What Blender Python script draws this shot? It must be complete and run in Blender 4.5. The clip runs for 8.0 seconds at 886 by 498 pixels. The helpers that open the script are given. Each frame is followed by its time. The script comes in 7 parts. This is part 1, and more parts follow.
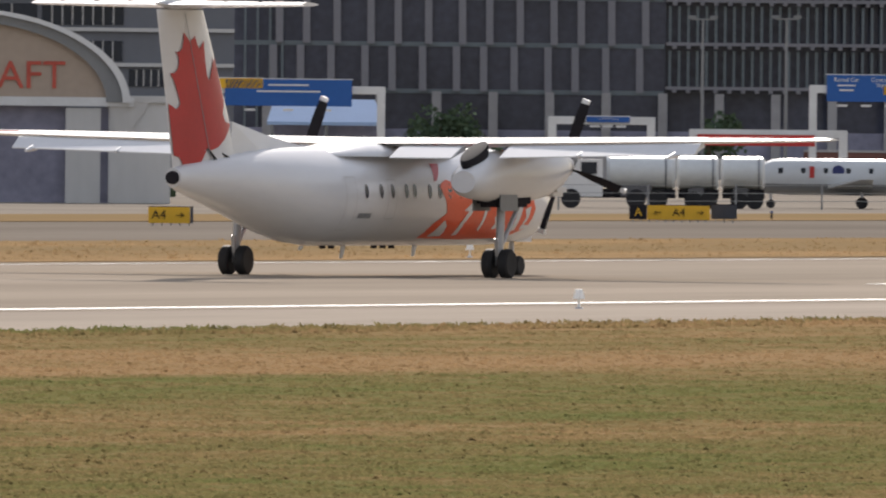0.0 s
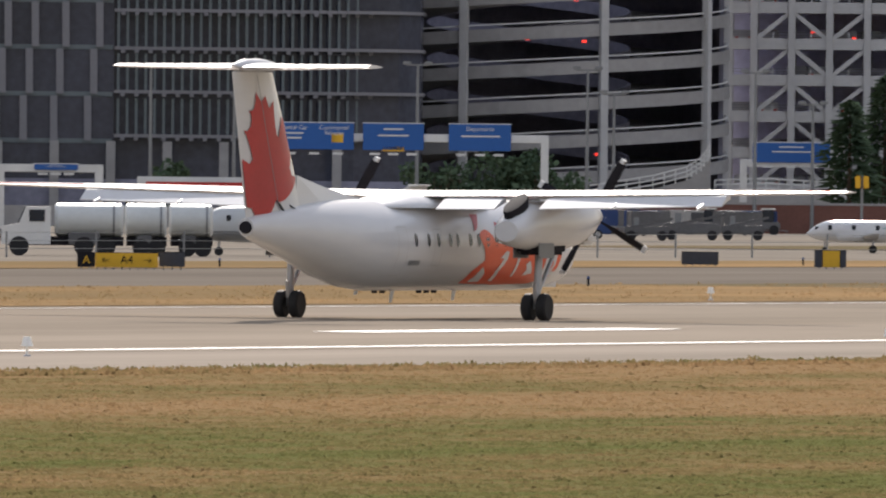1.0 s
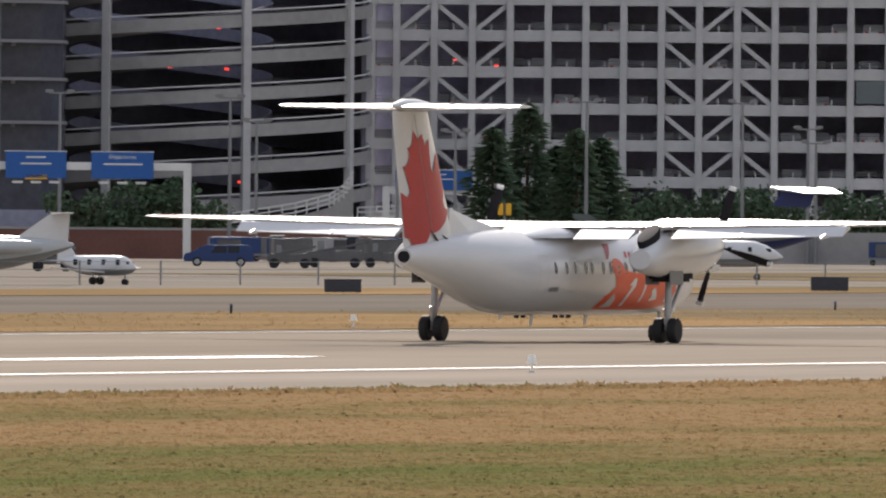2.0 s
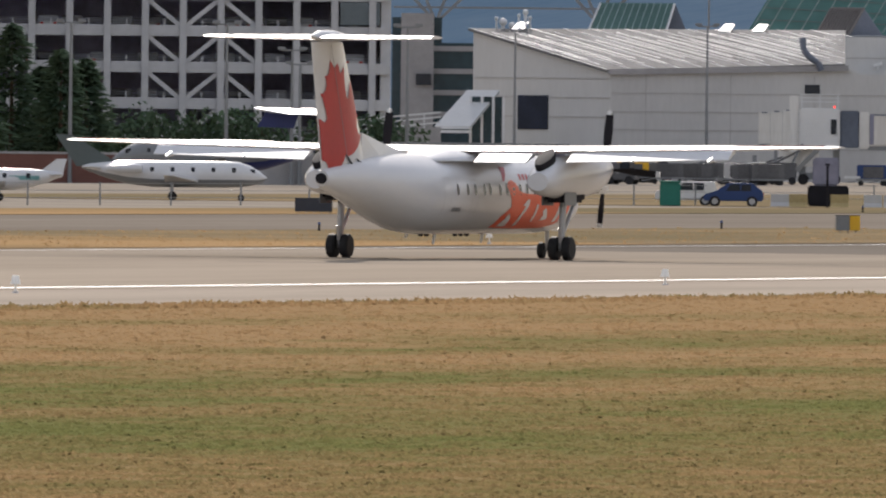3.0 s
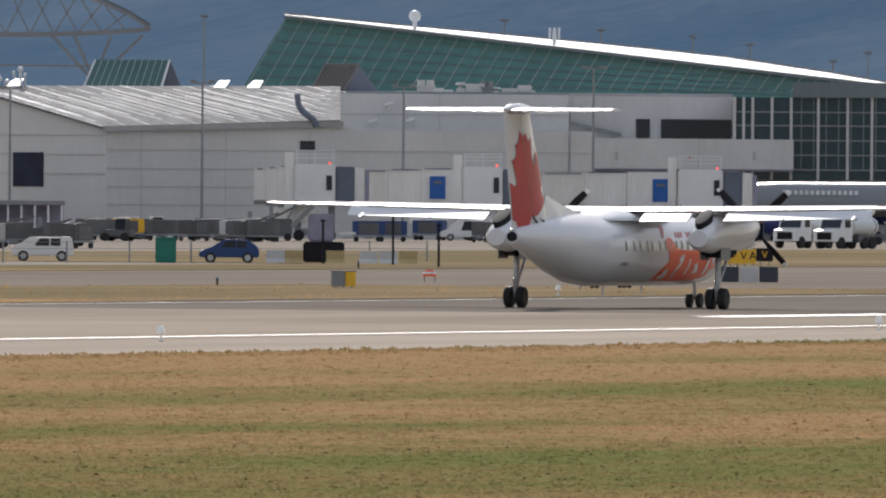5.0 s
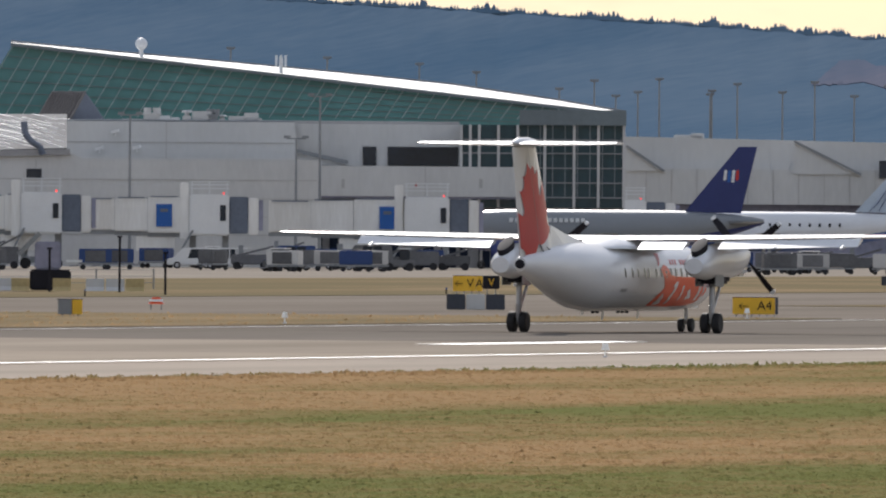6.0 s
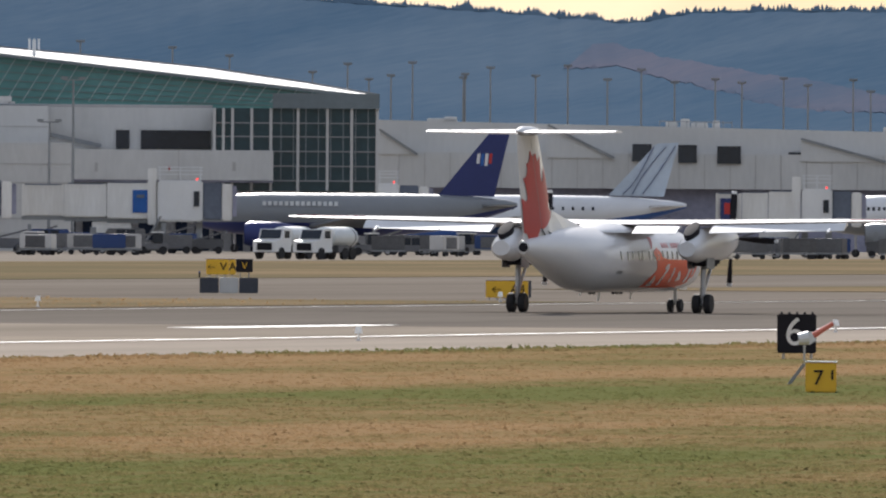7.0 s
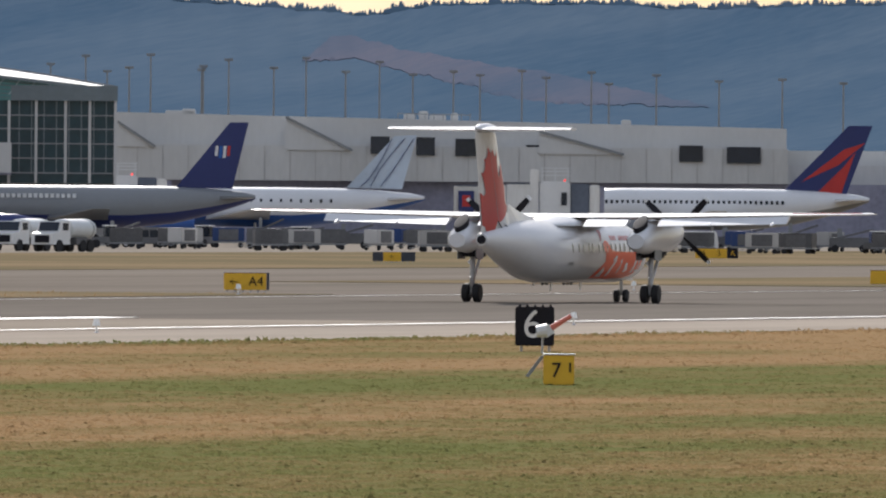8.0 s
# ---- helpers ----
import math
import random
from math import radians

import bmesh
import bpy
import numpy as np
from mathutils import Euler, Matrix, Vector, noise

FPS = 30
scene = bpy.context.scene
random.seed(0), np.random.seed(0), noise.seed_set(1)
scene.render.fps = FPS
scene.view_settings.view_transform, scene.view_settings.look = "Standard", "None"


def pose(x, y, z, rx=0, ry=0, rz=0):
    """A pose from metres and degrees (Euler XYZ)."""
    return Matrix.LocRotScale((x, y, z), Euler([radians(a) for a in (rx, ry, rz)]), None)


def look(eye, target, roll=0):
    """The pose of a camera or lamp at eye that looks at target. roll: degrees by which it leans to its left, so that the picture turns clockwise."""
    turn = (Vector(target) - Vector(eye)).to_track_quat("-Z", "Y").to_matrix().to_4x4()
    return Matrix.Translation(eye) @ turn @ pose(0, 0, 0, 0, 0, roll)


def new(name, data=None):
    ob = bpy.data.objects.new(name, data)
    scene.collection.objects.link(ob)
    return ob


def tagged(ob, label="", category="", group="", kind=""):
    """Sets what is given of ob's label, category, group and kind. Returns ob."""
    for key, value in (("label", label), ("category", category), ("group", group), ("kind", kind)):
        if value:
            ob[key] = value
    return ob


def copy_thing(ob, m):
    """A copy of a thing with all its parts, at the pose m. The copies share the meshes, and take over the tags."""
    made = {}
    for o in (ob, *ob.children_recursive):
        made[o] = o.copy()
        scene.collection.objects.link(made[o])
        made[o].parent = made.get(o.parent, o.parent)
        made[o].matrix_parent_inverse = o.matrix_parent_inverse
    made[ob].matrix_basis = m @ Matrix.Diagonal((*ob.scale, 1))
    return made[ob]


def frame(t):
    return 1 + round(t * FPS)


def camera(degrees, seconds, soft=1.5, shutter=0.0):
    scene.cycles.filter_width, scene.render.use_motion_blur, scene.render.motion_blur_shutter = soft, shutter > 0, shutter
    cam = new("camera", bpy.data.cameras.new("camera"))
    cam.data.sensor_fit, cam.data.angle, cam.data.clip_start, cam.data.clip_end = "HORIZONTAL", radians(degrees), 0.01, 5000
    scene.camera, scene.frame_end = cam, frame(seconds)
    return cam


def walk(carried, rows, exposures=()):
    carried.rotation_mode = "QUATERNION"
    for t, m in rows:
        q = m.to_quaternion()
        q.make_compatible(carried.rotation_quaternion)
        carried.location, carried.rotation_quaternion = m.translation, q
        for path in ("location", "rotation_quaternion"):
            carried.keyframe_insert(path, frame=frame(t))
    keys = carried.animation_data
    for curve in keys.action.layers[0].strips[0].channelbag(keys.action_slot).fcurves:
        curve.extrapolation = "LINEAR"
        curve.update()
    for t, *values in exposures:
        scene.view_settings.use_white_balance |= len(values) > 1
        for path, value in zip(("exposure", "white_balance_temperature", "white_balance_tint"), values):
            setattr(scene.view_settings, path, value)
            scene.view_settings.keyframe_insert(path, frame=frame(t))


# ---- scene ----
LENS = 33792.0      # lens length in picture widths / 1568
EYE = 4.227        # height of the eye over the field
FIRST = 23.4621    # first bearing, degrees to the left of the runway's way
ROLLOUT = [(0.0, 479.53), (0.5, 501.88), (1.0, 523.48), (1.2, 532.04), (2.3, 577.51), (2.5, 585.55), (3.0, 605.41), (3.5, 624.94), (4.0, 644.22), (4.2, 651.76), (5.3, 692.60), (5.5, 699.79), (6.0, 717.75), (6.5, 735.48), (7.0, 752.96), (7.5, 770.10), (8.0, 786.74)]

cam = camera(math.degrees(2 * math.atan(784 / LENS)), 8.0, soft=2.1, shutter=0.08)
# seconds, bearing, pitch, roll of the hand-panned telephoto camera
PAN = [
    (0.0, 23.4621, 89.6233, 0.598),
    (0.5, 22.5610, 89.6643, 0.677),
    (1.0, 21.8076, 89.7830, 0.590),
    (1.2, 21.5585, 89.8365, 0.526),
    (2.3, 20.3018, 89.8065, 0.590),
    (2.5, 19.9358, 89.7407, 0.661),
    (3.0, 19.1859, 89.6531, 0.619),
    (3.5, 18.7261, 89.6429, 0.563),
    (4.0, 18.2022, 89.6521, 0.461),
    (4.2, 18.0204, 89.6759, 0.496),
    (5.3, 17.4777, 89.8898, 0.399),
    (5.5, 17.2757, 89.9135, 0.417),
    (6.0, 16.8546, 89.9248, 0.378),
    (6.5, 16.5360, 89.8900, 0.374),
    (7.0, 16.1138, 89.8797, 0.370),
    (7.5, 15.7176, 89.8707, 0.389),
    (8.0, 15.3277, 89.8621, 0.429),
]
walk(cam, [(t, pose(0, 0, EYE, pitch, 0, bearing) @ pose(0, 0, 0, 0, 0, roll)) for t, bearing, pitch, roll in PAN],
     exposures=[(0.0, 0.36, 6420, 15.5), (4.2, 0.36, 6420, 15.5), (5.4, 0.32, 6120, 14), (8.0, 0.32, 6120, 14)])

# ---- light ----
SUN_LEFT, SUN_UP = 22.0, 30.0     # degrees: bearing left of the runway's way, height
world = bpy.data.worlds.new("sky")
scene.world = world
world.use_nodes = True
wn, wl = world.node_tree.nodes, world.node_tree.links
sky = wn.new("ShaderNodeTexSky")
sky.sky_type, sky.sun_disc = "NISHITA", False
sky.sun_elevation, sky.sun_rotation = radians(SUN_UP), radians(-SUN_LEFT)
sky.dust_density, sky.air_density = 1.2, 1.0
cloud_noise = wn.new("ShaderNodeTexNoise")
cloud_noise.inputs["Scale"].default_value, cloud_noise.inputs["Detail"].default_value = 5.0, 8.0
cloud_map = wn.new("ShaderNodeMapping")
cloud_map.inputs["Scale"].default_value = (1, 1, 5)
cloud_ramp = wn.new("ShaderNodeValToRGB")
cloud_ramp.color_ramp.elements[0].position, cloud_ramp.color_ramp.elements[1].position = 0.22, 0.60
cloud_mix = wn.new("ShaderNodeMixRGB")
sky_way = wn.new("ShaderNodeTexCoord")
wl.new(sky_way.outputs["Generated"], cloud_map.inputs["Vector"])
# creamy cloud low over the horizon, cooler white overhead, broken by greyer billows
sky_xyz, sky_height, cloud_tint = wn.new("ShaderNodeSeparateXYZ"), wn.new("ShaderNodeMapRange"), wn.new("ShaderNodeMixRGB")
sky_height.inputs["From Min"].default_value, sky_height.inputs["From Max"].default_value = 0.03, 0.35
cloud_tint.inputs[1].default_value, cloud_tint.inputs[2].default_value = (15.0, 13.4, 10.4, 1), (11.6, 12.4, 13.6, 1)
wl.new(sky_way.outputs["Generated"], sky_xyz.inputs[0])
wl.new(sky_xyz.outputs["Z"], sky_height.inputs["Value"])
wl.new(sky_height.outputs["Result"], cloud_tint.inputs[0])
billow, billow_map, billow_ramp, billow_mul = wn.new("ShaderNodeTexNoise"), wn.new("ShaderNodeMapping"), wn.new("ShaderNodeValToRGB"), wn.new("ShaderNodeMixRGB")
billow.inputs["Scale"].default_value, billow.inputs["Detail"].default_value = 70.0, 6.0
billow_map.inputs["Scale"].default_value = (1, 1, 3)
billow_ramp.color_ramp.elements[0].position, billow_ramp.color_ramp.elements[0].color = 0.38, (0.62, 0.68, 0.74, 1)
billow_ramp.color_ramp.elements[1].position = 0.58
billow_mul.blend_type, billow_mul.inputs[0].default_value = "MULTIPLY", 1.0
wl.new(sky_way.outputs["Generated"], billow_map.inputs["Vector"])
wl.new(billow_map.outputs["Vector"], billow.inputs["Vector"])
wl.new(billow.outputs["Fac"], billow_ramp.inputs["Fac"])
wl.new(cloud_tint.outputs["Color"], billow_mul.inputs[1])
wl.new(billow_ramp.outputs["Color"], billow_mul.inputs[2])
wl.new(billow_mul.outputs["Color"], cloud_mix.inputs[2])
wl.new(cloud_map.outputs["Vector"], cloud_noise.inputs["Vector"])
wl.new(cloud_noise.outputs["Fac"], cloud_ramp.inputs["Fac"])
wl.new(cloud_ramp.outputs["Color"], cloud_mix.inputs[0])
wl.new(sky.outputs["Color"], cloud_mix.inputs[1])
wl.new(cloud_mix.outputs["Color"], wn["Background"].inputs["Color"])
wn["Background"].inputs["Strength"].default_value = 0.055
sun = new("sun", bpy.data.lights.new("sun", "SUN"))
sun.data.energy, sun.data.angle, sun.data.color = 4.8, radians(0.6), (1.0, 0.93, 0.82)
sb, se = radians(SUN_LEFT), radians(SUN_UP)
sun_way = Vector((-math.sin(sb) * math.cos(se), math.cos(sb) * math.cos(se), math.sin(se)))
sun.matrix_world = look(sun_way * 100, (0, 0, 0))


# ---- materials ----
def mat(name, color, rough=0.6, metal=0.0, vary=0.12, scale=1.0, bump=0.0, stretch=(1, 1, 1), second=None, spec=0.3, random_by=""):
    """A surface with colour variation at two scales, and fine relief."""
    m = bpy.data.materials.new(name)
    m.use_nodes = True
    n, l = m.node_tree.nodes, m.node_tree.links
    b = n["Principled BSDF"]
    b.inputs["Roughness"].default_value, b.inputs["Metallic"].default_value = rough, metal
    b.inputs["Specular IOR Level"].default_value = spec
    co, mp = n.new("ShaderNodeTexCoord"), n.new("ShaderNodeMapping")
    mp.inputs["Scale"].default_value = stretch
    l.new(co.outputs["Object"], mp.inputs["Vector"])
    big, small = n.new("ShaderNodeTexNoise"), n.new("ShaderNodeTexNoise")
    big.inputs["Scale"].default_value, small.inputs["Scale"].default_value = 0.35 * scale, 6.0 * scale
    big.inputs["Detail"].default_value = small.inputs["Detail"].default_value = 5
    for t in (big, small):
        l.new(mp.outputs["Vector"], t.inputs["Vector"])
    add = n.new("ShaderNodeMath")
    add.operation = "MULTIPLY_ADD"
    add.inputs[1].default_value = 0.45
    l.new(small.outputs["Fac"], add.inputs[0])
    l.new(big.outputs["Fac"], add.inputs[2])
    ramp = n.new("ShaderNodeValToRGB")
    ramp.color_ramp.elements[0].position, ramp.color_ramp.elements[1].position = 0.5, 0.95
    other = second or [min(1, c * (1 + vary)) for c in color]
    base = color if second else [c * (1 - vary) for c in color]
    ramp.color_ramp.elements[0].color, ramp.color_ramp.elements[1].color = (*base, 1), (*other, 1)
    l.new(add.outputs[0], ramp.inputs["Fac"])
    out = ramp.outputs["Color"]
    if random_by:
        src = n.new("ShaderNodeObjectInfo").outputs["Random"] if random_by == "object" else n.new("ShaderNodeNewGeometry").outputs["Random Per Island"]
        rng, mul = n.new("ShaderNodeMapRange"), n.new("ShaderNodeMixRGB")
        rng.inputs["To Min"].default_value, rng.inputs["To Max"].default_value = 0.75, 1.2
        mul.blend_type, mul.inputs[0].default_value = "MULTIPLY", 1.0
        l.new(src, rng.inputs["Value"])
        l.new(out, mul.inputs[1])
        l.new(rng.outputs["Result"], mul.inputs[2])
        out = mul.outputs["Color"]
    l.new(out, b.inputs["Base Color"])
    if bump:
        bp = n.new("ShaderNodeBump")
        bp.inputs["Strength"].default_value, bp.inputs["Distance"].default_value = bump, 0.05 / scale
        l.new(small.outputs["Fac"], bp.inputs["Height"])
        l.new(bp.outputs["Normal"], b.inputs["Normal"])
    return m


def glow(name, color, strength):
    m = bpy.data.materials.new(name)
    m.use_nodes = True
    b = m.node_tree.nodes["Principled BSDF"]
    b.inputs["Emission Color"].default_value, b.inputs["Emission Strength"].default_value = (*color, 1), strength
    b.inputs["Base Color"].default_value = (*color, 1)
    return m


def turf(name, dry, green, patch=0.035, along=0.30, islands=False, swaths=False):
    """Mown field grass: dry and green swathes that run with the runway, broken up by small tufts."""
    m = bpy.data.materials.new(name)
    m.use_nodes = True
    n, l = m.node_tree.nodes, m.node_tree.links
    b = n["Principled BSDF"]
    b.inputs["Roughness"].default_value, b.inputs["Specular IOR Level"].default_value = 1.0, 0.0
    co, mp, mq = n.new("ShaderNodeTexCoord"), n.new("ShaderNodeMapping"), n.new("ShaderNodeMapping")
    mp.inputs["Scale"].default_value, mp.inputs["Rotation"].default_value = (1, along, 1), (0, 0, radians(4))
    mq.inputs["Scale"].default_value = (1, 1, 1)
    swath, tuft, fine = n.new("ShaderNodeTexNoise"), n.new("ShaderNodeTexNoise"), n.new("ShaderNodeTexNoise")
    swath.inputs["Roughness"].default_value = 0.62
    for t, s, d in ((swath, patch, 8), (tuft, 0.5, 5), (fine, 5.0, 3)):
        t.inputs["Scale"].default_value, t.inputs["Detail"].default_value = s, d
    l.new(co.outputs["Object"], mp.inputs["Vector"])
    l.new(co.outputs["Object"], mq.inputs["Vector"])
    l.new(mp.outputs["Vector"], swath.inputs["Vector"])
    l.new(mq.outputs["Vector"], tuft.inputs["Vector"])
    l.new(mq.outputs["Vector"], fine.inputs["Vector"])
    a1, a2 = n.new("ShaderNodeMath"), n.new("ShaderNodeMath")
    a1.operation = a2.operation = "MULTIPLY_ADD"
    a1.inputs[1].default_value, a2.inputs[1].default_value = 0.22, 0.12
    l.new(tuft.outputs["Fac"], a1.inputs[0])
    l.new(swath.outputs["Fac"], a1.inputs[2])
    l.new(fine.outputs["Fac"], a2.inputs[0])
    l.new(a1.outputs[0], a2.inputs[2])
    ramp = n.new("ShaderNodeValToRGB")
    e = ramp.color_ramp.elements
    e[0].position, e[0].color = 0.58, (*green, 1)
    e[1].position, e[1].color = 0.76, (*dry, 1)
    mid = e.new(0.67)
    mid.color = (*[(p + q) / 2 * 0.92 for p, q in zip(dry, green)], 1)
    shade = a2.outputs[0]
    if swaths:
        # mown swaths run along the runway: dry by the shoulder, then a green one, a narrow dry one, and mixed turf
        wob, sx, mr, stripes, bias = n.new("ShaderNodeTexNoise"), n.new("ShaderNodeSeparateXYZ"), n.new("ShaderNodeMapRange"), n.new("ShaderNodeValToRGB"), n.new("ShaderNodeMath")
        push = n.new("ShaderNodeMath")
        wob.inputs["Scale"].default_value, wob.inputs["Detail"].default_value = 0.06, 4
        l.new(mp.outputs["Vector"], wob.inputs["Vector"])
        l.new(co.outputs["Object"], sx.inputs[0])
        push.operation, push.inputs[1].default_value = "MULTIPLY_ADD", 16.0
        l.new(wob.outputs["Fac"], push.inputs[0])
        l.new(sx.outputs["X"], push.inputs[2])
        mr.inputs["From Min"].default_value, mr.inputs["From Max"].default_value = -152.0, -52.0
        l.new(push.outputs[0], mr.inputs["Value"])
        el = stripes.color_ramp.elements
        el[0].position, el[0].color = 0.0, (0.4, 0.4, 0.4, 1)
        el[1].position, el[1].color = 1.0, (0.5, 0.5, 0.5, 1)
        for p, v in ((0.02, 0.72), (0.06, 0.98), (0.30, 0.98), (0.37, 0.2), (0.52, 0.24), (0.56, 0.78), (0.62, 0.72), (0.68, 0.34), (0.78, 0.58), (0.88, 0.36)):
            el.new(p).color = (v, v, v, 1)
        l.new(mr.outputs["Result"], stripes.inputs["Fac"])
        bias.operation, bias.inputs[1].default_value = "MULTIPLY_ADD", 0.22
        l.new(stripes.outputs["Color"], bias.inputs[0])
        sub = n.new("ShaderNodeMath")
        sub.operation, sub.inputs[1].default_value = "SUBTRACT", 0.122
        l.new(shade, sub.inputs[0])
        l.new(sub.outputs[0], bias.inputs[2])
        shade = bias.outputs[0]
    l.new(shade, ramp.inputs["Fac"])
    out = ramp.outputs["Color"]
    if islands:
        rng, mul = n.new("ShaderNodeMapRange"), n.new("ShaderNodeMixRGB")
        rng.inputs["To Min"].default_value, rng.inputs["To Max"].default_value = 0.86, 1.16
        mul.blend_type, mul.inputs[0].default_value = "MULTIPLY", 1.0
        l.new(n.new("ShaderNodeNewGeometry").outputs["Random Per Island"], rng.inputs["Value"])
        l.new(out, mul.inputs[1])
        l.new(rng.outputs["Result"], mul.inputs[2])
        out = mul.outputs["Color"]
    l.new(out, b.inputs["Base Color"])
    if islands:
        thru, mix = n.new("ShaderNodeBsdfTranslucent"), n.new("ShaderNodeMixShader")
        mix.inputs[0].default_value = 0.58
        l.new(out, thru.inputs["Color"])
        l.new(b.outputs["BSDF"], mix.inputs[1])
        l.new(thru.outputs["BSDF"], mix.inputs[2])
        l.new(mix.outputs["Shader"], n["Material Output"].inputs["Surface"])
    return m


DRY, GREEN = (0.248, 0.165, 0.087), (0.120, 0.124, 0.047)
M_TURF = turf("field turf", DRY, GREEN, swaths=True)
M_BLADE = turf("grass blades", DRY, GREEN, islands=True, swaths=True)
M_STRAW = turf("straw strip", (0.30, 0.20, 0.105), (0.215, 0.155, 0.085))
M_STRAWDULL = turf("dull grass strip", (0.215, 0.163, 0.1), (0.15, 0.125, 0.076))
M_STRAWBLADE = turf("straw blades", (0.30, 0.20, 0.105), (0.21, 0.152, 0.08), islands=True)
M_RUNWAY = mat("runway asphalt", (0.25, 0.212, 0.168), 0.95, vary=0.2, scale=0.25, bump=0.2, stretch=(1, 0.08, 1), second=(0.345, 0.293, 0.235), spec=0.0)
M_RUNWAYDARK = mat("rubbered runway asphalt", (0.135, 0.118, 0.10), 0.95, vary=0.2, scale=0.25, bump=0.2, stretch=(1, 0.08, 1), second=(0.19, 0.168, 0.143), spec=0.0)
M_RUNWAYMID = mat("worn runway asphalt", (0.215, 0.184, 0.147), 0.95, vary=0.2, scale=0.25, bump=0.2, stretch=(1, 0.08, 1), second=(0.30, 0.257, 0.207), spec=0.0)
M_SHOULDER = mat("shoulder concrete", (0.325, 0.28, 0.23), 0.95, vary=0.15, scale=0.3, bump=0.2, stretch=(1, 0.1, 1), spec=0.0)
M_TAXI = mat("taxiway asphalt", (0.15, 0.129, 0.107), 0.95, scale=0.2, bump=0.2, stretch=(1, 0.1, 1), second=(0.215, 0.187, 0.155), spec=0.0)
M_APRON = mat("apron concrete", (0.205, 0.18, 0.15), 0.95, scale=0.15, bump=0.2, second=(0.28, 0.247, 0.205), spec=0.0)
M_PAINT = mat("runway paint", (0.72, 0.70, 0.66), 0.6, vary=0.15, scale=2)
M_WHITE = mat("white aircraft paint", (0.63, 0.63, 0.635), 0.2, vary=0.05, scale=0.6, spec=0.5, stretch=(1, 0.25, 1.5))
M_RED = mat("red livery paint", (0.43, 0.034, 0.032), 0.35, vary=0.12, scale=1)
M_ORANGE = mat("orange red livery paint", (0.72, 0.10, 0.03), 0.35, vary=0.1, scale=1)
M_DARK = mat("dark rubber", (0.02, 0.02, 0.022), 0.75, vary=0.3, scale=3)
M_BLACK = mat("black paint", (0.016, 0.015, 0.019), 0.85, vary=0.2, scale=3, spec=0.2)
M_STEEL = mat("bare strut metal", (0.42, 0.42, 0.43), 0.4, 0.5, vary=0.12, scale=3)
M_GREYPAINT = mat("grey aircraft paint", (0.20, 0.21, 0.22), 0.35, vary=0.05, scale=0.5)
M_NAVY = mat("navy paint", (0.025, 0.035, 0.13), 0.35, vary=0.1, scale=0.5)
M_BLUE = mat("blue sign sheet", (0.02, 0.10, 0.34), 0.45, vary=0.08, scale=0.4)
M_YELLOW = mat("yellow sign sheet", (0.72, 0.42, 0.03), 0.5, vary=0.08, scale=0.6)
M_CONC = mat("garage concrete", (0.50, 0.50, 0.505), 0.85, vary=0.12, scale=0.25, bump=0.15)
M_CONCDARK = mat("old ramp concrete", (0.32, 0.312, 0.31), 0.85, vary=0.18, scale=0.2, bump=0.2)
M_GALV = mat("white painted steel", (0.62, 0.63, 0.63), 0.5, vary=0.1, scale=1)
M_POLE = mat("grey lamp post steel", (0.22, 0.23, 0.24), 0.5, 0.3, vary=0.1, scale=1)
M_PANEL = mat("pale terminal panels", (0.48, 0.48, 0.47), 0.7, vary=0.1, scale=0.4, bump=0.1, stretch=(1, 1, 0.3), second=(0.55, 0.55, 0.54))
M_PANELWARM = mat("weathered terminal panels", (0.44, 0.437, 0.425), 0.7, vary=0.12, scale=0.4, bump=0.1, stretch=(1, 1, 0.25), second=(0.54, 0.535, 0.52))
M_JOINT = mat("panel joint", (0.40, 0.39, 0.375), 0.8, vary=0.1)
M_TUNNEL = mat("pale tunnel paint", (0.58, 0.56, 0.52), 0.55, vary=0.1, scale=0.8, stretch=(1, 1, 0.15), second=(0.74, 0.73, 0.70))
M_ROOFMETAL = mat("standing seam roof", (0.15, 0.15, 0.15), 0.9, 0.0, spec=0.05, vary=0.3, scale=0.3, stretch=(4, 0.4, 1))
M_SKYROOF = mat("dull green skylight", (0.10, 0.17, 0.155), 0.95, vary=0.15, scale=0.4, spec=0.05)
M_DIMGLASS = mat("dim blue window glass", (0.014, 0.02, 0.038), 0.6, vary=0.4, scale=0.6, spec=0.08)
M_DARKGLASS = mat("dark window glass", (0.018, 0.024, 0.036), 0.12, vary=0.3, scale=0.3)
M_PALEMULLION = mat("pale green mullion", (0.30, 0.40, 0.40), 0.5, vary=0.1, scale=0.4)
M_CURTAIN = mat("blue-grey folding curtain", (0.13, 0.15, 0.19), 0.7, vary=0.2, scale=0.6)
M_BROWNROOF = mat("brown grey roof sheet", (0.17, 0.155, 0.145), 0.8, vary=0.2, scale=0.5)
M_FADEDYELLOW = mat("faded yellow concrete", (0.42, 0.33, 0.16), 0.85, vary=0.25, scale=1)
M_TEAL = mat("green tinted glazing", (0.095, 0.235, 0.235), 0.25, vary=0.25, scale=0.12)
M_TEALDARK = mat("dark green glazing", (0.02, 0.046, 0.058), 0.15, vary=0.4, scale=0.2)
# bluish tint puts the distance haze into the glass colour
M_OFFICE = mat("office glass", (0.058, 0.062, 0.085), 0.2, vary=0.4, scale=0.25)
M_GREYWALL = mat("grey office panels", (0.15, 0.16, 0.18), 0.7, vary=0.1, scale=0.2)
M_FIN = mat("pale facade fin", (0.225, 0.222, 0.24), 0.6, vary=0.1, scale=0.3)
M_FINGREEN = mat("grey green glass fin", (0.14, 0.17, 0.185), 0.3, vary=0.15, scale=0.3)
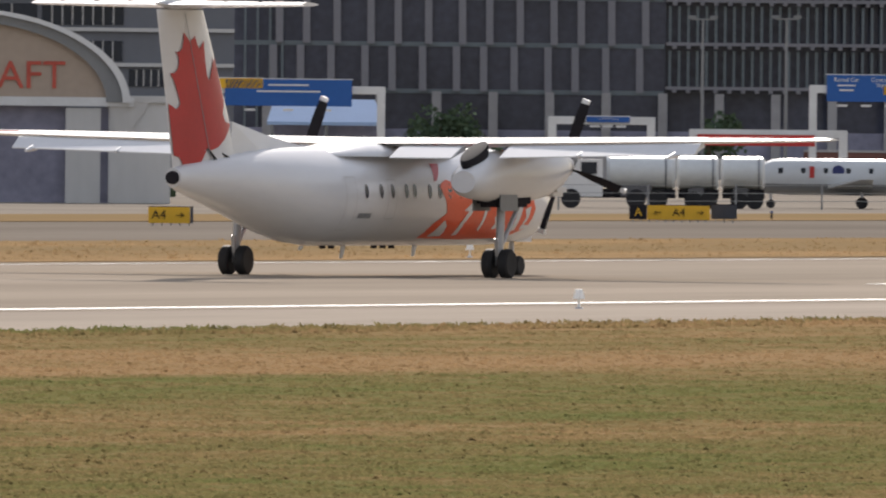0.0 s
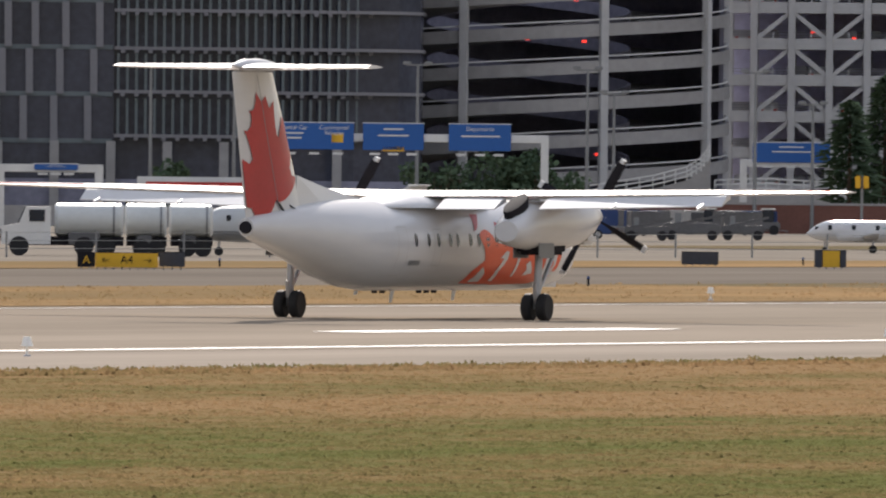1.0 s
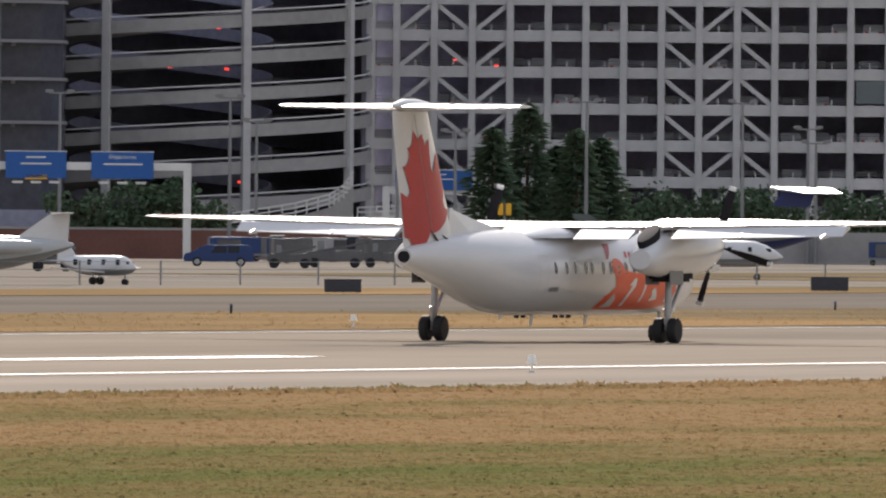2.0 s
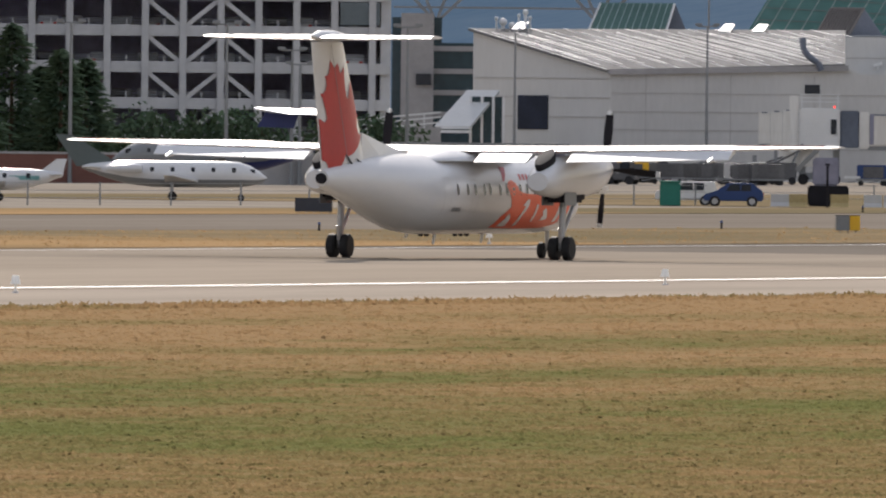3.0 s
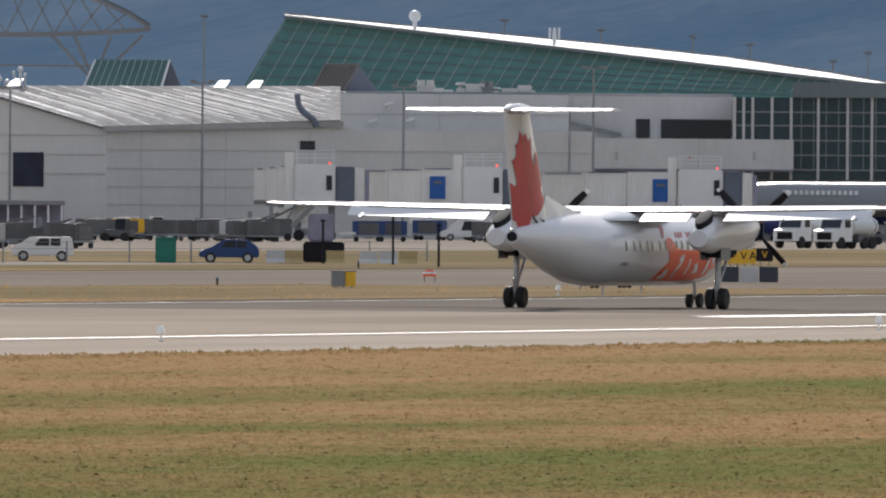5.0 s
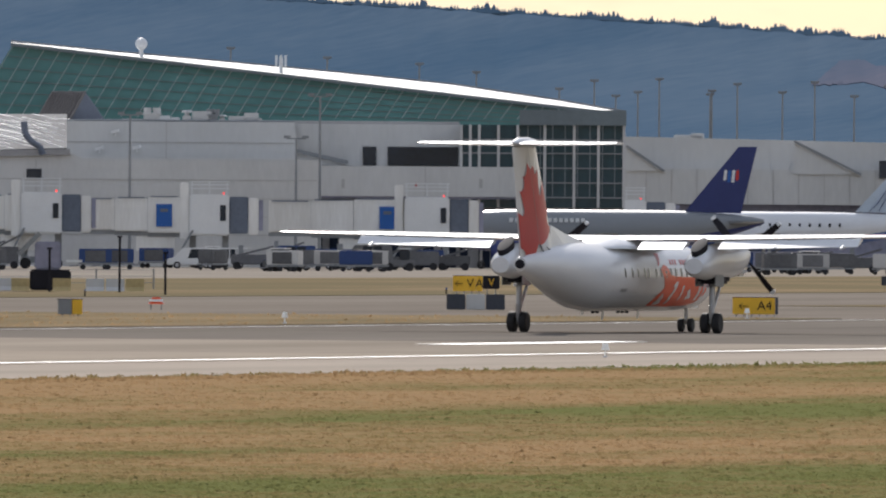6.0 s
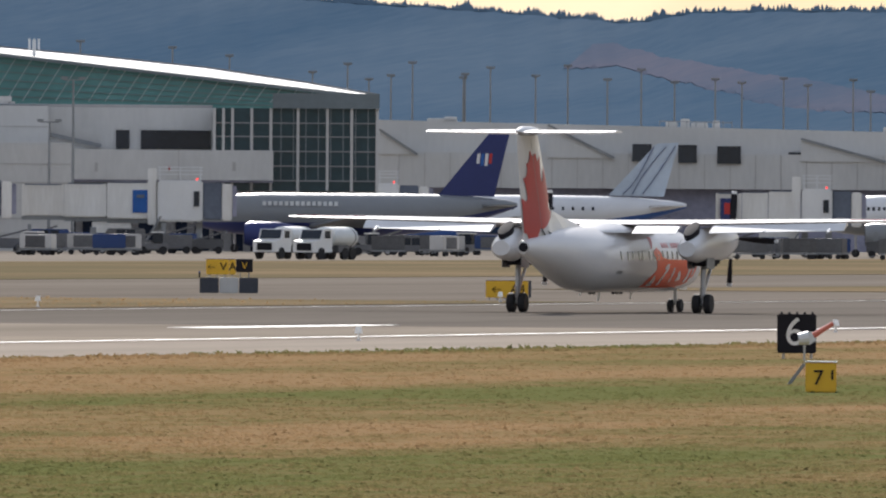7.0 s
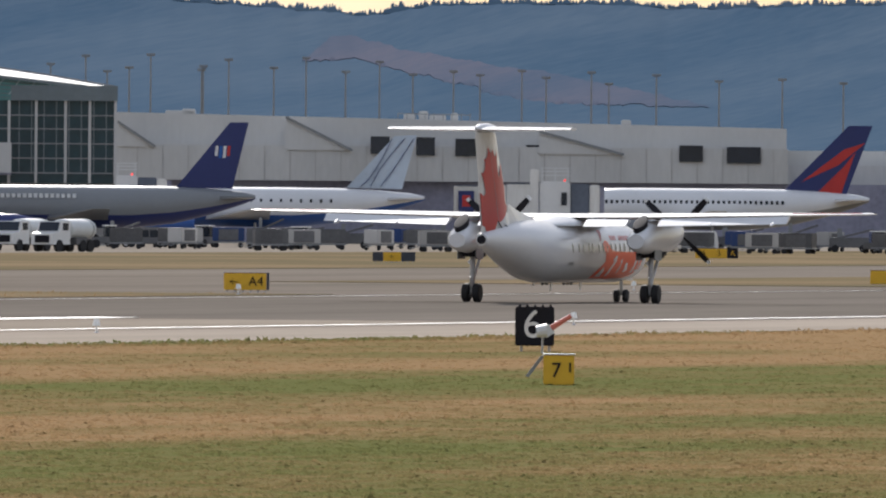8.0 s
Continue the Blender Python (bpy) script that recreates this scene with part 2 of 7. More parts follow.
# shade of unlit interiors put into the colour, lifted and blued for haze
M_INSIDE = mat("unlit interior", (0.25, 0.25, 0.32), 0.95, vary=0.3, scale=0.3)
# paler and more violet than concrete: haze and blue shade put into the colour
M_DECK = mat("pale deck soffit", (0.56, 0.56, 0.70), 0.9, vary=0.25, scale=0.3)
M_BRICK = mat("red brown wall", (0.16, 0.075, 0.06), 0.85, vary=0.2, scale=0.6)
M_LEAF = mat("dark foliage", (0.06, 0.095, 0.062), 1.0, vary=0.3, scale=0.6, second=(0.10, 0.135, 0.08), random_by="island", spec=0.0)
M_BARK = mat("bark", (0.09, 0.065, 0.045), 0.9, vary=0.25, scale=3)
# hill, conifers and cleared slope: blue distance haze is put into their colours
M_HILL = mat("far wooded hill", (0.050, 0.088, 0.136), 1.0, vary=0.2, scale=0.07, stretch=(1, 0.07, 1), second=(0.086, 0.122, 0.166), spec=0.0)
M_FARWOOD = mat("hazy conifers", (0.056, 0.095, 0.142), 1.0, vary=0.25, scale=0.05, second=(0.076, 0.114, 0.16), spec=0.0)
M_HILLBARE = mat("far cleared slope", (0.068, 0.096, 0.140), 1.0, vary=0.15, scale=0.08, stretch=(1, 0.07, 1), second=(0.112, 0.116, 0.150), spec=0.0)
M_TANK = mat("dull tank aluminium", (0.56, 0.58, 0.575), 0.4, 0.0, vary=0.1, scale=0.5)
M_CARPAINT = mat("silver car paint", (0.45, 0.45, 0.45), 0.3, 0.2, vary=0.05, scale=1, random_by="object")
M_CARBLUE = mat("blue car paint", (0.02, 0.05, 0.16), 0.3, vary=0.05, scale=1)
M_CARWHITE = mat("white vehicle paint", (0.68, 0.68, 0.67), 0.35, vary=0.06, scale=1)
M_EQUIP = mat("drab equipment paint", (0.12, 0.12, 0.125), 0.6, vary=0.25, scale=1, random_by="object")
M_GREENBOX = mat("green plastic", (0.02, 0.16, 0.12), 0.5, vary=0.12, scale=1)
M_TAIL_LAMP = glow("red tail lamp", (1.0, 0.05, 0.03), 1.3)
M_LAMP_CAP = mat("white lamp cap", (0.85, 0.85, 0.82), 0.3, vary=0.03)


# ---- building blocks ----
def bearing(u):
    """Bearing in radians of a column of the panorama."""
    return radians(FIRST) - (u - 784) / LENS


def facing(u, r, z=0.0, turn=0.0):
    """A stand on the field at that column and distance, its x to the right across the line of sight and its y away."""
    a = bearing(u)
    return pose(-r * math.sin(a), r * math.cos(a), z, 0, 0, math.degrees(a) + turn)


def rise(w, r):
    """Height over the field of something that many steps of the panorama under the horizon, r metres away."""
    return EYE - w * r / LENS


def thing(name, m, label, category, group="", kind=""):
    ob = new(name)
    ob.matrix_basis = m
    return tagged(ob, label, category, group, kind)


def part(name, bm, material, parent=None, label="", smooth=False, keep=False):
    if not keep:
        bmesh.ops.recalc_face_normals(bm, faces=bm.faces)
    me = bpy.data.meshes.new(name)
    bm.to_mesh(me)
    bm.free()
    me.materials.append(material)
    if smooth:
        me.shade_smooth()
        me.set_sharp_from_angle(angle=radians(35))
    ob = new(name, me)
    ob.parent = parent
    return tagged(ob, label)


def again(ob, m, parent=None):
    """The same piece once more on the same mesh."""
    o = new(ob.name.split(".")[0], ob.data)
    o.parent = parent or ob.parent
    o.matrix_basis = m
    return o


def box(bm, x0, x1, y0, y1, z0, z1, bevel=0.0):
    r = bmesh.ops.create_cube(bm, size=1, matrix=Matrix.LocRotScale(((x0 + x1) / 2, (y0 + y1) / 2, (z0 + z1) / 2), None, (abs(x1 - x0), abs(y1 - y0), abs(z1 - z0))))
    if bevel:
        edges = list({e for v in r["verts"] for e in v.link_edges})
        bmesh.ops.bevel(bm, geom=edges, offset=bevel, segments=2, affect="EDGES")
    return bm


def tube(bm, a, b, r0, r1=None, n=10):
    a, b = Vector(a), Vector(b)
    r1 = r0 if r1 is None else r1
    q = (b - a).to_track_quat("Z", "Y").to_matrix().to_4x4()
    bmesh.ops.create_cone(bm, cap_ends=True, segments=n, radius1=r0, radius2=r1, depth=(b - a).length, matrix=Matrix.Translation((a + b) / 2) @ q)
    return bm


def bar(bm, a, b, wide, thick):
    """A straight bar of square section from a to b."""
    a, b = Vector(a), Vector(b)
    q = (b - a).to_track_quat("Z", "Y").to_matrix().to_4x4()
    bmesh.ops.create_cube(bm, size=1, matrix=Matrix.Translation((a + b) / 2) @ q @ Matrix.Diagonal((wide, thick, (b - a).length, 1)))
    return bm


def loft(bm, rings, caps=True):
    vs = [[bm.verts.new(p) for p in ring] for ring in rings]
    n = len(rings[0])
    for a, b in zip(vs, vs[1:]):
        for i in range(n):
            bm.faces.new((a[i], a[(i + 1) % n], b[(i + 1) % n], b[i]))
    if caps:
        bm.faces.new(vs[0][::-1])
        bm.faces.new(vs[-1])
    return bm


def slab(bm, pts, depth):
    """A prism: points (x, y, z) of one plane face, pushed by the vector depth."""
    d = Vector(depth)
    a = [bm.verts.new(p) for p in pts]
    b = [bm.verts.new(Vector(p) + d) for p in pts]
    bm.faces.new(a)
    bm.faces.new(b[::-1])
    for i in range(len(a)):
        j = (i + 1) % len(a)
        bm.faces.new((a[i], b[i], b[j], a[j]))
    return bm


def lettering(text, size, m, material, parent, name="lettering", thick=0.01):
    cu = bpy.data.curves.new(name, "FONT")
    cu.body, cu.size, cu.align_x, cu.align_y, cu.extrude = text, size, "CENTER", "CENTER", thick
    tmp = new("tmp", cu)
    me = bpy.data.meshes.new_from_object(tmp)
    bpy.data.objects.remove(tmp)
    me.materials.clear()
    me.materials.append(material)
    ob = new(name, me)
    ob.parent = parent
    ob.matrix_basis = m
    return ob


def nb():
    return bmesh.new()


UPRIGHT = pose(0, 0, 0, 90)      # turns flat lettering upright, facing -y


# ---- ground ----
def flat(name, x0, x1, y0, y1, z, material, label, thick=0.3, step=0.0):
    ob = part(name, box(nb(), x0, x1, y0, y1, z - thick, z), material)
    return tagged(ob, label, name, kind="structure")


def ground_sheet():
    bm = nb()
    vs = [bm.verts.new(p) for p in ((-4500, -600, 0), (2500, -600, 0), (2500, 6500, 0), (-4500, 6500, 0))]
    bm.faces.new(vs)
    tagged(part("ground", bm, M_TURF), "dry and green mown airfield grass", "ground", kind="structure")


def field():
    ground_sheet()
    X_NEAR, X_LINE, X_FARLINE, X_FAR = -159.0, -176.3, -231.0, -234.5
    flat("runway", X_FAR, X_LINE + 2.0, -400, 590, 0.02, M_RUNWAY, "grey-beige asphalt runway with tyre-worn surface")
    flat("runway", X_FAR, X_LINE + 2.0, 590, 655, 0.02, M_RUNWAYMID, "grey asphalt runway with tyre-worn surface")
    flat("runway", X_FAR, X_LINE + 2.0, 655, 3000, 0.02, M_RUNWAYDARK, "dark rubber-marked asphalt runway")
    flat("runway_shoulder", X_LINE + 2.0, X_NEAR, -400, 3000, 0.015, M_SHOULDER, "pale concrete runway shoulder beside the grass")
    flat("taxiway", -327, -274, -400, 3000, 0.02, M_TAXI, "grey asphalt parallel taxiway")
    flat("connecting_taxiway", -274, X_FAR, 836, 965, 0.02, M_TAXI, "grey asphalt taxiway joining the runway")
    flat("apron", -1600, -352, -400, 4200, 0.02, M_APRON, "pale concrete apron beyond the taxiway")
    flat("grass_strip", -274.2, X_FAR + 0.2, -400, 700, 0.05, M_STRAW, "dry straw-coloured grass strip beside the runway")
    flat("grass_strip", -274.2, X_FAR + 0.2, 700, 836, 0.05, M_STRAWDULL, "dull dry grass strip beside the runway")
    flat("grass_strip", -274.2, X_FAR + 0.2, 965, 3000, 0.05, M_STRAWDULL, "dry straw-coloured grass strip beside the runway")
    flat("grass_strip", -352, -327, -400, 980, 0.05, M_STRAW, "dry straw-coloured grass strip beyond the taxiway")
    flat("grass_strip", -352, -327, 980, 3000, 0.05, M_STRAWDULL, "dull dry grass strip beyond the taxiway")
    flat("grass_strip", -432, -352, 1085, 1900, 0.05, M_STRAWDULL, "dry grass island on the apron")
    flat("edge_line", X_LINE - 0.3, X_LINE + 0.3, -300, 2500, 0.035, M_PAINT, "white painted runway side stripe", 0.012)
    flat("edge_line", X_FARLINE - 0.06, X_FARLINE + 0.06, -300, 2500, 0.035, M_PAINT, "white painted runway side stripe", 0.012)
    for y in (475.5, 637.0):
        for dx in (0,):
            bm = nb()
            box(bm, -194.0, -192.2, y, y + 22.9, 0.025, 0.037)
            tagged(part("touchdown_bar", bm, M_PAINT), "white painted touchdown zone bar on the runway", "runway marking", kind="structure")


field()


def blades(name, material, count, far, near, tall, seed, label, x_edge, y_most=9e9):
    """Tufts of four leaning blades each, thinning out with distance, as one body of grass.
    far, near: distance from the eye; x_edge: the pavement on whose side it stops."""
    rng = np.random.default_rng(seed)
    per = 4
    # bearings cover only the wedge the camera sweeps, spread evenly in its view
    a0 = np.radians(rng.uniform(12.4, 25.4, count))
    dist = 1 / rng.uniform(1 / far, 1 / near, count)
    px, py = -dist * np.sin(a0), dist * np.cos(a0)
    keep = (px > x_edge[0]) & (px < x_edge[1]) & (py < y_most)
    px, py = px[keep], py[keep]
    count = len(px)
    big = np.clip(rng.lognormal(0, 0.36, count), 0.4, 2.4)
    a = rng.uniform(0, 2 * np.pi, (count, per))
    hgt = tall * big[:, None] * rng.uniform(0.5, 1.1, (count, per))
    lean = rng.uniform(0.2, 1.2, (count, per)) * hgt
    wide = rng.uniform(0.012, 0.03, (count, per)) * (0.7 + big[:, None])
    ox, oy = px[:, None] + rng.normal(0, 0.06, (count, per)), py[:, None] + rng.normal(0, 0.06, (count, per))
    co = np.zeros((count, per, 3, 3))
    co[:, :, 0, 0], co[:, :, 0, 1] = ox - wide, oy
    co[:, :, 1, 0], co[:, :, 1, 1] = ox + wide, oy
    co[:, :, 2, 0], co[:, :, 2, 1], co[:, :, 2, 2] = ox + np.cos(a) * lean, oy + np.sin(a) * lean, hgt
    co[:, :, :2, 2] = -0.01
    n = count * per
    me = bpy.data.meshes.new(name)
    me.vertices.add(n * 3)
    me.vertices.foreach_set("co", co.ravel())
    me.loops.add(n * 3)
    me.loops.foreach_set("vertex_index", np.arange(n * 3))
    me.polygons.add(n)
    me.polygons.foreach_set("loop_start", np.arange(n) * 3)
    me.update()
    me.materials.append(material)
    return tagged(new(name, me), label, "grass", kind="stuff")


# ---- the turboprop airliner on its landing roll ----
SECTIONS = [(11.9, 1.72, 0.06, 0.06), (11.6, 1.76, 0.42, 0.38), (11.0, 1.86, 0.78, 0.72), (10.2, 2.0, 1.05, 1.02), (9.2, 2.14, 1.24, 1.22), (8.0, 2.2, 1.335, 1.335), (6.5, 2.2, 1.345, 1.345),
            (4.0, 2.2, 1.345, 1.345), (1.0, 2.2, 1.345, 1.345), (-2.0, 2.2, 1.345, 1.345), (-4.0, 2.2, 1.345, 1.345), (-5.5, 2.25, 1.32, 1.29), (-7.0, 2.36, 1.2, 1.15),
            (-8.5, 2.49, 1.02, 0.96), (-10.0, 2.59, 0.80, 0.76), (-11.5, 2.66, 0.54, 0.54), (-12.5, 2.69, 0.36, 0.38), (-13.0, 2.70, 0.24, 0.26)]


def girth(y):
    """Centre height, half width and half height of the body at y."""
    s = SECTIONS[::-1]
    ys = [q[0] for q in s]
    return [float(np.interp(y, ys, [q[k] for q in s])) for k in (1, 2, 3)]


def on_skin(y, z, out=0.012):
    zc, rw, rh = girth(y)
    t = max(-0.999, min(0.999, (z - zc) / rh))
    return Vector(((rw + out) * math.sqrt(1 - t * t), y, zc + (rh + out) * t))


FIN_LE = lambda z: -8.0 - (z - 3.0) * 0.60 if z < 3.0 else -8.72 - (z - 3.0) * 0.593
FIN_TE = lambda z: -13.0 - (z - 2.9) * 0.27


def on_fin(y, z, out=0.012):
    le, te = FIN_LE(z), FIN_TE(z)
    s = max(0.0, min(1.0, (le - y) / (le - te)))
    return Vector((0.075 * (le - te) * math.sin(math.pi * s ** 0.6) * 0.95 + out, y, z))


def skin_patch(name, poly, place, material, parent, label="", mirror=False, grain=0.2):
    """A painted field: a (y, z) outline laid on the curved skin."""
    bm = nb()
    bm.faces.new([bm.verts.new((0, y, z)) for y, z in poly])
    bm.normal_update()
    bmesh.ops.triangulate(bm, faces=bm.faces, quad_method="BEAUTY", ngon_method="EAR_CLIP")
    ys, zs = [p[0] for p in poly], [p[1] for p in poly]
    for lo, hi, ax in ((min(ys), max(ys), 1), (min(zs), max(zs), 2)):
        k = int((hi - lo) / grain)
        for i in range(1, k + 1):
            co, no = [0, 0, 0], [0, 0, 0]
            co[ax], no[ax] = lo + (hi - lo) * i / (k + 1), 1
            bmesh.ops.bisect_plane(bm, geom=[*bm.verts, *bm.edges, *bm.faces], plane_co=co, plane_no=no)
    for v in bm.verts:
        v.co = place(v.co.y, v.co.z)
        if mirror:
            v.co.x = -v.co.x
    bmesh.ops.dissolve_degenerate(bm, dist=0.002, edges=bm.edges[:])
    side = -1 if mirror else 1
    for face in bm.faces:
        face.normal_update()
        if face.normal.x * side < 0:
            face.normal_flip()
    return part(name, bm, material, parent, label, True, True)


def wing_ring(x, le, te, z, thick, n=14):
    ring = []
    for i in range(n):
        a = 2 * math.pi * i / n
        s = (1 + math.cos(a)) / 2            # 1 at the leading edge
        up = math.sin(a)
        t = thick * (s ** 0.5) * (1.15 - s) * 1.6
        ring.append((x, te + (le - te) * s, z + up * t * (1.0 if up > 0 else 0.7)))
    return ring


def aircraft():
    ob = thing("turboprop_airliner", pose(-210.4, ROLLOUT[0][1], 0), "white high-wing turboprop airliner with red leaf livery rolling on the runway", "airplane")
    bm = nb()
    rings = []
    for k in range(len(SECTIONS) - 1):
        for f in ((0, 0.5) if abs(SECTIONS[k][0]) > 4 else (0,)):
            y = SECTIONS[k][0] * (1 - f) + SECTIONS[k + 1][0] * f
            zc, rw, rh = girth(y)
            rings.append([(rw * math.cos(a), y, zc + rh * math.sin(a)) for a in [2 * math.pi * i / 40 for i in range(40)]])
    zc, rw, rh = girth(-13.0)
    rings.append([(rw * math.cos(a), -13.0, zc + rh * math.sin(a)) for a in [2 * math.pi * i / 40 for i in range(40)]])
    body = part("fuselage", loft(bm, rings), M_WHITE, ob, "glossy white fuselage", True)
    bm = tube(nb(), (0, -13.12, 2.70), (0, -12.9, 2.70), 0.17, 0.2, 20)
    part("tail_exhaust", bm, M_BLACK, body, "sooty black tail exhaust")
    bm = nb()
    loft(bm, [[(q * 1.15 * math.cos(a), y, 3.3 + q * h * math.sin(a)) for a in [math.pi * i / 16 for i in range(17)]] for y, q, h in ((-5.0, 0.3, 0.1), (-3.6, 0.75, 0.30), (-2.0, 1.0, 0.42), (2.4, 1.0, 0.46), (3.8, 0.75, 0.32), (5.0, 0.3, 0.1))])
    part("wing_fairing", bm, M_WHITE, ob, "", True)
    # cabin windows, doors and painted fields on both flanks
    for flip in (False, True):
        for y in [-3.1, -2.1, -1.33, -0.38, 0.19, 1.22, 1.9, 2.6, 3.3, 4.0, 4.75, 5.5, 6.3, 7.1]:
            pts = [(y + 0.125 * math.cos(a), 2.36 + 0.2 * math.sin(a)) for a in [2 * math.pi * i / 14 for i in range(14)]]
            skin_patch("cabin_window", pts, on_skin, M_DARKGLASS, ob, "", flip, 0.3)
        for y0, y1, z0, z1 in ((-4.45, -3.75, 1.3, 2.75), (-1.65, -1.05, 1.6, 2.68)):
            for a, b, c, d in ((y0, y0 + 0.02, z0, z1), (y1 - 0.02, y1, z0, z1), (y0, y1, z1 - 0.02, z1), (y0, y1, z0, z0 + 0.02)):
                skin_patch("door_seam", [(a, c), (b, c), (b, d), (a, d)], on_skin, M_JOINT, ob, "", flip, 0.3)
        for i in range(6):
            y = -3.5 + 0.15 * i
            skin_patch("registration_bar", [(y, 1.62), (y + 0.1, 1.62), (y + 0.12, 1.76), (y + 0.02, 1.76)], on_skin, M_POLE, ob, "small grey bar of lettering", flip, 0.5)
        red = [(1.65, 1.08), (1.87, 1.45), (2.38, 1.7), (2.52, 1.77), (2.32, 2.1), (2.08, 2.31), (1.93, 2.49), (2.13, 2.61), (2.46, 2.68), (2.77, 2.61), (3.07, 2.45), (3.14, 2.31), (3.89, 2.22), (4.98, 2.2), (6.98, 2.19), (8.5, 2.17), (8.8, 1.88), (8.77, 1.6), (8.7, 1.35), (7.93, 1.17), (7.16, 1.07), (4.72, 1.04)]
        skin_patch("leaf_field", red, on_skin, M_ORANGE, ob, "orange-red painted leaf field", flip)
        skin_patch("leaf_field", [(1.9, 3.11), (2.5, 3.11), (1.82, 2.65), (1.6, 2.63)], on_skin, M_RED, ob, "", flip)
        for shape in ([(3.69, 1.82), (4.09, 2.04), (4.33, 2.02), (4.3, 1.81), (4.0, 1.47), (4.08, 1.17), (3.79, 1.15), (3.74, 1.47), (4.01, 1.82)], [(5.11, 1.87), (5.3, 1.87), (5.34, 1.38), (5.35, 1.27), (5.19, 1.31)], [(5.94, 1.65), (6.19, 1.75), (6.76, 1.38), (6.14, 1.32), (6.18, 1.49)],
                      [(7.45, 2.01), (7.75, 2.06), (7.79, 1.52), (7.85, 1.3), (7.57, 1.27), (7.5, 1.52)], [(7.95, 1.87), (8.38, 1.95), (8.42, 1.65), (8.3, 1.44), (8.72, 1.44), (8.65, 1.34), (8.17, 1.31), (8.17, 1.45), (8.23, 1.65)], [(2.2, 1.12), (2.57, 1.58), (2.93, 1.41), (3.07, 1.14)]):
            skin_patch("white_stroke", shape, lambda y, z: on_skin(y, z, 0.02), M_WHITE, ob, "white painted leaf vein", flip)
        for i in range(9):
            y = 3.4 + 0.36 * i
            if i != 3:
                skin_patch("name_bar", [(y, 2.68), (y + 0.2, 2.68), (y + 0.24, 2.88), (y + 0.04, 2.88)], on_skin, M_RED, ob, "red bar of lettering", flip, 0.5)
    # tail fin with dorsal fillet
    bm = nb()
    rings = []
    for z in (2.75, 3.3, 3.8, 4.4, 5.2, 6.0, 6.7, 7.2):
        le, te = FIN_LE(z), FIN_TE(z)
        ring = []
        for s in (0.0, 0.02, 0.05, 0.1, 0.16, 0.22, 0.3, 0.38, 0.46, 0.55, 0.65, 0.75, 0.87, 1.0):
            ring.append((0.075 * (le - te) * math.sin(math.pi * s ** 0.6) * 0.95 if 0 < s < 1 else 0.01, le + (te - le) * s, z))
        ring += [(-x, y, zz) for x, y, zz in ring[::-1]]
        rings.append(ring)
    fin = part("tail_fin", loft(bm, rings), M_WHITE, ob, "white fin with a red leaf", True)
    bm = nb()
    loft(bm, [[(-0.02, -3.9, 3.42), (0.02, -3.9, 3.42), (0.02, -3.9, 3.5), (-0.02, -3.9, 3.5)], [(-0.22, -7.0, 3.1), (0.22, -7.0, 3.1), (0.06, -7.0, 3.86), (-0.06, -7.0, 3.86)],
              [(-0.3, -10.0, 2.9), (0.3, -10.0, 2.9), (0.2, -9.6, 4.22), (-0.2, -9.6, 4.22)]])
    part("dorsal_fillet", bm, M_WHITE, ob)
    leaf = [(-12.81, 6.61), (-12.46, 6.34), (-12.2, 6.51), (-11.94, 6.15), (-11.64, 6.39), (-11.57, 5.88), (-11.43, 5.41), (-11.29, 5.32), (-11.16, 5.57), (-10.9, 5.93), (-10.77, 5.88), (-10.24, 4.78), (-10.42, 4.44), (-10.25, 4.21), (-9.82, 4.16), (-9.94, 4.04), (-10.35, 3.73), (-10.76, 3.52), (-11.11, 3.44), (-11.38, 3.48), (-11.47, 3.31), (-11.69, 3.07), (-11.81, 2.94), (-12.48, 2.91), (-12.62, 3.12), (-12.76, 3.25), (-13.03, 3.29), (-13.05, 3.32), (-13.41, 4.61), (-13.41, 4.68), (-12.99, 4.53), (-12.82, 4.67), (-12.89, 4.83), (-13.09, 5.15), (-13.25, 5.36), (-13.41, 5.49), (-13.19, 5.49), (-13.03, 5.62), (-12.98, 5.78), (-13.03, 5.96), (-13.17, 6.07), (-12.99, 6.07), (-12.85, 6.17), (-12.8, 6.36)]
    for flip in (False, True):
        skin_patch("red_leaf", leaf, lambda y, z: on_fin(y, z, 0.03), M_RED, fin, "large red leaf painted on the fin", flip, 0.12)
        skin_patch("leaf_stem", [(-11.4, 3.49), (-11.26, 3.49), (-10.43, 2.96), (-10.61, 2.94)], lambda y, z: on_fin(y, z, 0.034), M_DARK, fin, "dark leaf stem", flip, 0.12)
        skin_patch("rudder_seam", [(FIN_LE(z) * 0.45 + FIN_TE(z) * 0.55 + d, z) for z, d in ((3.0, 0), (7.1, 0), (7.1, 0.035), (3.0, 0.035))], lambda y, z: on_fin(y, z, 0.038), M_POLE, fin, "", flip, 0.3)
    for flip in (-1, 1):
        part("rudder_rod", bar(nb(), (flip * 0.24, -10.6, 3.42), (flip * 0.5, -9.4, 2.98), 0.04, 0.04), M_BLACK, fin)
    bm = loft(nb(), [wing_ring(-3.96, -12.35, -13.6, 7.36, 0.09), wing_ring(-2.0, -11.8, -13.75, 7.34, 0.13), wing_ring(0, -11.3, -13.9, 7.33, 0.17), wing_ring(2.0, -11.8, -13.75, 7.34, 0.13), wing_ring(3.96, -12.35, -13.6, 7.36, 0.09)])
    part("tailplane", bm, M_WHITE, ob, "", True)
    bm = nb()
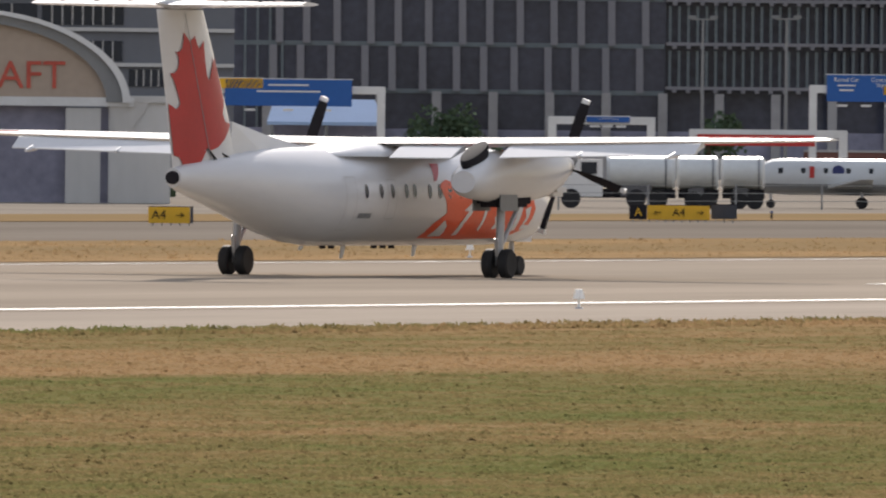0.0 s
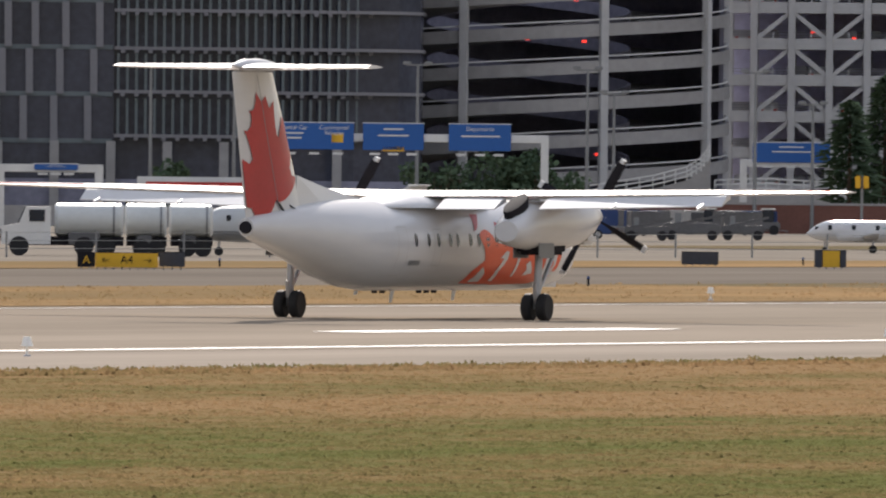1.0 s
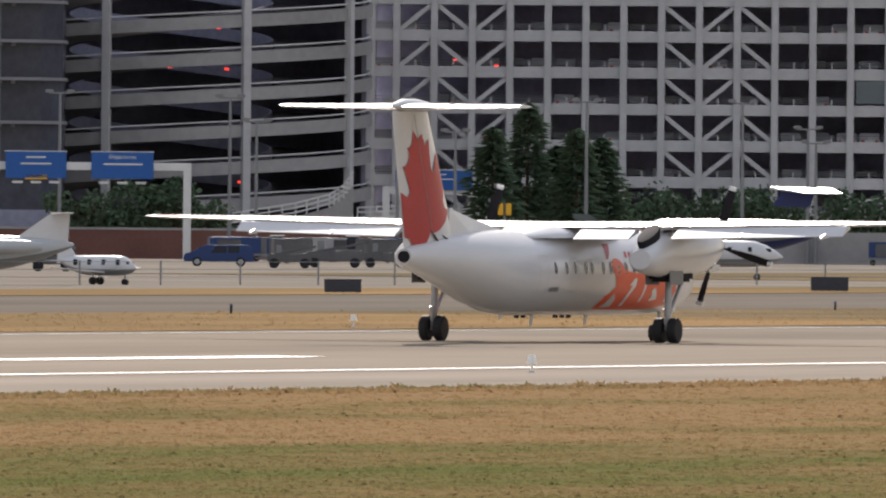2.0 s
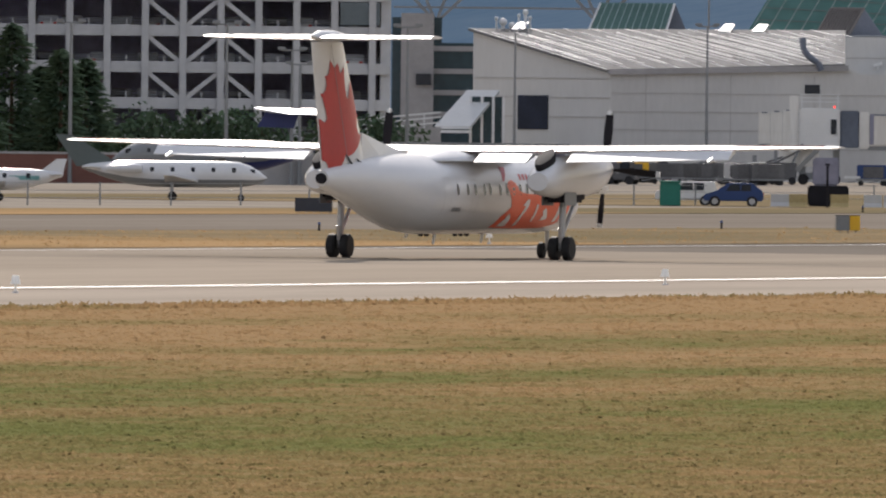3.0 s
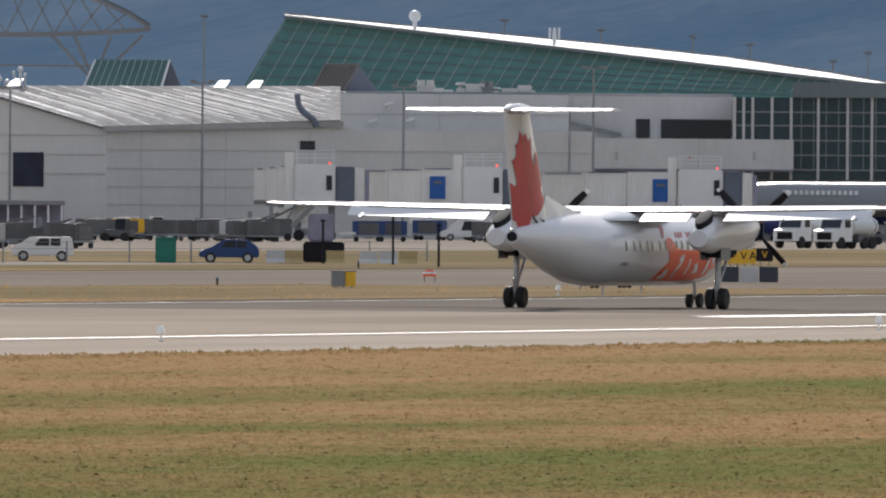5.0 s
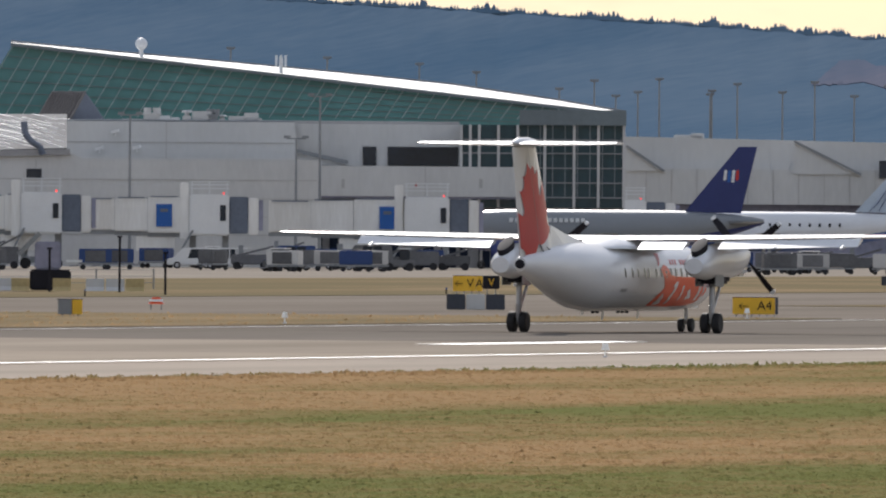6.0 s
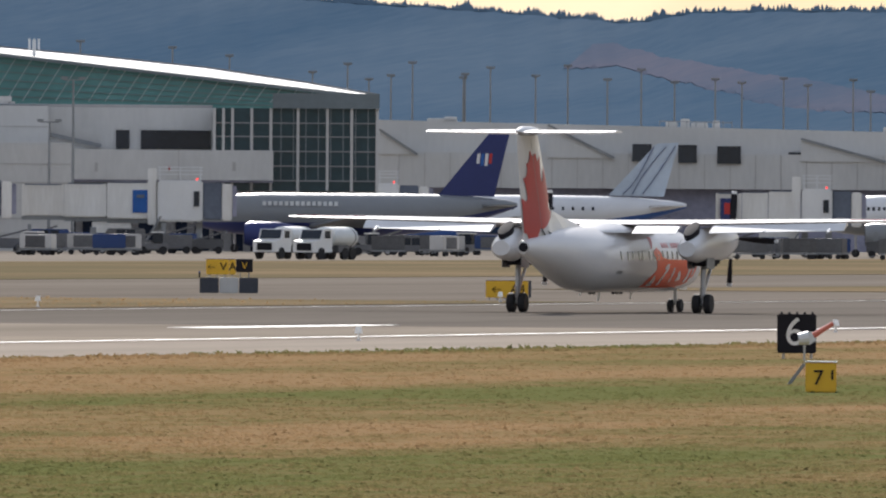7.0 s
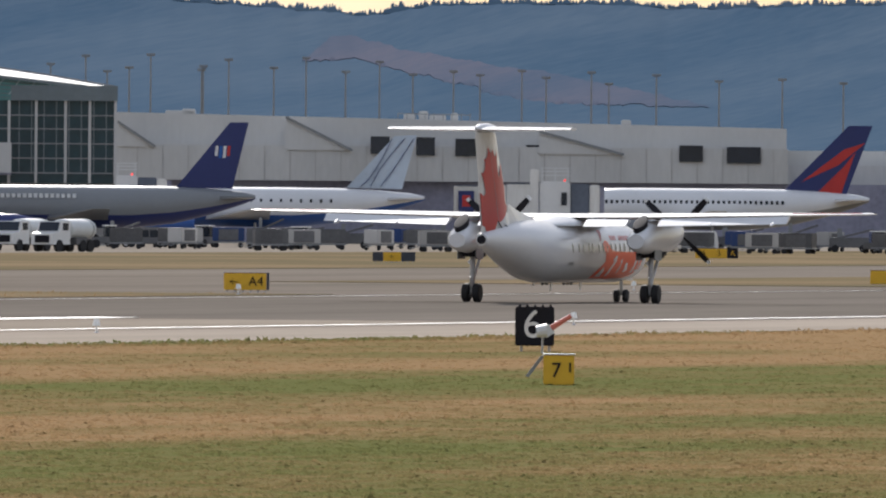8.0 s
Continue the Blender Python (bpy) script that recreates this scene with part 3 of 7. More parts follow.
    loft(bm, [[(r * math.cos(a), y, 7.38 + 0.8 * r * math.sin(a)) for a in [2 * math.pi * i / 14 for i in range(14)]] for y, r in ((-10.7, 0.03), (-11.2, 0.17), (-12.2, 0.27), (-13.3, 0.24), (-14.2, 0.04))])
    part("tail_bullet", bm, M_WHITE, ob, "", True)
    for sgn in (-1, 1):
        for k, x in enumerate((0.9, 1.9, 2.9)):
            part("static_wick", tube(nb(), (sgn * x, -13.7, 7.4), (sgn * x, -14.0, 7.42), 0.012, n=5), M_BLACK, ob)
    # wings
    for sgn in (-1, 1):
        bm = loft(nb(), [wing_ring(sgn * 0.0, 2.3, -0.9, 3.66, 0.22), wing_ring(sgn * 4.0, 2.3, -0.9, 3.70, 0.21), wing_ring(sgn * 9.0, 1.75, -0.7, 3.80, 0.16), wing_ring(sgn * 13.45, 1.05, -0.35, 3.88, 0.09), wing_ring(sgn * 13.72, 0.7, -0.2, 3.885, 0.04)])
        wing = part("wing", bm, M_WHITE, ob, "long straight white wing", True)
        for x0, x1 in ((1.4, 3.25), (4.65, 10.2)):
            bm = nb()
            r = []
            for x in (x0, x1):
                te = float(np.interp(x, (0, 4, 9, 13.5), (-0.9, -0.9, -0.7, -0.35)))
                ch = float(np.interp(x, (0, 4, 9, 13.5), (0.95, 0.95, 0.75, 0.4)))
                z = float(np.interp(x, (0, 4, 9, 13.5), (3.62, 3.64, 3.77, 3.86)))
                r.append([(sgn * x, te + 0.1, z - 0.01), (sgn * x, te - 0.15, z - 0.05), (sgn * x, te - ch * 0.9, z - 0.34), (sgn * x, te - ch * 0.9, z - 0.37), (sgn * x, te - 0.1, z - 0.2), (sgn * x, te + 0.15, z - 0.14)])
            loft(bm, r)
            part("flap", bm, M_WHITE, wing, "lowered white flap")
        part("aileron_gap", bar(nb(), (sgn * 10.3, -0.55, 3.90), (sgn * 13.3, -0.30, 3.93), 0.02, 0.03), M_RED, wing, "thin red trailing edge line")
        for x in (6.9, 9.6):
            bm = nb()
            loft(bm, [[(sgn * x + r * math.cos(a), y, z + r * math.sin(a)) for a in [2 * math.pi * i / 10 for i in range(10)]] for y, z, r in ((0.6, 3.64, 0.03), (-0.3, 3.56, 0.08), (-1.1, 3.44, 0.09), (-1.6, 3.36, 0.04))])
            part("flap_fairing", bm, M_WHITE, wing, "", True)
        # engine nacelle
        cx = sgn * 3.94
        bm = nb()
        prof = ((4.15, 3.05, 0.36, 0.40), (3.7, 3.02, 0.50, 0.56), (2.9, 2.93, 0.56, 0.70), (1.8, 2.84, 0.58, 0.74), (0.3, 2.80, 0.58, 0.72), (-1.0, 2.78, 0.57, 0.68), (-1.5, 2.74, 0.55, 0.6), (-1.9, 2.70, 0.54, 0.53), (-2.25, 2.66, 0.48, 0.44), (-2.5, 2.64, 0.36, 0.30))
        loft(bm, [[(cx + rw * math.cos(a), y, zc + rh * math.sin(a)) for a in [2 * math.pi * i / 28 for i in range(28)]] for y, zc, rw, rh in prof])
        nac = part("engine_nacelle", bm, M_WHITE, ob, "white engine nacelle under the wing", True)
        bm = nb()
        way, up = Vector((0, -0.93, -0.36)), Vector((0, -0.36, 0.93))
        loft(bm, [[Vector((cx + 0.27 * q * math.cos(a), -1.74, 3.33)) + way * (0.8 * q * math.sin(a)) + up * h for a in [2 * math.pi * i / 28 for i in range(28)]] for q, h in ((0.9, -0.3), (1.0, 0.1), (0.97, 0.16), (0.85, 0.17))])
        pipe = part("exhaust_pipe", bm, M_BLACK, nac, "soot-black oval exhaust", True)
        part("intake_scoop", box(nb(), cx - 0.3, cx + 0.3, 3.2, 4.1, 2.25, 2.62, 0.12), M_WHITE, nac, "", True)
        bm = loft(nb(), [[(cx + r * math.cos(a), y, 3.08 + r * math.sin(a)) for a in [2 * math.pi * i / 16 for i in range(16)]] for y, r in ((4.16, 0.34), (4.5, 0.30), (4.8, 0.16), (4.92, 0.02))])
        part("spinner", bm, M_STEEL, nac, "", True)
        # main landing gear
        part("gear_leg", tube(nb(), (cx, 0, 0.45), (cx, 0.15, 2.3), 0.11, 0.12, 12), M_STEEL, ob, "grey metal main gear leg", True)
        part("drag_brace", tube(nb(), (cx, 0.05, 0.8), (cx, 1.7, 2.35), 0.065, n=8), M_STEEL, ob)
        part("torque_link", bar(nb(), (cx, -0.12, 0.6), (cx, -0.2, 1.1), 0.1, 0.06), M_STEEL, ob)
        # dark grey doors and a solid black block stand for the bay's shade
        part("gear_door", box(nb(), cx - 0.42, cx - 0.39, -0.9, 0.3, 1.85, 2.3, 0.01), M_POLE, nac)
        part("gear_door", box(nb(), cx + 0.39, cx + 0.42, -0.9, 0.3, 1.85, 2.3, 0.01), M_POLE, nac)
        part("wheel_bay", box(nb(), cx - 0.33, cx + 0.33, -0.9, 1.5, 1.95, 2.35, 0.1), M_BLACK, nac, "solid dark block for the shaded wheel bay")
        part("axle", tube(nb(), (cx - 0.34, 0, 0.41), (cx + 0.34, 0, 0.41), 0.06, n=10), M_STEEL, ob)
    part("nose_leg", tube(nb(), (0, 10.05, 0.3), (0, 10.0, 1.3), 0.075, n=10), M_STEEL, ob, "grey nose gear leg", True)
    part("nose_gear_door", box(nb(), -0.32, -0.29, 9.6, 10.7, 0.95, 1.2), M_WHITE, ob)
    part("nose_gear_door", box(nb(), 0.29, 0.32, 9.6, 10.7, 0.95, 1.2), M_WHITE, ob)
    for y, d in ((-1.5, 0.35), (3.4, 0.3), (-4.3, 0.12)):
        part("belly_antenna", slab(nb(), [(-0.015, y, 0.86), (-0.015, y - 0.28, 0.86), (-0.015, y - 0.36, 0.86 - d), (-0.015, y - 0.2, 0.86 - d)], (0.03, 0, 0)), M_WHITE, ob)
    for y in (-3.2, -2.6, 0.3, 0.9, 1.5):
        part("belly_drain", box(nb(), -0.03, 0.03, y, y + 0.3, 0.78, 0.86), M_BLACK, ob)
    # turning wheels, twin on each leg
    def wheel(x, y, r, w):
        bm = nb()
        loft(bm, [[(dx, r0 * math.cos(a), r0 * math.sin(a)) for a in [2 * math.pi * i / 24 for i in range(24)]] for dx, r0 in ((-w, r * 0.7), (-w, r * 0.86), (-w * 0.7, r * 0.98), (0, r), (w * 0.7, r * 0.98), (w, r * 0.86), (w, r * 0.7))])
        wh = part("wheel", bm, M_DARK, ob, "black rubber aircraft tyre", True)
        wh.matrix_basis = pose(x, y, r)
        bm = tube(nb(), (-w * 0.9, 0, 0), (w * 0.9, 0, 0), r * 0.5, n=16)
        for i in range(6):
            a = 2 * math.pi * i / 6
            tube(bm, (-w * 0.95, r * 0.35 * math.cos(a), r * 0.35 * math.sin(a)), (w * 0.95, r * 0.35 * math.cos(a), r * 0.35 * math.sin(a)), r * 0.07, n=6)
        part("hub", bm, M_STEEL, wh)
        return wh
    wheels = [(wheel(s * 3.94 + d, 0, 0.41, 0.15), s * 3.94 + d, 0.0, 0.41) for s in (-1, 1) for d in (-0.24, 0.24)]
    wheels += [(wheel(d, 10.05, 0.28, 0.1), d, 10.05, 0.28) for d in (-0.2, 0.2)]
    # propellers: four blades on a hub, turning about the way of flight
    props = []
    for sgn in (-1, 1):
        bm = tube(nb(), (0, -0.12, 0), (0, 0.12, 0), 0.22, n=16)
        hub = part("propeller", bm, M_STEEL, ob, "four-blade propeller with dark blades", True)
        hub.matrix_basis = pose(sgn * 3.94, 4.45, 3.08)
        for k in range(4):
            a = math.pi / 2 * k
            bm = nb()
            rings = []
            for r, ch, tw in ((0.2, 0.07, 70), (0.5, 0.12, 60), (0.9, 0.16, 48), (1.4, 0.16, 36), (1.8, 0.13, 28), (1.96, 0.07, 25)):
                t, th = radians(tw), 0.03 if r < 1 else 0.018
                ring = []
                for c, s in ((-1, 0), (0, 1), (1, 0), (0, -1)):
                    lx, ly = c * ch * math.cos(t) - s * th * math.sin(t), c * ch * math.sin(t) + s * th * math.cos(t)
                    ring.append((lx * math.cos(a) - r * math.sin(a), ly, lx * math.sin(a) + r * math.cos(a)))
                rings.append(ring)
            part("blade", loft(bm, rings), M_BLACK, hub, "black propeller blade", True)
            tip = bar(nb(), (-1.84 * math.sin(a), 0, 1.84 * math.cos(a)), (-1.965 * math.sin(a), 0, 1.965 * math.cos(a)), 0.2, 0.12)
            part("blade_tip", tip, M_GALV, hub, "pale painted blade tip")
        props.append((hub, sgn))
    return ob, wheels, props


AIRLINER, WHEELS, PROPS = aircraft()


# ---- distance: wooded hills ----
def crest_line(u):
    """How high the ridge stands at that column of the panorama."""
    top = float(np.interp(u, (-1500, 1500, 3000, 4000, 4640, 4950, 5200, 5440, 5480, 5560, 5830, 6030, 6300, 8000), (-430, -440, -430, -415, -384, -366, -352, -333, -338, -352, -357, -349, -358, -380)))
    return top + 3.0 * noise.noise((u * 0.02, 3.1, 0)) + 2.0 * noise.noise((u * 0.06, 7.7, 0))


def hills():
    """Two ridges of wooded hill, far beyond the airport."""
    for name, r, k, mt, label in (("far_hill", 4700, 0, M_HILL, "far wooded hillside with blue haze in its colour"),):
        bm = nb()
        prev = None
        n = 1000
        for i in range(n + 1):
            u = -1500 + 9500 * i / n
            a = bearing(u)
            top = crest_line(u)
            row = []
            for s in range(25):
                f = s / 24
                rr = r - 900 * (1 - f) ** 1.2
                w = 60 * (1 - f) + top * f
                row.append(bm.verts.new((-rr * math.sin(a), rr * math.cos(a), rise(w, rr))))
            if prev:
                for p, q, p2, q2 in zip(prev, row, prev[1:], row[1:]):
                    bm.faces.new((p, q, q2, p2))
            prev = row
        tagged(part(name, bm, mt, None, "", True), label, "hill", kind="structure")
    # trees all over the slope and along the crest, as small pointed crowns
    rng = np.random.default_rng(4)
    def crowns(name, material, label, n):
        u = rng.uniform(3100, 6700, n)
        top = np.interp(u, (3000, 4000, 4640, 4950, 5200, 5440, 5480, 5560, 5830, 6030, 6300, 8000), (-430, -415, -384, -366, -352, -333, -338, -352, -357, -349, -358, -380))
        f = np.ones(n) * 0.998
        w = 60 * (1 - f) + top * f
        rr = 4700 - 900 * (1 - f) ** 1.2 - 3
        a = radians(FIRST) - (u - 784) / LENS
        z = EYE - w * rr / LENS
        stand = 0.65 + 0.35 * np.sin(u * 0.013) * np.sin(u * 0.047 + 1) + 0.25 * np.sin(u * 0.11)
        h = rng.choice([0.5, 0.6, 0.8, 1.0, 1.5], n) * 1.5 * np.clip(stand, 0.35, 1.3)
        wide = h * rng.uniform(0.3, 0.5, n)
        co = np.zeros((n, 3, 3))
        for k, (s, up) in enumerate(((-1, -0.4), (1, -0.4), (0, 1))):
            # crowns lean far back to catch the sun and stay as pale as the hill
            deep = rr + (3.5 * h if k == 2 else 0.0)
            co[:, k, 0] = -deep * np.sin(a) + s * wide * np.cos(a)
            co[:, k, 1] = deep * np.cos(a) + s * wide * np.sin(a)
            co[:, k, 2] = z + up * h
        me = bpy.data.meshes.new(name)
        me.vertices.add(n * 3)
        me.vertices.foreach_set("co", co.ravel())
        me.loops.add(n * 3)
        me.loops.foreach_set("vertex_index", np.arange(n * 3))
        me.polygons.add(n)
        me.polygons.foreach_set("loop_start", np.arange(n) * 3)
        me.update()
        me.materials.append(material)
        tagged(new(name, me), label, "woods", kind="stuff")
    crowns("far_woods", M_FARWOOD, "tiny far conifers along the ridge, haze in their colour", 3800)
    # the cleared slope lies on the hillside, with ragged edges
    bm = nb()
    prev = None
    for i in range(161):
        u = 5330 + 720 * i / 160
        hi = float(np.interp(u, (5330, 5380, 5430, 5513, 5640, 5774, 5900, 6050), (-252, -292, -294, -271, -250, -229, -206, -176))) + 5 * noise.noise((u * 0.03, 1.7, 0)) + 4 * noise.noise((u * 0.1, 4.2, 0))
        lo = float(np.interp(u, (5330, 5457, 5600, 5703, 5850, 6050), (-248, -240, -206, -176, -168, -172))) + 8 * noise.noise((u * 0.02, 9.1, 0)) + 5 * noise.noise((u * 0.09, 6.6, 0))
        a, row = bearing(u), []
        top = crest_line(u)
        for k in range(7):
            w = max(lo, hi + 1) * (1 - k / 6) + hi * k / 6
            f = (w - 60) / (top - 60)
            rr = 4700 - 900 * (1 - f) ** 1.2 - (3 if k else -12)
            row.append(bm.verts.new((-rr * math.sin(a), rr * math.cos(a), rise(w, rr))))
        if prev:
            for p, q, p2, q2 in zip(prev, row, prev[1:], row[1:]):
                bm.faces.new((p, q, q2, p2))
        prev = row
    tagged(part("cleared_slope", bm, M_HILLBARE, None, "", True), "cleared slope on the wooded hill, blue haze in its colour", "hill", kind="structure")


hills()


# ---- the office block, helical ramp and car park ----
def office():
    R = 1650
    m, X, Z = facing(1000, R), lambda u: (u - 1000) * R / LENS, lambda w: rise(w, R)
    ob = thing("office_building", m, "dark glazed office block with pale staggered facade fins", "building", kind="")
    part("glass_wall", box(nb(), X(411), X(1175), 0, 25, 0, Z(-480)), M_OFFICE, ob, "dark reflective glazing")
    # rounded corner wing
    bm = nb()
    pts = [(X(1175), 0.6, 0), (X(1450), 0.2, 0), (X(1600), 1.2, 0), (X(1680), 3.4, 0), (X(1720), 7.5, 0), (X(1727), 13, 0), (X(1727), 30, 0), (X(1175), 30, 0)]
    slab(bm, pts, (0, 0, Z(-480)))
    part("curved_wing", bm, M_OFFICE, ob, "dark curved glass corner")
    fin = None
    for row, (w0, w1) in enumerate(((-389, -306), (-306, -223), (-223, -140), (-140, -57))):
        for i in range(14):
            u = 505 + 54 * i + (-10 * row) + (6 if i % 3 == 0 else 0)
            if u > 1165:
                continue
            if fin is None:
                fin = part("facade_fin", box(nb(), -0.32, 0.32, -0.5, 0.0, 0, 83 * R / LENS - 0.15, 0.03), M_FIN, ob)
                fin.matrix_basis = pose(X(u), 0, Z(w1))
            else:
                again(fin, pose(X(u), 0, Z(w1), 0, -0.6), ob)
    thin = None
    for row, (w0, w1) in enumerate(((-360, -290), (-285, -222), (-216, -146), (-139, -67))):
        for i in range(34):
            u = 1182 + 16.2 * i
            f = max(0.0, (u - 1450) / 277)
            y = 0.2 - 0.35 + 12 * max(0, f) ** 3.2
            if thin is None:
                thin = part("glass_fin", box(nb(), -0.11, 0.11, -0.35, 0.0, 0, 66 * R / LENS), M_FINGREEN, ob)
                thin.matrix_basis = pose(X(u), y, Z(w1))
            else:
                again(thin, pose(X(u), y, Z(w1), 0, 0, 25 * f), ob)
    for w in (-356, -286, -219, -142, -64):
        bm = nb()
        p = [(X(1175), -0.7, Z(w)), (X(1450), -1.0, Z(w)), (X(1600), 0.0, Z(w)), (X(1680), 2.4, Z(w)), (X(1722), 6.7, Z(w)), (X(1731), 13, Z(w)), (X(1700), 13, Z(w)), (X(1175), 1.0, Z(w))]
        slab(bm, p, (0, 0, 0.28))
        ledge = part("sun_ledge", bm, M_FIN, ob, "thin pale ledge at each storey")
        for i in range(22):
            u = 1190 + 24.4 * i
            f = max(0.0, (u - 1450) / 277)
            part("bracket", box(nb(), X(u) - 0.18, X(u) + 0.18, -1.1 + 12 * f ** 3.2, -0.5 + 12 * f ** 3.2, Z(w) - 0.28, Z(w) + 0.02), M_FIN, ledge)
    for w in (-306, -223, -140, -57):
        part("floor_band", box(nb(), X(411), X(1172), -0.12, 0.05, Z(w) - 0.2, Z(w) + 0.2), M_FINGREEN, ob)
    for u in range(430, 500, 22):
        part("mullion", box(nb(), X(u) - 0.1, X(u) + 0.1, -0.25, 0, 0, Z(-470)), M_FINGREEN, ob)
    # front sheet in the interior colour stands for the unlit ground storey
    part("base_storey", box(nb(), X(405), X(1730), -0.4, 1.2, 0, Z(10)), M_INSIDE, ob, "ground storey in the dark interior colour")
    for i in range(12):
        part("column", box(nb(), X(470 + 100 * i) - 0.4, X(470 + 100 * i) + 0.4, -1.4, -0.5, 0, Z(-57)), M_CONCDARK, ob)
    # grey neighbour
    R = 1560
    m, X, Z = facing(200, R), lambda u: (u - 200) * R / LENS, lambda w: rise(w, R)
    ob = thing("grey_office_building", m, "grey panelled building with strips of dark windows", "building")
    part("wall", box(nb(), X(-400), X(411), 0, 20, 0, Z(-420)), M_GREYWALL, ob)
    for u0, u1, w0, w1 in ((-300, 62, -205, -165), (70, 215, -204, -168), (75, 213, -140, -104), (-300, 60, -140, -104), (70, 215, -275, -235), (225, 330, -90, -60)):
        win = part("window_strip", box(nb(), X(u0), X(u1), -0.1, 0.1, Z(w1), Z(w0)), M_DARKGLASS, ob)
        for i in range(1, 8):
            u = u0 + (u1 - u0) * i / 8
            part("mullion", box(nb(), X(u) - 0.05, X(u) + 0.05, -0.16, -0.08, Z(w1), Z(w0)), M_PANELWARM, win)
    for w in (-220, -160, -98, -40):
        part("ledge", box(nb(), X(-400), X(411), -0.35, 0, Z(w) - 0.15, Z(w) + 0.15), M_PANEL, ob)


office()


def car(name, m, length, high, paint, label, kind="car"):
    """A small motor vehicle, nose towards -x."""
    ob = thing(name, m, label, kind)
    L, W = length / 2, 0.88
    bm = nb()
    prof = [(-L, 0.35), (-L, 0.75), (-L * 0.55, 0.92), (-L * 0.18, high), (L * 0.62, high), (L * 0.92, 0.95), (L, 0.9), (L, 0.35)]
    if kind == "van":
        prof = [(-L, 0.35), (-L, 0.85), (-L * 0.72, 1.0), (-L * 0.42, high), (L * 0.93, high), (L, 0.95), (L, 0.35)]
    slab(bm, [(x, -W, z) for x, z in prof], (0, 2 * W, 0))
    bmesh.ops.bevel(bm, geom=bm.edges[:], offset=0.07, segments=2, affect="EDGES")
    part("body", bm, paint, ob, "", True)
    z0, z1 = 0.95, high - 0.1
    for a, b in ((-0.1, 0.22), (0.26, 0.58)):
        bm = nb()
        slab(bm, [(L * a - (0.3 if a < 0 else 0), -W - 0.01, z0), (L * b, -W - 0.01, z0), (L * b, -W - 0.01, z1), (L * a, -W - 0.01, z1)], (0, 2 * W + 0.02, 0))
        part("side_window", bm, M_DARKGLASS, ob)
    wheel_ob = None
    for x in (-L * 0.62, L * 0.62):
        for y in (-W + 0.08, W - 0.08):
            bm = tube(nb(), (x, y - 0.11, 0.33), (x, y + 0.11, 0.33), 0.33, n=16)
            wh = part("wheel", bm, M_DARK, ob)
            part("rim", tube(nb(), (x, y - 0.125, 0.33), (x, y + 0.125, 0.33), 0.19, n=10), M_STEEL, wh)
    for y in (-0.6, 0.6):
        part("tail_light", box(nb(), L - 0.02, L + 0.02, y - 0.15, y + 0.15, 0.7, 0.88), M_RED, ob)
    return ob


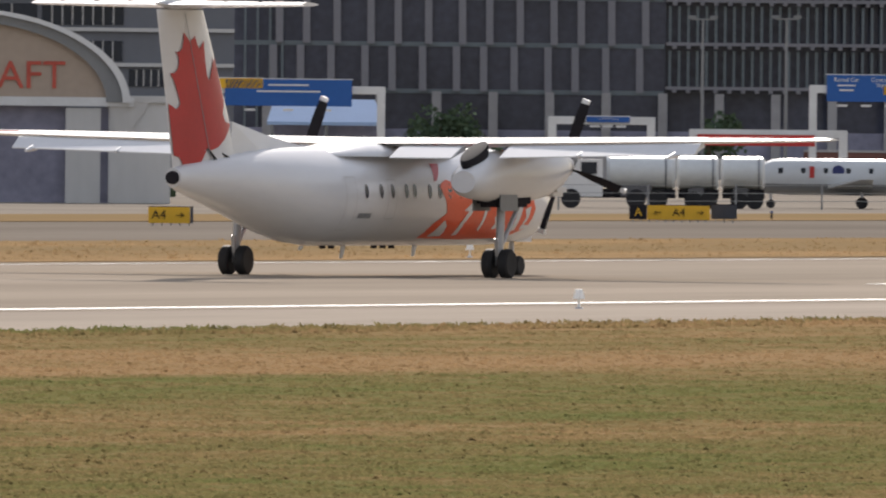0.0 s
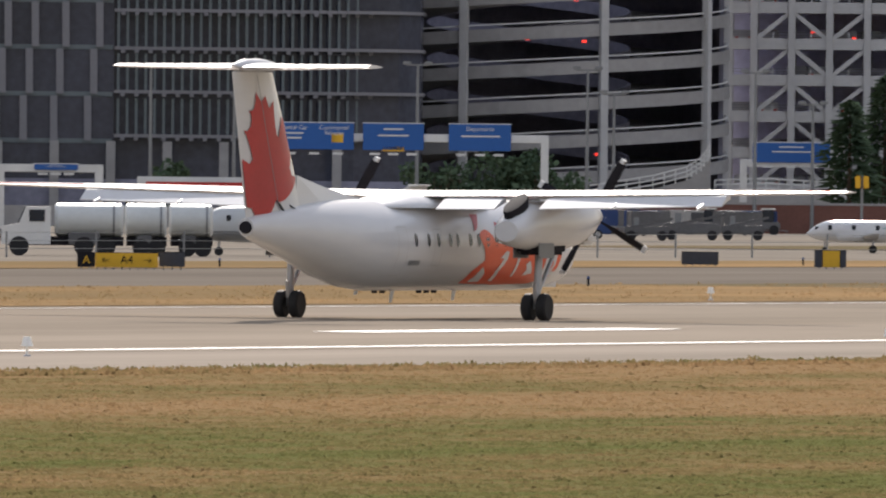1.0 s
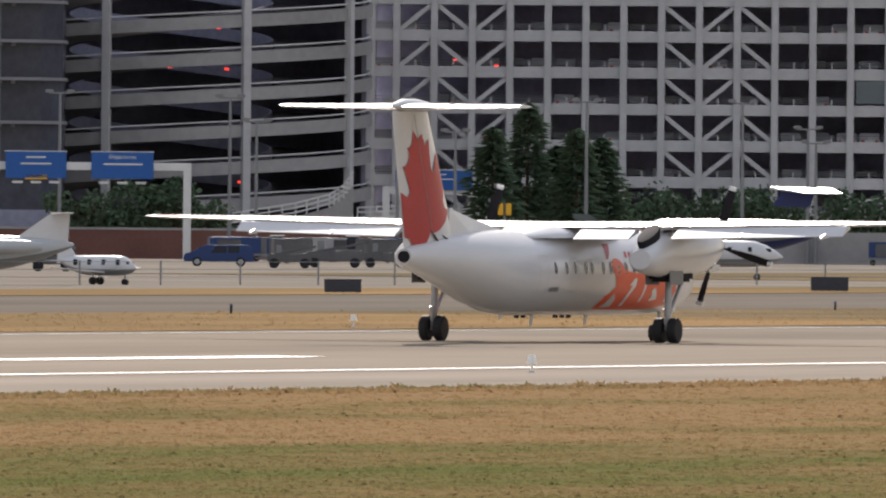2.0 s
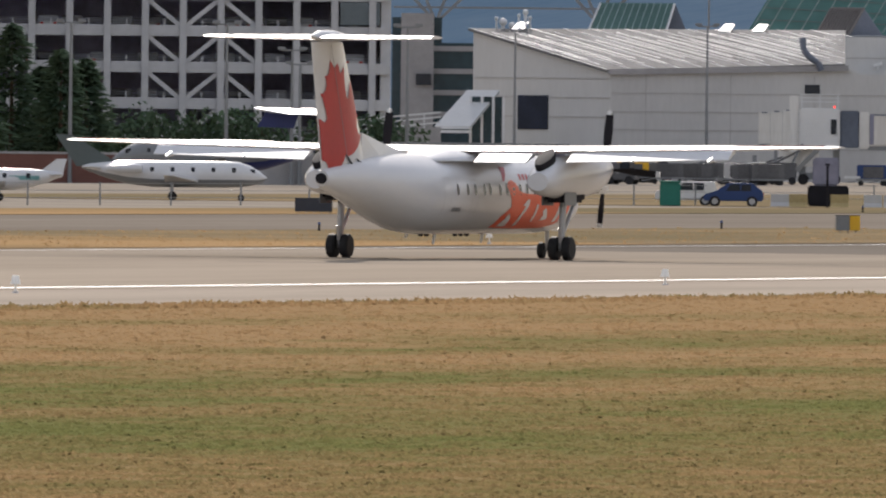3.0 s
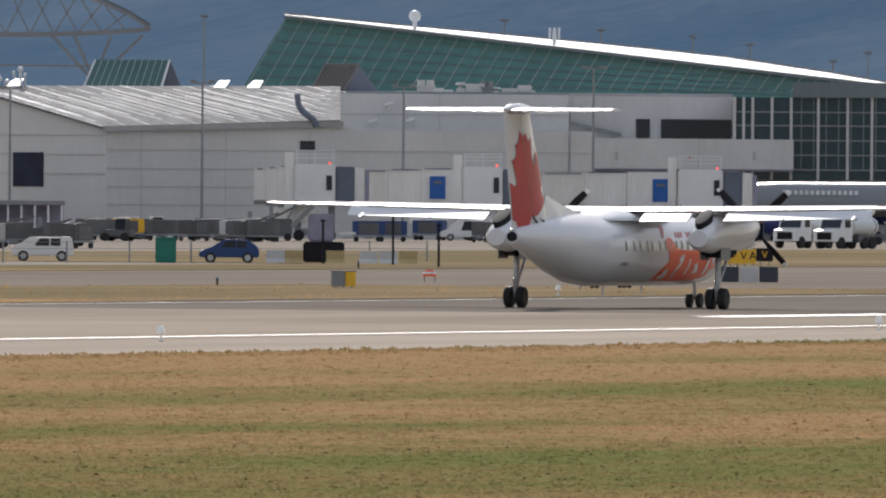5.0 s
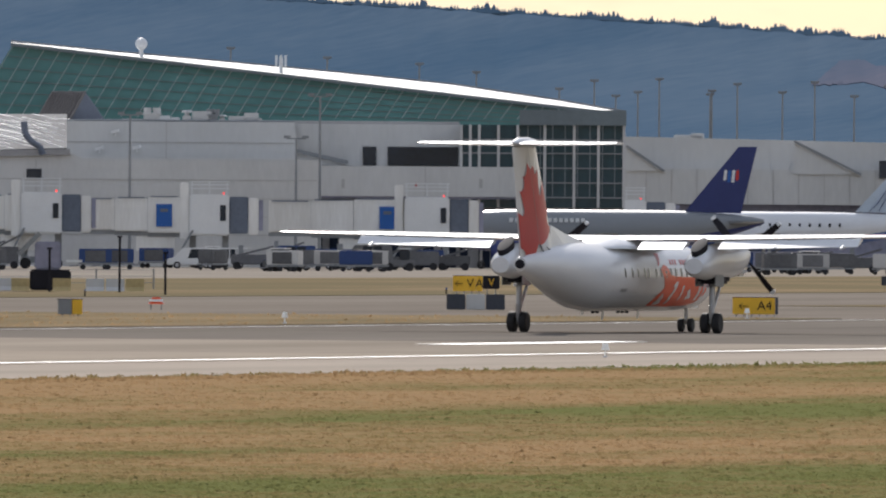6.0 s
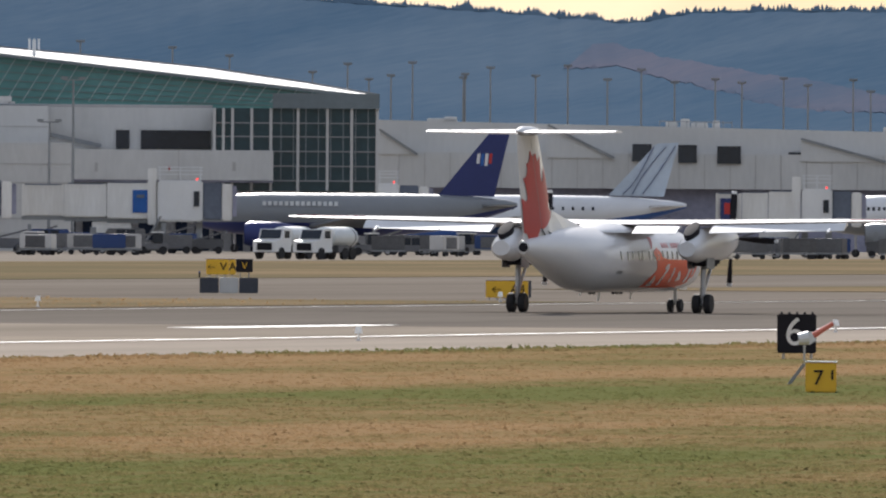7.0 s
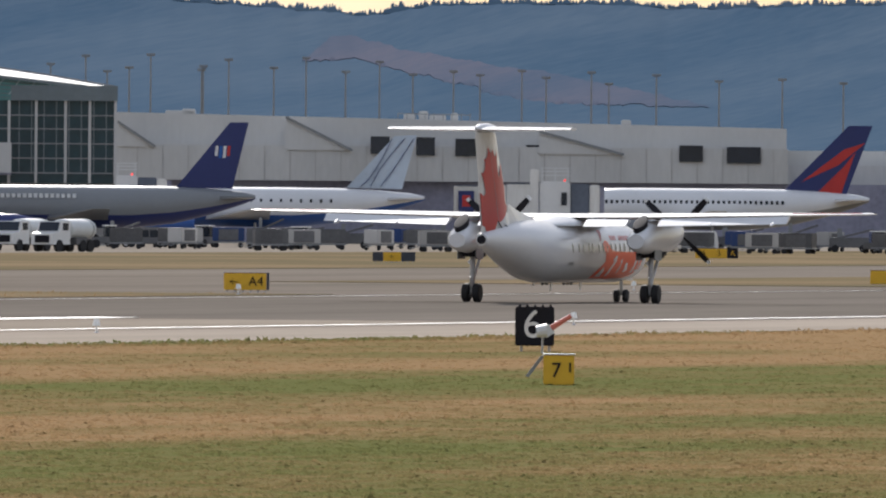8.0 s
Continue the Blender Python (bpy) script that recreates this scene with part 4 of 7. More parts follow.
def garage():
    R = 1700
    m, X, Z = facing(2730, R), lambda u: (u - 2730) * R / LENS, lambda w: rise(w, R)
    ob = thing("parking_garage", m, "pale concrete multi-storey car park with diagonal braces", "parking garage")
    floors = [-48 - 64.3 * i for i in range(-1, 7)]
    # added wall, set shallow to block the view through and brighten the decks
    part("back_wall", box(nb(), X(2262), X(3200), 13, 14, 0, Z(floors[-1])), M_DECK, ob, "stand-in back wall set close behind the unlit decks")
    part("end_wall", box(nb(), X(3192), X(3210), 0.3, 35, 0, Z(-470)), M_CONC, ob)
    beam = None
    for w in floors:
        part("deck", box(nb(), X(2257), X(3192), 0.7, 13, Z(w) - 0.45, Z(w) - 0.25), M_DECK, ob)
        bm = box(nb(), X(2257), X(3207), 0, 0.65, Z(w) - 0.5, Z(w) + 0.5, 0.04)
        part("edge_beam", bm, M_CONC, ob, "pale concrete edge beam")
    col = None
    cols = [2306 + 67.0 * i for i in range(14)]
    for i, u in enumerate([2262] + cols):
        if col is None:
            col = part("column", box(nb(), -0.32, 0.32, -0.35, 0.6, 0, Z(-470), 0.05), M_CONC, ob)
            col.matrix_basis = pose(X(u), 0, 0)
        else:
            again(col, pose(X(u), 0, 0), ob)
        for y in (10,):
            again(col, pose(X(u), y, 0), ob)
    for b, s in ((0, 1), (1, -1), (2, 1), (7, -1), (8, 1), (9, -1)):
        for w in floors[:-1]:
            x0, x1 = X(cols[b]) + 0.2, X(cols[b + 1]) - 0.2
            z0, z1 = Z(w) + 0.4, Z(w - 64.3) - 0.45
            part("brace", bar(nb(), (x0 if s > 0 else x1, 0.25, z0), (x1 if s > 0 else x0, 0.25, z1), 0.32, 0.4), M_CONC, ob, "diagonal concrete brace")
    rng = random.Random(11)
    for w in floors:
        for k, zz in enumerate((0.75, 1.0)):
            part("guard_cable", box(nb(), X(2262), X(3192), 0.2, 0.24, Z(w) + zz, Z(w) + zz + 0.05), M_POLE, ob)
        for i in range(13):
            u = cols[i] + 34
            part("guard_post", box(nb(), X(u) - 0.06, X(u) + 0.06, 0.2, 0.3, Z(w) + 0.4, Z(w) + 1.05), M_CONC, ob)
    # parked cars on the decks
    first = None
    paints = ("silver parked car behind the deck rail", )
    for w in floors[:6]:
        for i in range(20):
            if rng.random() < 0.33:
                continue
            u = 2290 + 45 * i + rng.uniform(-6, 6)
            mm = m @ pose(X(u), rng.choice((3.2, 3.8, 9.5)), Z(w) - 0.2, 0, 0, rng.choice((88, 92, -90)))
            if first is None:
                first = car("parked_car", mm, 4.4, 1.5, M_CARPAINT, "parked car on a car park deck")
                first["group"] = "cars on the car park decks"
            else:
                copy_thing(first, mm)
    for u, w in ((2483, -252), (2532, -245), (2306, -300), (2410, -262), (2810, -105), (2840, -300), (2560, -308)):
        lamp = part("exit_lamp", box(nb(), X(u) - 0.18, X(u) + 0.18, 1.0, 1.1, Z(w) - 0.09, Z(w) + 0.09), M_TAIL_LAMP, ob, "small red light under the deck")
    # a lit stair end
    part("stair_glass", box(nb(), X(3120), X(3190), -0.05, 0.1, Z(-230), Z(-190)), M_FINGREEN, ob)


garage()


def helix():
    R, rad = 1690, 17.6
    m, X, Z = facing(1905, R), lambda u: (u - 1905) * R / LENS, lambda w: rise(w, R)
    ob = thing("spiral_car_ramp", m, "grey concrete spiral car ramp with railed edges", "car ramp")
    pitch = 2 * 64.3 * R / LENS
    turns, per = 4, 48
    for start in (0, 1):
        z00 = Z(75) + start * pitch / 2
        rings, rr, dk = [], [], []
        for i in range(turns * per + 1):
            a = -math.pi / 2 + 2 * math.pi * (i / per)        # the ramp's front faces -y
            z = z00 + pitch * (i / per)
            c, s = math.cos(a), math.sin(a)
            rings.append([((rad + d) * c, (rad + d) * s, z + h) for d, h in ((0, -0.25), (0.35, -0.25), (0.35, 0.85), (0, 0.85))])
            rr.append([((rad + d) * c, (rad + d) * s, z + h) for d, h in ((0.1, 1.15), (0.2, 1.15), (0.2, 1.27), (0.1, 1.27))])
            dk.append([((rad + d) * c, (rad + d) * s, z + h) for d, h in ((-8.5, -0.2), (0, -0.2), (0, 0.0), (-8.5, 0.0))])
        part("parapet", loft(nb(), rings), M_CONCDARK, ob, "grey concrete parapet winding upward")
        inner = [[((rad - 8.7 + d) * math.cos(a), (rad - 8.7 + d) * math.sin(a), z00 + pitch * i / per + h) for d, h in ((0, -0.25), (0.25, -0.25), (0.25, 0.85), (0, 0.85))] for i, a in [(i, -math.pi / 2 + 2 * math.pi * i / per) for i in range(turns * per + 1)]]
        # darker than the outer parapet: shade inside the ramp put into the colour
        part("inner_parapet", loft(nb(), inner), M_INSIDE, ob)
        part("handrail", loft(nb(), rr), M_GALV, ob, "thin white rail")
        part("ramp_deck", loft(nb(), dk), M_CONCDARK, ob)
    # added dark half ring hides the bright hill behind the open ramp
    back = nb()
    loft(back, [[((rad - 0.6 + d) * math.cos(a), (rad - 0.6 + d) * math.sin(a), z) for d, z in ((0, 0), (0.4, 0), (0.4, Z(-470)), (0, Z(-470)))] for a in [math.pi * i / 24 for i in range(25)]])
    part("rear_wall", back, M_INSIDE, ob, "dark backdrop added inside the open ramp")
    col = None
    for i in range(9):
        a = 2 * math.pi * (i + 0.30) / 9
        mm = pose((rad + 0.3) * math.cos(a), (rad + 0.3) * math.sin(a), 0, 0, 0, math.degrees(a))
        if col is None:
            col = part("column", box(nb(), -0.3, 0.35, -0.36, 0.36, 0, Z(-470), 0.04), M_CONC, ob)
            col.matrix_basis = mm
        else:
            again(col, mm, ob)
    # red lights inside
    for u, w in ((1870, -245), (1905, -243), (2005, -240), (2030, -42), (1990, -312)):
        part("red_lamp", box(nb(), X(u) - 0.2, X(u) + 0.2, -rad + 3, -rad + 3.1, Z(w) - 0.1, Z(w) + 0.1), M_TAIL_LAMP, ob)
    # entry ramp with white rails at the foot
    R2 = 1620
    m2, X2, Z2 = facing(2110, R2), lambda u: (u - 2110) * R2 / LENS, lambda w: rise(w, R2)
    ob2 = thing("entry_ramp", m2, "curved concrete entry ramp with white railings", "car ramp")
    pts = [(1985, 42), (2060, 30), (2130, 18), (2190, 2), (2215, -15), (2232, -38)]
    for (ua, wa), (ub, wb) in zip(pts, pts[1:]):
        part("ramp_wall", slab(nb(), [(X2(ua), 0, 0), (X2(ub), 0, 0), (X2(ub), 0, Z2(wb)), (X2(ua), 0, Z2(wa))], (0, 0.5, 0)), M_CONCDARK, ob2)
        for h in (0.35, 0.75, 1.15):
            part("rail", bar(nb(), (X2(ua), -0.05, Z2(wa) + h), (X2(ub), -0.05, Z2(wb) + h), 0.1, 0.13), M_GALV, ob2)
        for f in (0, 0.33, 0.66):
            u, w = ua + (ub - ua) * f, wa + (wb - wa) * f
            part("rail_post", box(nb(), X2(u) - 0.06, X2(u) + 0.06, -0.1, 0, Z2(w), Z2(w) + 1.2), M_GALV, ob2)
    pts = [(2240, 26), (2330, 22), (2420, 27), (2520, 40)]
    ob3 = thing("road_ramp", m2, "road ramp with white railings before the car park", "road ramp")
    for (ua, wa), (ub, wb) in zip(pts, pts[1:]):
        part("ramp_wall", slab(nb(), [(X2(ua), 0, 0), (X2(ub), 0, 0), (X2(ub), 0, Z2(wb)), (X2(ua), 0, Z2(wa))], (0, 0.5, 0)), M_CONCDARK, ob3)
        for h in (0.35, 0.8, 1.2):
            part("rail", bar(nb(), (X2(ua), -0.05, Z2(wa) + h), (X2(ub), -0.05, Z2(wb) + h), 0.1, 0.12), M_GALV, ob3)
        for f in (0, 0.25, 0.5, 0.75):
            u, w = ua + (ub - ua) * f, wa + (wb - wa) * f
            part("rail_post", box(nb(), X2(u) - 0.06, X2(u) + 0.06, -0.1, 0, Z2(w), Z2(w) + 1.25), M_GALV, ob3)
    for ob3_pts in ([(3090, 14), (3180, 0), (3300, -12)],):
        ob4 = thing("walkway_ramp", facing(3200, 1600), "sloping walkway with white railings", "ramp")
        X4, Z4 = lambda u: (u - 3200) * 1600 / LENS, lambda w: rise(w, 1600)
        for (ua, wa), (ub, wb) in zip(ob3_pts, ob3_pts[1:]):
            part("ramp_wall", slab(nb(), [(X4(ua), 0, 0), (X4(ub), 0, 0), (X4(ub), 0, Z4(wb)), (X4(ua), 0, Z4(wa))], (0, 0.5, 0)), M_CONCDARK, ob4)
            for h in (0.35, 0.8, 1.2):
                part("rail", bar(nb(), (X4(ua), -0.05, Z4(wa) + h), (X4(ub), -0.05, Z4(wb) + h), 0.1, 0.14), M_GALV, ob4)
            for f in (0, 0.25, 0.5, 0.75):
                u, w = ua + (ub - ua) * f, wa + (wb - wa) * f
                part("rail_post", box(nb(), X4(u) - 0.06, X4(u) + 0.06, -0.1, 0, Z4(w), Z4(w) + 1.25), M_GALV, ob4)
    shed = thing("covered_walkway", facing(3350, 1520), "long low covered walkway on white posts", "walkway")
    part("roof", box(nb(), -7.5, 8.0, -1.2, 1.2, rise(24, 1520), rise(16, 1520), 0.04), M_POLE, shed)
    for i in range(15):
        part("post", box(nb(), -7.3 + 1.07 * i, -7.15 + 1.07 * i, -1.1, -0.95, 0, rise(24, 1520)), M_GALV, shed)
    part("back_wall", box(nb(), -7.4, 7.9, 1.0, 1.2, 0, rise(24, 1520)), M_INSIDE, shed)
    # low brown wall behind the apron vehicles
    R3 = 1500
    m3, X3, Z3 = facing(2300, R3), lambda u: (u - 2300) * R3 / LENS, lambda w: rise(w, R3)
    wall = thing("retaining_wall", m3, "low red-brown wall at the back of the apron", "wall", kind="structure")
    part("masonry", box(nb(), X3(1420), X3(2760), 0, 0.6, 0, Z3(44)), M_BRICK, wall)
    part("coping", box(nb(), X3(1420), X3(2760), -0.06, 0.66, Z3(44), Z3(44) + 0.18), M_CONCDARK, wall)
    wall2 = thing("retaining_wall", m3, "low dark wall at the back of the apron", "wall", kind="structure")
    part("masonry", box(nb(), X3(2760), X3(3330), 0.2, 0.8, 0, Z3(38)), M_CONCDARK, wall2)
    part("masonry", box(nb(), X3(-400), X3(1418), 0.2, 0.8, 0, Z3(58)), M_CONCDARK, wall2)


helix()


# ---- hangar ----
def hangar():
    R = 965
    m, X, Z = facing(100, R), lambda u: (u - 100) * R / LENS, lambda w: rise(w, R)
    ob = thing("arched_hangar", m, "old arched hangar with tan gable and faded red lettering", "hangar")
    cx, sp = X(-75), Z(-31)
    a_out, b_out = X(228) - X(-75), Z(-196) - sp
    def arc(k, z0=0.0):
        return [(cx + a_out * k * math.cos(t), b_out * k * math.sin(t) + sp + z0) for t in [math.pi * i / 40 for i in range(41)]]
    for k0, k1, y, mt, lab in ((1.0, 0.955, -0.7, M_GALV, "silver edge of the arched roof"), (0.955, 0.86, -0.35, M_POLE, "grey arched fascia")):
        bm = nb()
        loft(bm, [[(o[0], y, o[1]), (i[0], y, i[1]), (i[0], y + 0.8, i[1]), (o[0], y + 0.8, o[1])] for o, i in zip(arc(k0), arc(k1))])
        part("roof_edge", bm, mt, ob, lab)
    bm = nb()
    loft(bm, [[(o[0], 0.1, o[1]), (i[0], 0.1, i[1]), (i[0], 34, i[1]), (o[0], 34, o[1])] for o, i in zip(arc(0.99), arc(0.97))])
    part("vault_roof", bm, M_ROOFMETAL, ob, "", True)
    tan = mat("faded tan gable", (0.40, 0.325, 0.26), 0.8, vary=0.1, scale=0.4, bump=0.1)
    inner = arc(0.865)
    slab_pts = [(x, 0.0, z) for x, z in inner]
    part("gable", slab(nb(), slab_pts, (0, 0.4, 0)), tan, ob, "tan painted gable wall")
    faded = mat("faded red letters", (0.50, 0.10, 0.07), 0.7, vary=0.2, scale=1.5)
    lettering("RAFT", 2.0, pose(X(32), -0.05, Z(-76), 90, 0, 0), faded, ob, "lettering", 0.03)
    zt = Z(-31)
    part("lintel", box(nb(), X(-380), X(235), -0.25, 0.3, zt - 0.2, zt + 0.25), M_GALV, ob)
    # solid sheets in the interior colour stand for the dark inside the doors
    part("dark_opening", box(nb(), X(-60), X(114), 0.5, 0.8, 0, zt - 0.2), M_INSIDE, ob, "dark sheet closing the unlit hangar doorway")
    part("door_panel", box(nb(), X(114), X(176), -0.1, 0.2, 0, zt - 0.3), M_PANEL, ob, "white sliding door panel")
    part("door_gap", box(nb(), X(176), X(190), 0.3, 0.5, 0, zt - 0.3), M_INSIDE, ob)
    part("side_wall", box(nb(), X(190), X(300), 0.0, 30, 0, zt, 0.03), M_PANEL, ob, "white side wall")
    part("side_parapet", box(nb(), X(228), X(303), -0.15, 30, zt, zt + 0.25), M_PANELWARM, ob)
    part("buttress", slab(nb(), [(X(190), -0.12, zt), (X(262), -0.12, zt), (X(215), -0.12, Z(40)), (X(200), -0.12, Z(40))], (0, 0.12, 0)), M_PANELWARM, ob)
    return ob


hangar()


# ---- terminal ----
def terminal():
    # dark glazed block beside the car park
    R = 1860
    m, X, Z = facing(3290, R), lambda u: (u - 3290) * R / LENS, lambda w: rise(w, R)
    ob = thing("glazed_terminal_end", m, "dark glazed terminal block with concrete frame", "building")
    part("glass", box(nb(), X(3212), X(3300), 0, 20, 0, Z(-205)), M_TEALDARK, ob)
    part("tower", box(nb(), X(3228), X(3286), -3, 5, 0, Z(-212), 0.05), M_CONCDARK, ob, "grey concrete stair tower")
    part("glass", box(nb(), X(3286), X(3358), -1, 20, 0, Z(-160)), M_TEALDARK, ob)
    for w in (-150, -110, -72, -34):
        part("floor_band", box(nb(), X(3286), X(3358), -1.2, -0.9, Z(w) - 0.25, Z(w) + 0.25), M_CONCDARK, ob)
    part("sign", box(nb(), X(3255), X(3282), -3.3, -3, Z(-105), Z(-85)), M_DARKGLASS, ob)
    # pale end pavilion with sloping metal roof
    R = 1800
    m, X, Z = facing(3700, R), lambda u: (u - 3700) * R / LENS, lambda w: rise(w, R)
    ob = thing("terminal_pavilion", m, "pale panelled terminal wing with a sloping metal roof", "building")
    back = 26.0
    s = (R + back) / R
    A, B = (X(3356) * s, back), (X(3600), 0.0)
    zr, ze = rise(-180, R + back), Z(-109)
    part("gable_wall", slab(nb(), [(A[0], A[1], 0), (B[0], B[1], 0), (B[0], B[1], ze), (A[0], A[1], zr)], (0.3, 0.5, 0)), M_PANEL, ob, "pale panelled gable wall")
    part("long_wall", slab(nb(), [(X(3600), 0, 0), (X(4460), 0, 0), (X(4460), 0, Z(-112)), (X(4040), 0, Z(-112)), (X(4014), 0, Z(-125)), (X(3600), 0, Z(-111))], (0, 0.5, 0)), M_PANELWARM, ob, "weathered pale wall panels")
    part("eave", bar(nb(), (X(3596), -0.2, Z(-112)), (X(4020), -0.2, Z(-123)), 0.5, 0.55), M_CONCDARK, ob)
    xr = X(4014)
    eaves, ridge = [], []
    for i in range(34):
        f = i / 33
        eaves.append((B[0] - 0.4 + (xr - B[0] + 0.4) * f, -0.3, ze + 0.1 + (Z(-124) - ze) * f))
        ridge.append((A[0] - 0.5 + (xr * s - A[0] + 0.5) * f, back + 0.1, zr + 0.1 + 0.2 * f))
    bm = nb()
    loft(bm, [[e, r, (r[0], r[1], r[2] + 0.25), (e[0], e[1], e[2] + 0.25)] for e, r in zip(eaves, ridge)])
    part("metal_roof", bm, M_ROOFMETAL, ob, "glinting standing-seam metal roof")
    # seams run parallel from eave to ridge, slanting back, and stop at the taller block
    span_e, span_r = eaves[-1][0] - eaves[0][0], ridge[-1][0] - ridge[0][0]
    for i in range(50):
        xe = eaves[0][0] + 0.74 * i + 0.2 * math.sin(2.3 * i)
        xr2 = xe + (A[0] - B[0])
        t0 = 0.0 if xe <= eaves[-1][0] else (xe - eaves[-1][0]) / (xe - xr2)
        if t0 > 0.92:
            continue
        fe = min(1.0, (xe - eaves[0][0]) / span_e)
        lo, hi = Vector((xe, -0.3, ze + 0.1 + (Z(-124) - ze) * fe + 0.27)), Vector((xr2, back + 0.1, zr + 0.1 + 0.2 * (xr2 - ridge[0][0]) / span_r + 0.27))
        # seams are white and broken in length: sun glints put into colour and shape
        part("roof_seam", bar(nb(), lo.lerp(hi, t0 + 0.12 * (i % 3) * (1 - t0)), lo.lerp(hi, 1 - 0.1 * (i % 4)), 0.03 + 0.03 * (i % 3), 0.05), M_GALV, ob)
    for u in (3420, 3790, 3850):
        part("roof_hatch", slab(nb(), [(X(u), back - 2, zr + 0.2), (X(u + 22), back - 2, zr + 0.2), (X(u + 30), back, zr + 0.9), (X(u + 12), back, zr + 0.9)], (0, 0, 0.15)), M_GALV, ob, "small bright roof hatch")
    for w in (-75, -42, -10, 22):
        part("panel_joint", box(nb(), X(3602), X(4458), -0.05, 0.02, Z(w) - 0.05, Z(w) + 0.05), M_JOINT, ob)
    for u in (3662, 3812, 3960):
        part("panel_joint", box(nb(), X(u) - 0.05, X(u) + 0.05, -0.05, 0.02, 1, Z(-108)), M_JOINT, ob)
    def on_gable(u, w):
        f = (u - 3356) / 244.0
        x, y = A[0] + (B[0] - A[0]) * f, A[1] * (1 - f)
        return x, y, rise(w, R + y)
    for w in (-100, -66, -32):
        p, q = on_gable(3360, w), on_gable(3598, w)
        part("panel_joint", bar(nb(), (p[0], p[1] - 0.08, p[2]), (q[0], q[1] - 0.08, q[2]), 0.08, 0.08), M_JOINT, ob)
    p, q = on_gable(3436, -69), on_gable(3489, -9)
    part("big_window", slab(nb(), [(p[0], p[1] - 0.25, p[2]), (q[0], q[1] - 0.25, p[2]), (q[0], q[1] - 0.25, q[2]), (p[0], p[1] - 0.25, q[2])], (0.1, 0.2, 0)), M_DIMGLASS, ob, "large dark square window")
    # entrance lean-to
    part("lean_to_roof", slab(nb(), [(X(3290), -2, Z(-8)), (X(3352), -2, Z(-8)), (X(3402), 4, Z(-72)), (X(3345), 4, Z(-72))], (0, 0, 0.3)), M_PANEL, ob, "pale sloping lean-to roof")
    part("lean_to_glass", box(nb(), X(3352), X(3410), 2, 4, 0, Z(-66)), M_TEALDARK, ob)
    for u in (3352, 3372, 3392, 3410):
        part("lean_to_post", box(nb(), X(u) - 0.12, X(u) + 0.12, 1.7, 2.0, 0, Z(-66)), M_GALV, ob)
    part("lean_to_canopy", box(nb(), X(3276), X(3350), -3, 0, Z(-6), Z(-1)), M_GALV, ob)
    for u, h, r in ((3392, 24, 0.2), (3404, 18, 0.4), (3420, 12, 0.35), (3432, 30, 0.18), (3444, 36, 0.3), (3452, 26, 0.2)):
        bm = tube(nb(), (X(u), back, zr), (X(u), back, zr + h * 0.054), r * 0.5, r * 0.4, 8)
        bmesh.ops.create_uvsphere(bm, u_segments=10, v_segments=6, radius=r, matrix=Matrix.Translation((X(u), back, zr + h * 0.054)))
        part("roof_antenna", bm, M_GALV, ob, "white rooftop antenna", True)
    # rooftop pipes
    bm = nb()
    for p, q in (((3938, -176), (3940, -154)), ((3940, -155), (3952, -140)), ((3952, -141), (3966, -132)), ((3966, -133), (3972, -118))):
        tube(bm, (X(p[0]), -0.6, Z(p[1])), (X(q[0]), -0.6, Z(q[1])), 0.3, n=12)
    part("vent_duct", bm, M_CURTAIN, ob, "bent grey vent duct", True)
    part("louvre", box(nb(), X(3943), X(3970), -0.1, 0.1, Z(-93), Z(-75)), M_DARKGLASS, ob)
    # main block and its stepped wall
    R = 1840
    m, X, Z = facing(4400, R), lambda u: (u - 4400) * R / LENS, lambda w: rise(w, R)
    ob = thing("terminal_building", m, "long weathered pale terminal building with rooftop plant", "building")
    part("upper_wall", box(nb(), X(4010), X(4418), 0, 20, Z(-90), Z(-178)), M_PANEL, ob)
    part("upper_wall", box(nb(), X(4418), X(4712), 1.5, 20, Z(-90), Z(-176)), M_PANELWARM, ob)
    part("lower_wall", box(nb(), X(4000), X(4815), -7, 20, Z(-48), Z(-101)), M_PANELWARM, ob, "stained pale lower wall")
    # dark strip stands for the line of shade beneath the lower wall
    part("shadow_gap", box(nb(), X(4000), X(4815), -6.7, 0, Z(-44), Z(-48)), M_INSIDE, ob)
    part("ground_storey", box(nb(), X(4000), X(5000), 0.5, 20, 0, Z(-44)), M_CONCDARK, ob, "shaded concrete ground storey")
    for u in range(4090, 4815, 186):
        part("panel_joint", box(nb(), X(u) - 0.04, X(u) + 0.04, -7.05, -6.95, Z(-48), Z(-101)), M_JOINT, ob)
    for u in (4190,):
        part("panel_joint", box(nb(), X(u) - 0.04, X(u) + 0.04, -0.05, 0.05, Z(-101), Z(-178)), M_JOINT, ob)
    part("panel_joint", box(nb(), X(4012), X(4416), -0.05, 0.02, Z(-141) - 0.05, Z(-141) + 0.05), M_JOINT, ob)
    for u0, u1, w0, w1 in ((4538, 4562, -136, -103), (4582, 4706, -136, -103)):
        part("window_strip", box(nb(), X(u0), X(u1), 1.3, 1.6, Z(w1), Z(w0)), M_DARKGLASS, ob)
    part("stair_stringer", bar(nb(), (X(4420), 0.6, Z(-128)), (X(4512), 0.6, Z(-108)), 0.3, 0.35), M_POLE, ob)
    part("stair_side", slab(nb(), [(X(4420), 0.9, Z(-102)), (X(4512), 0.9, Z(-102)), (X(4420), 0.9, Z(-126))], (0, 0.3, 0)), M_PANEL, ob)
    part("roof_deck", box(nb(), X(3500), X(4712), 20, 60, Z(-170), Z(-183)), M_CONCDARK, ob)
    rng = random.Random(8)
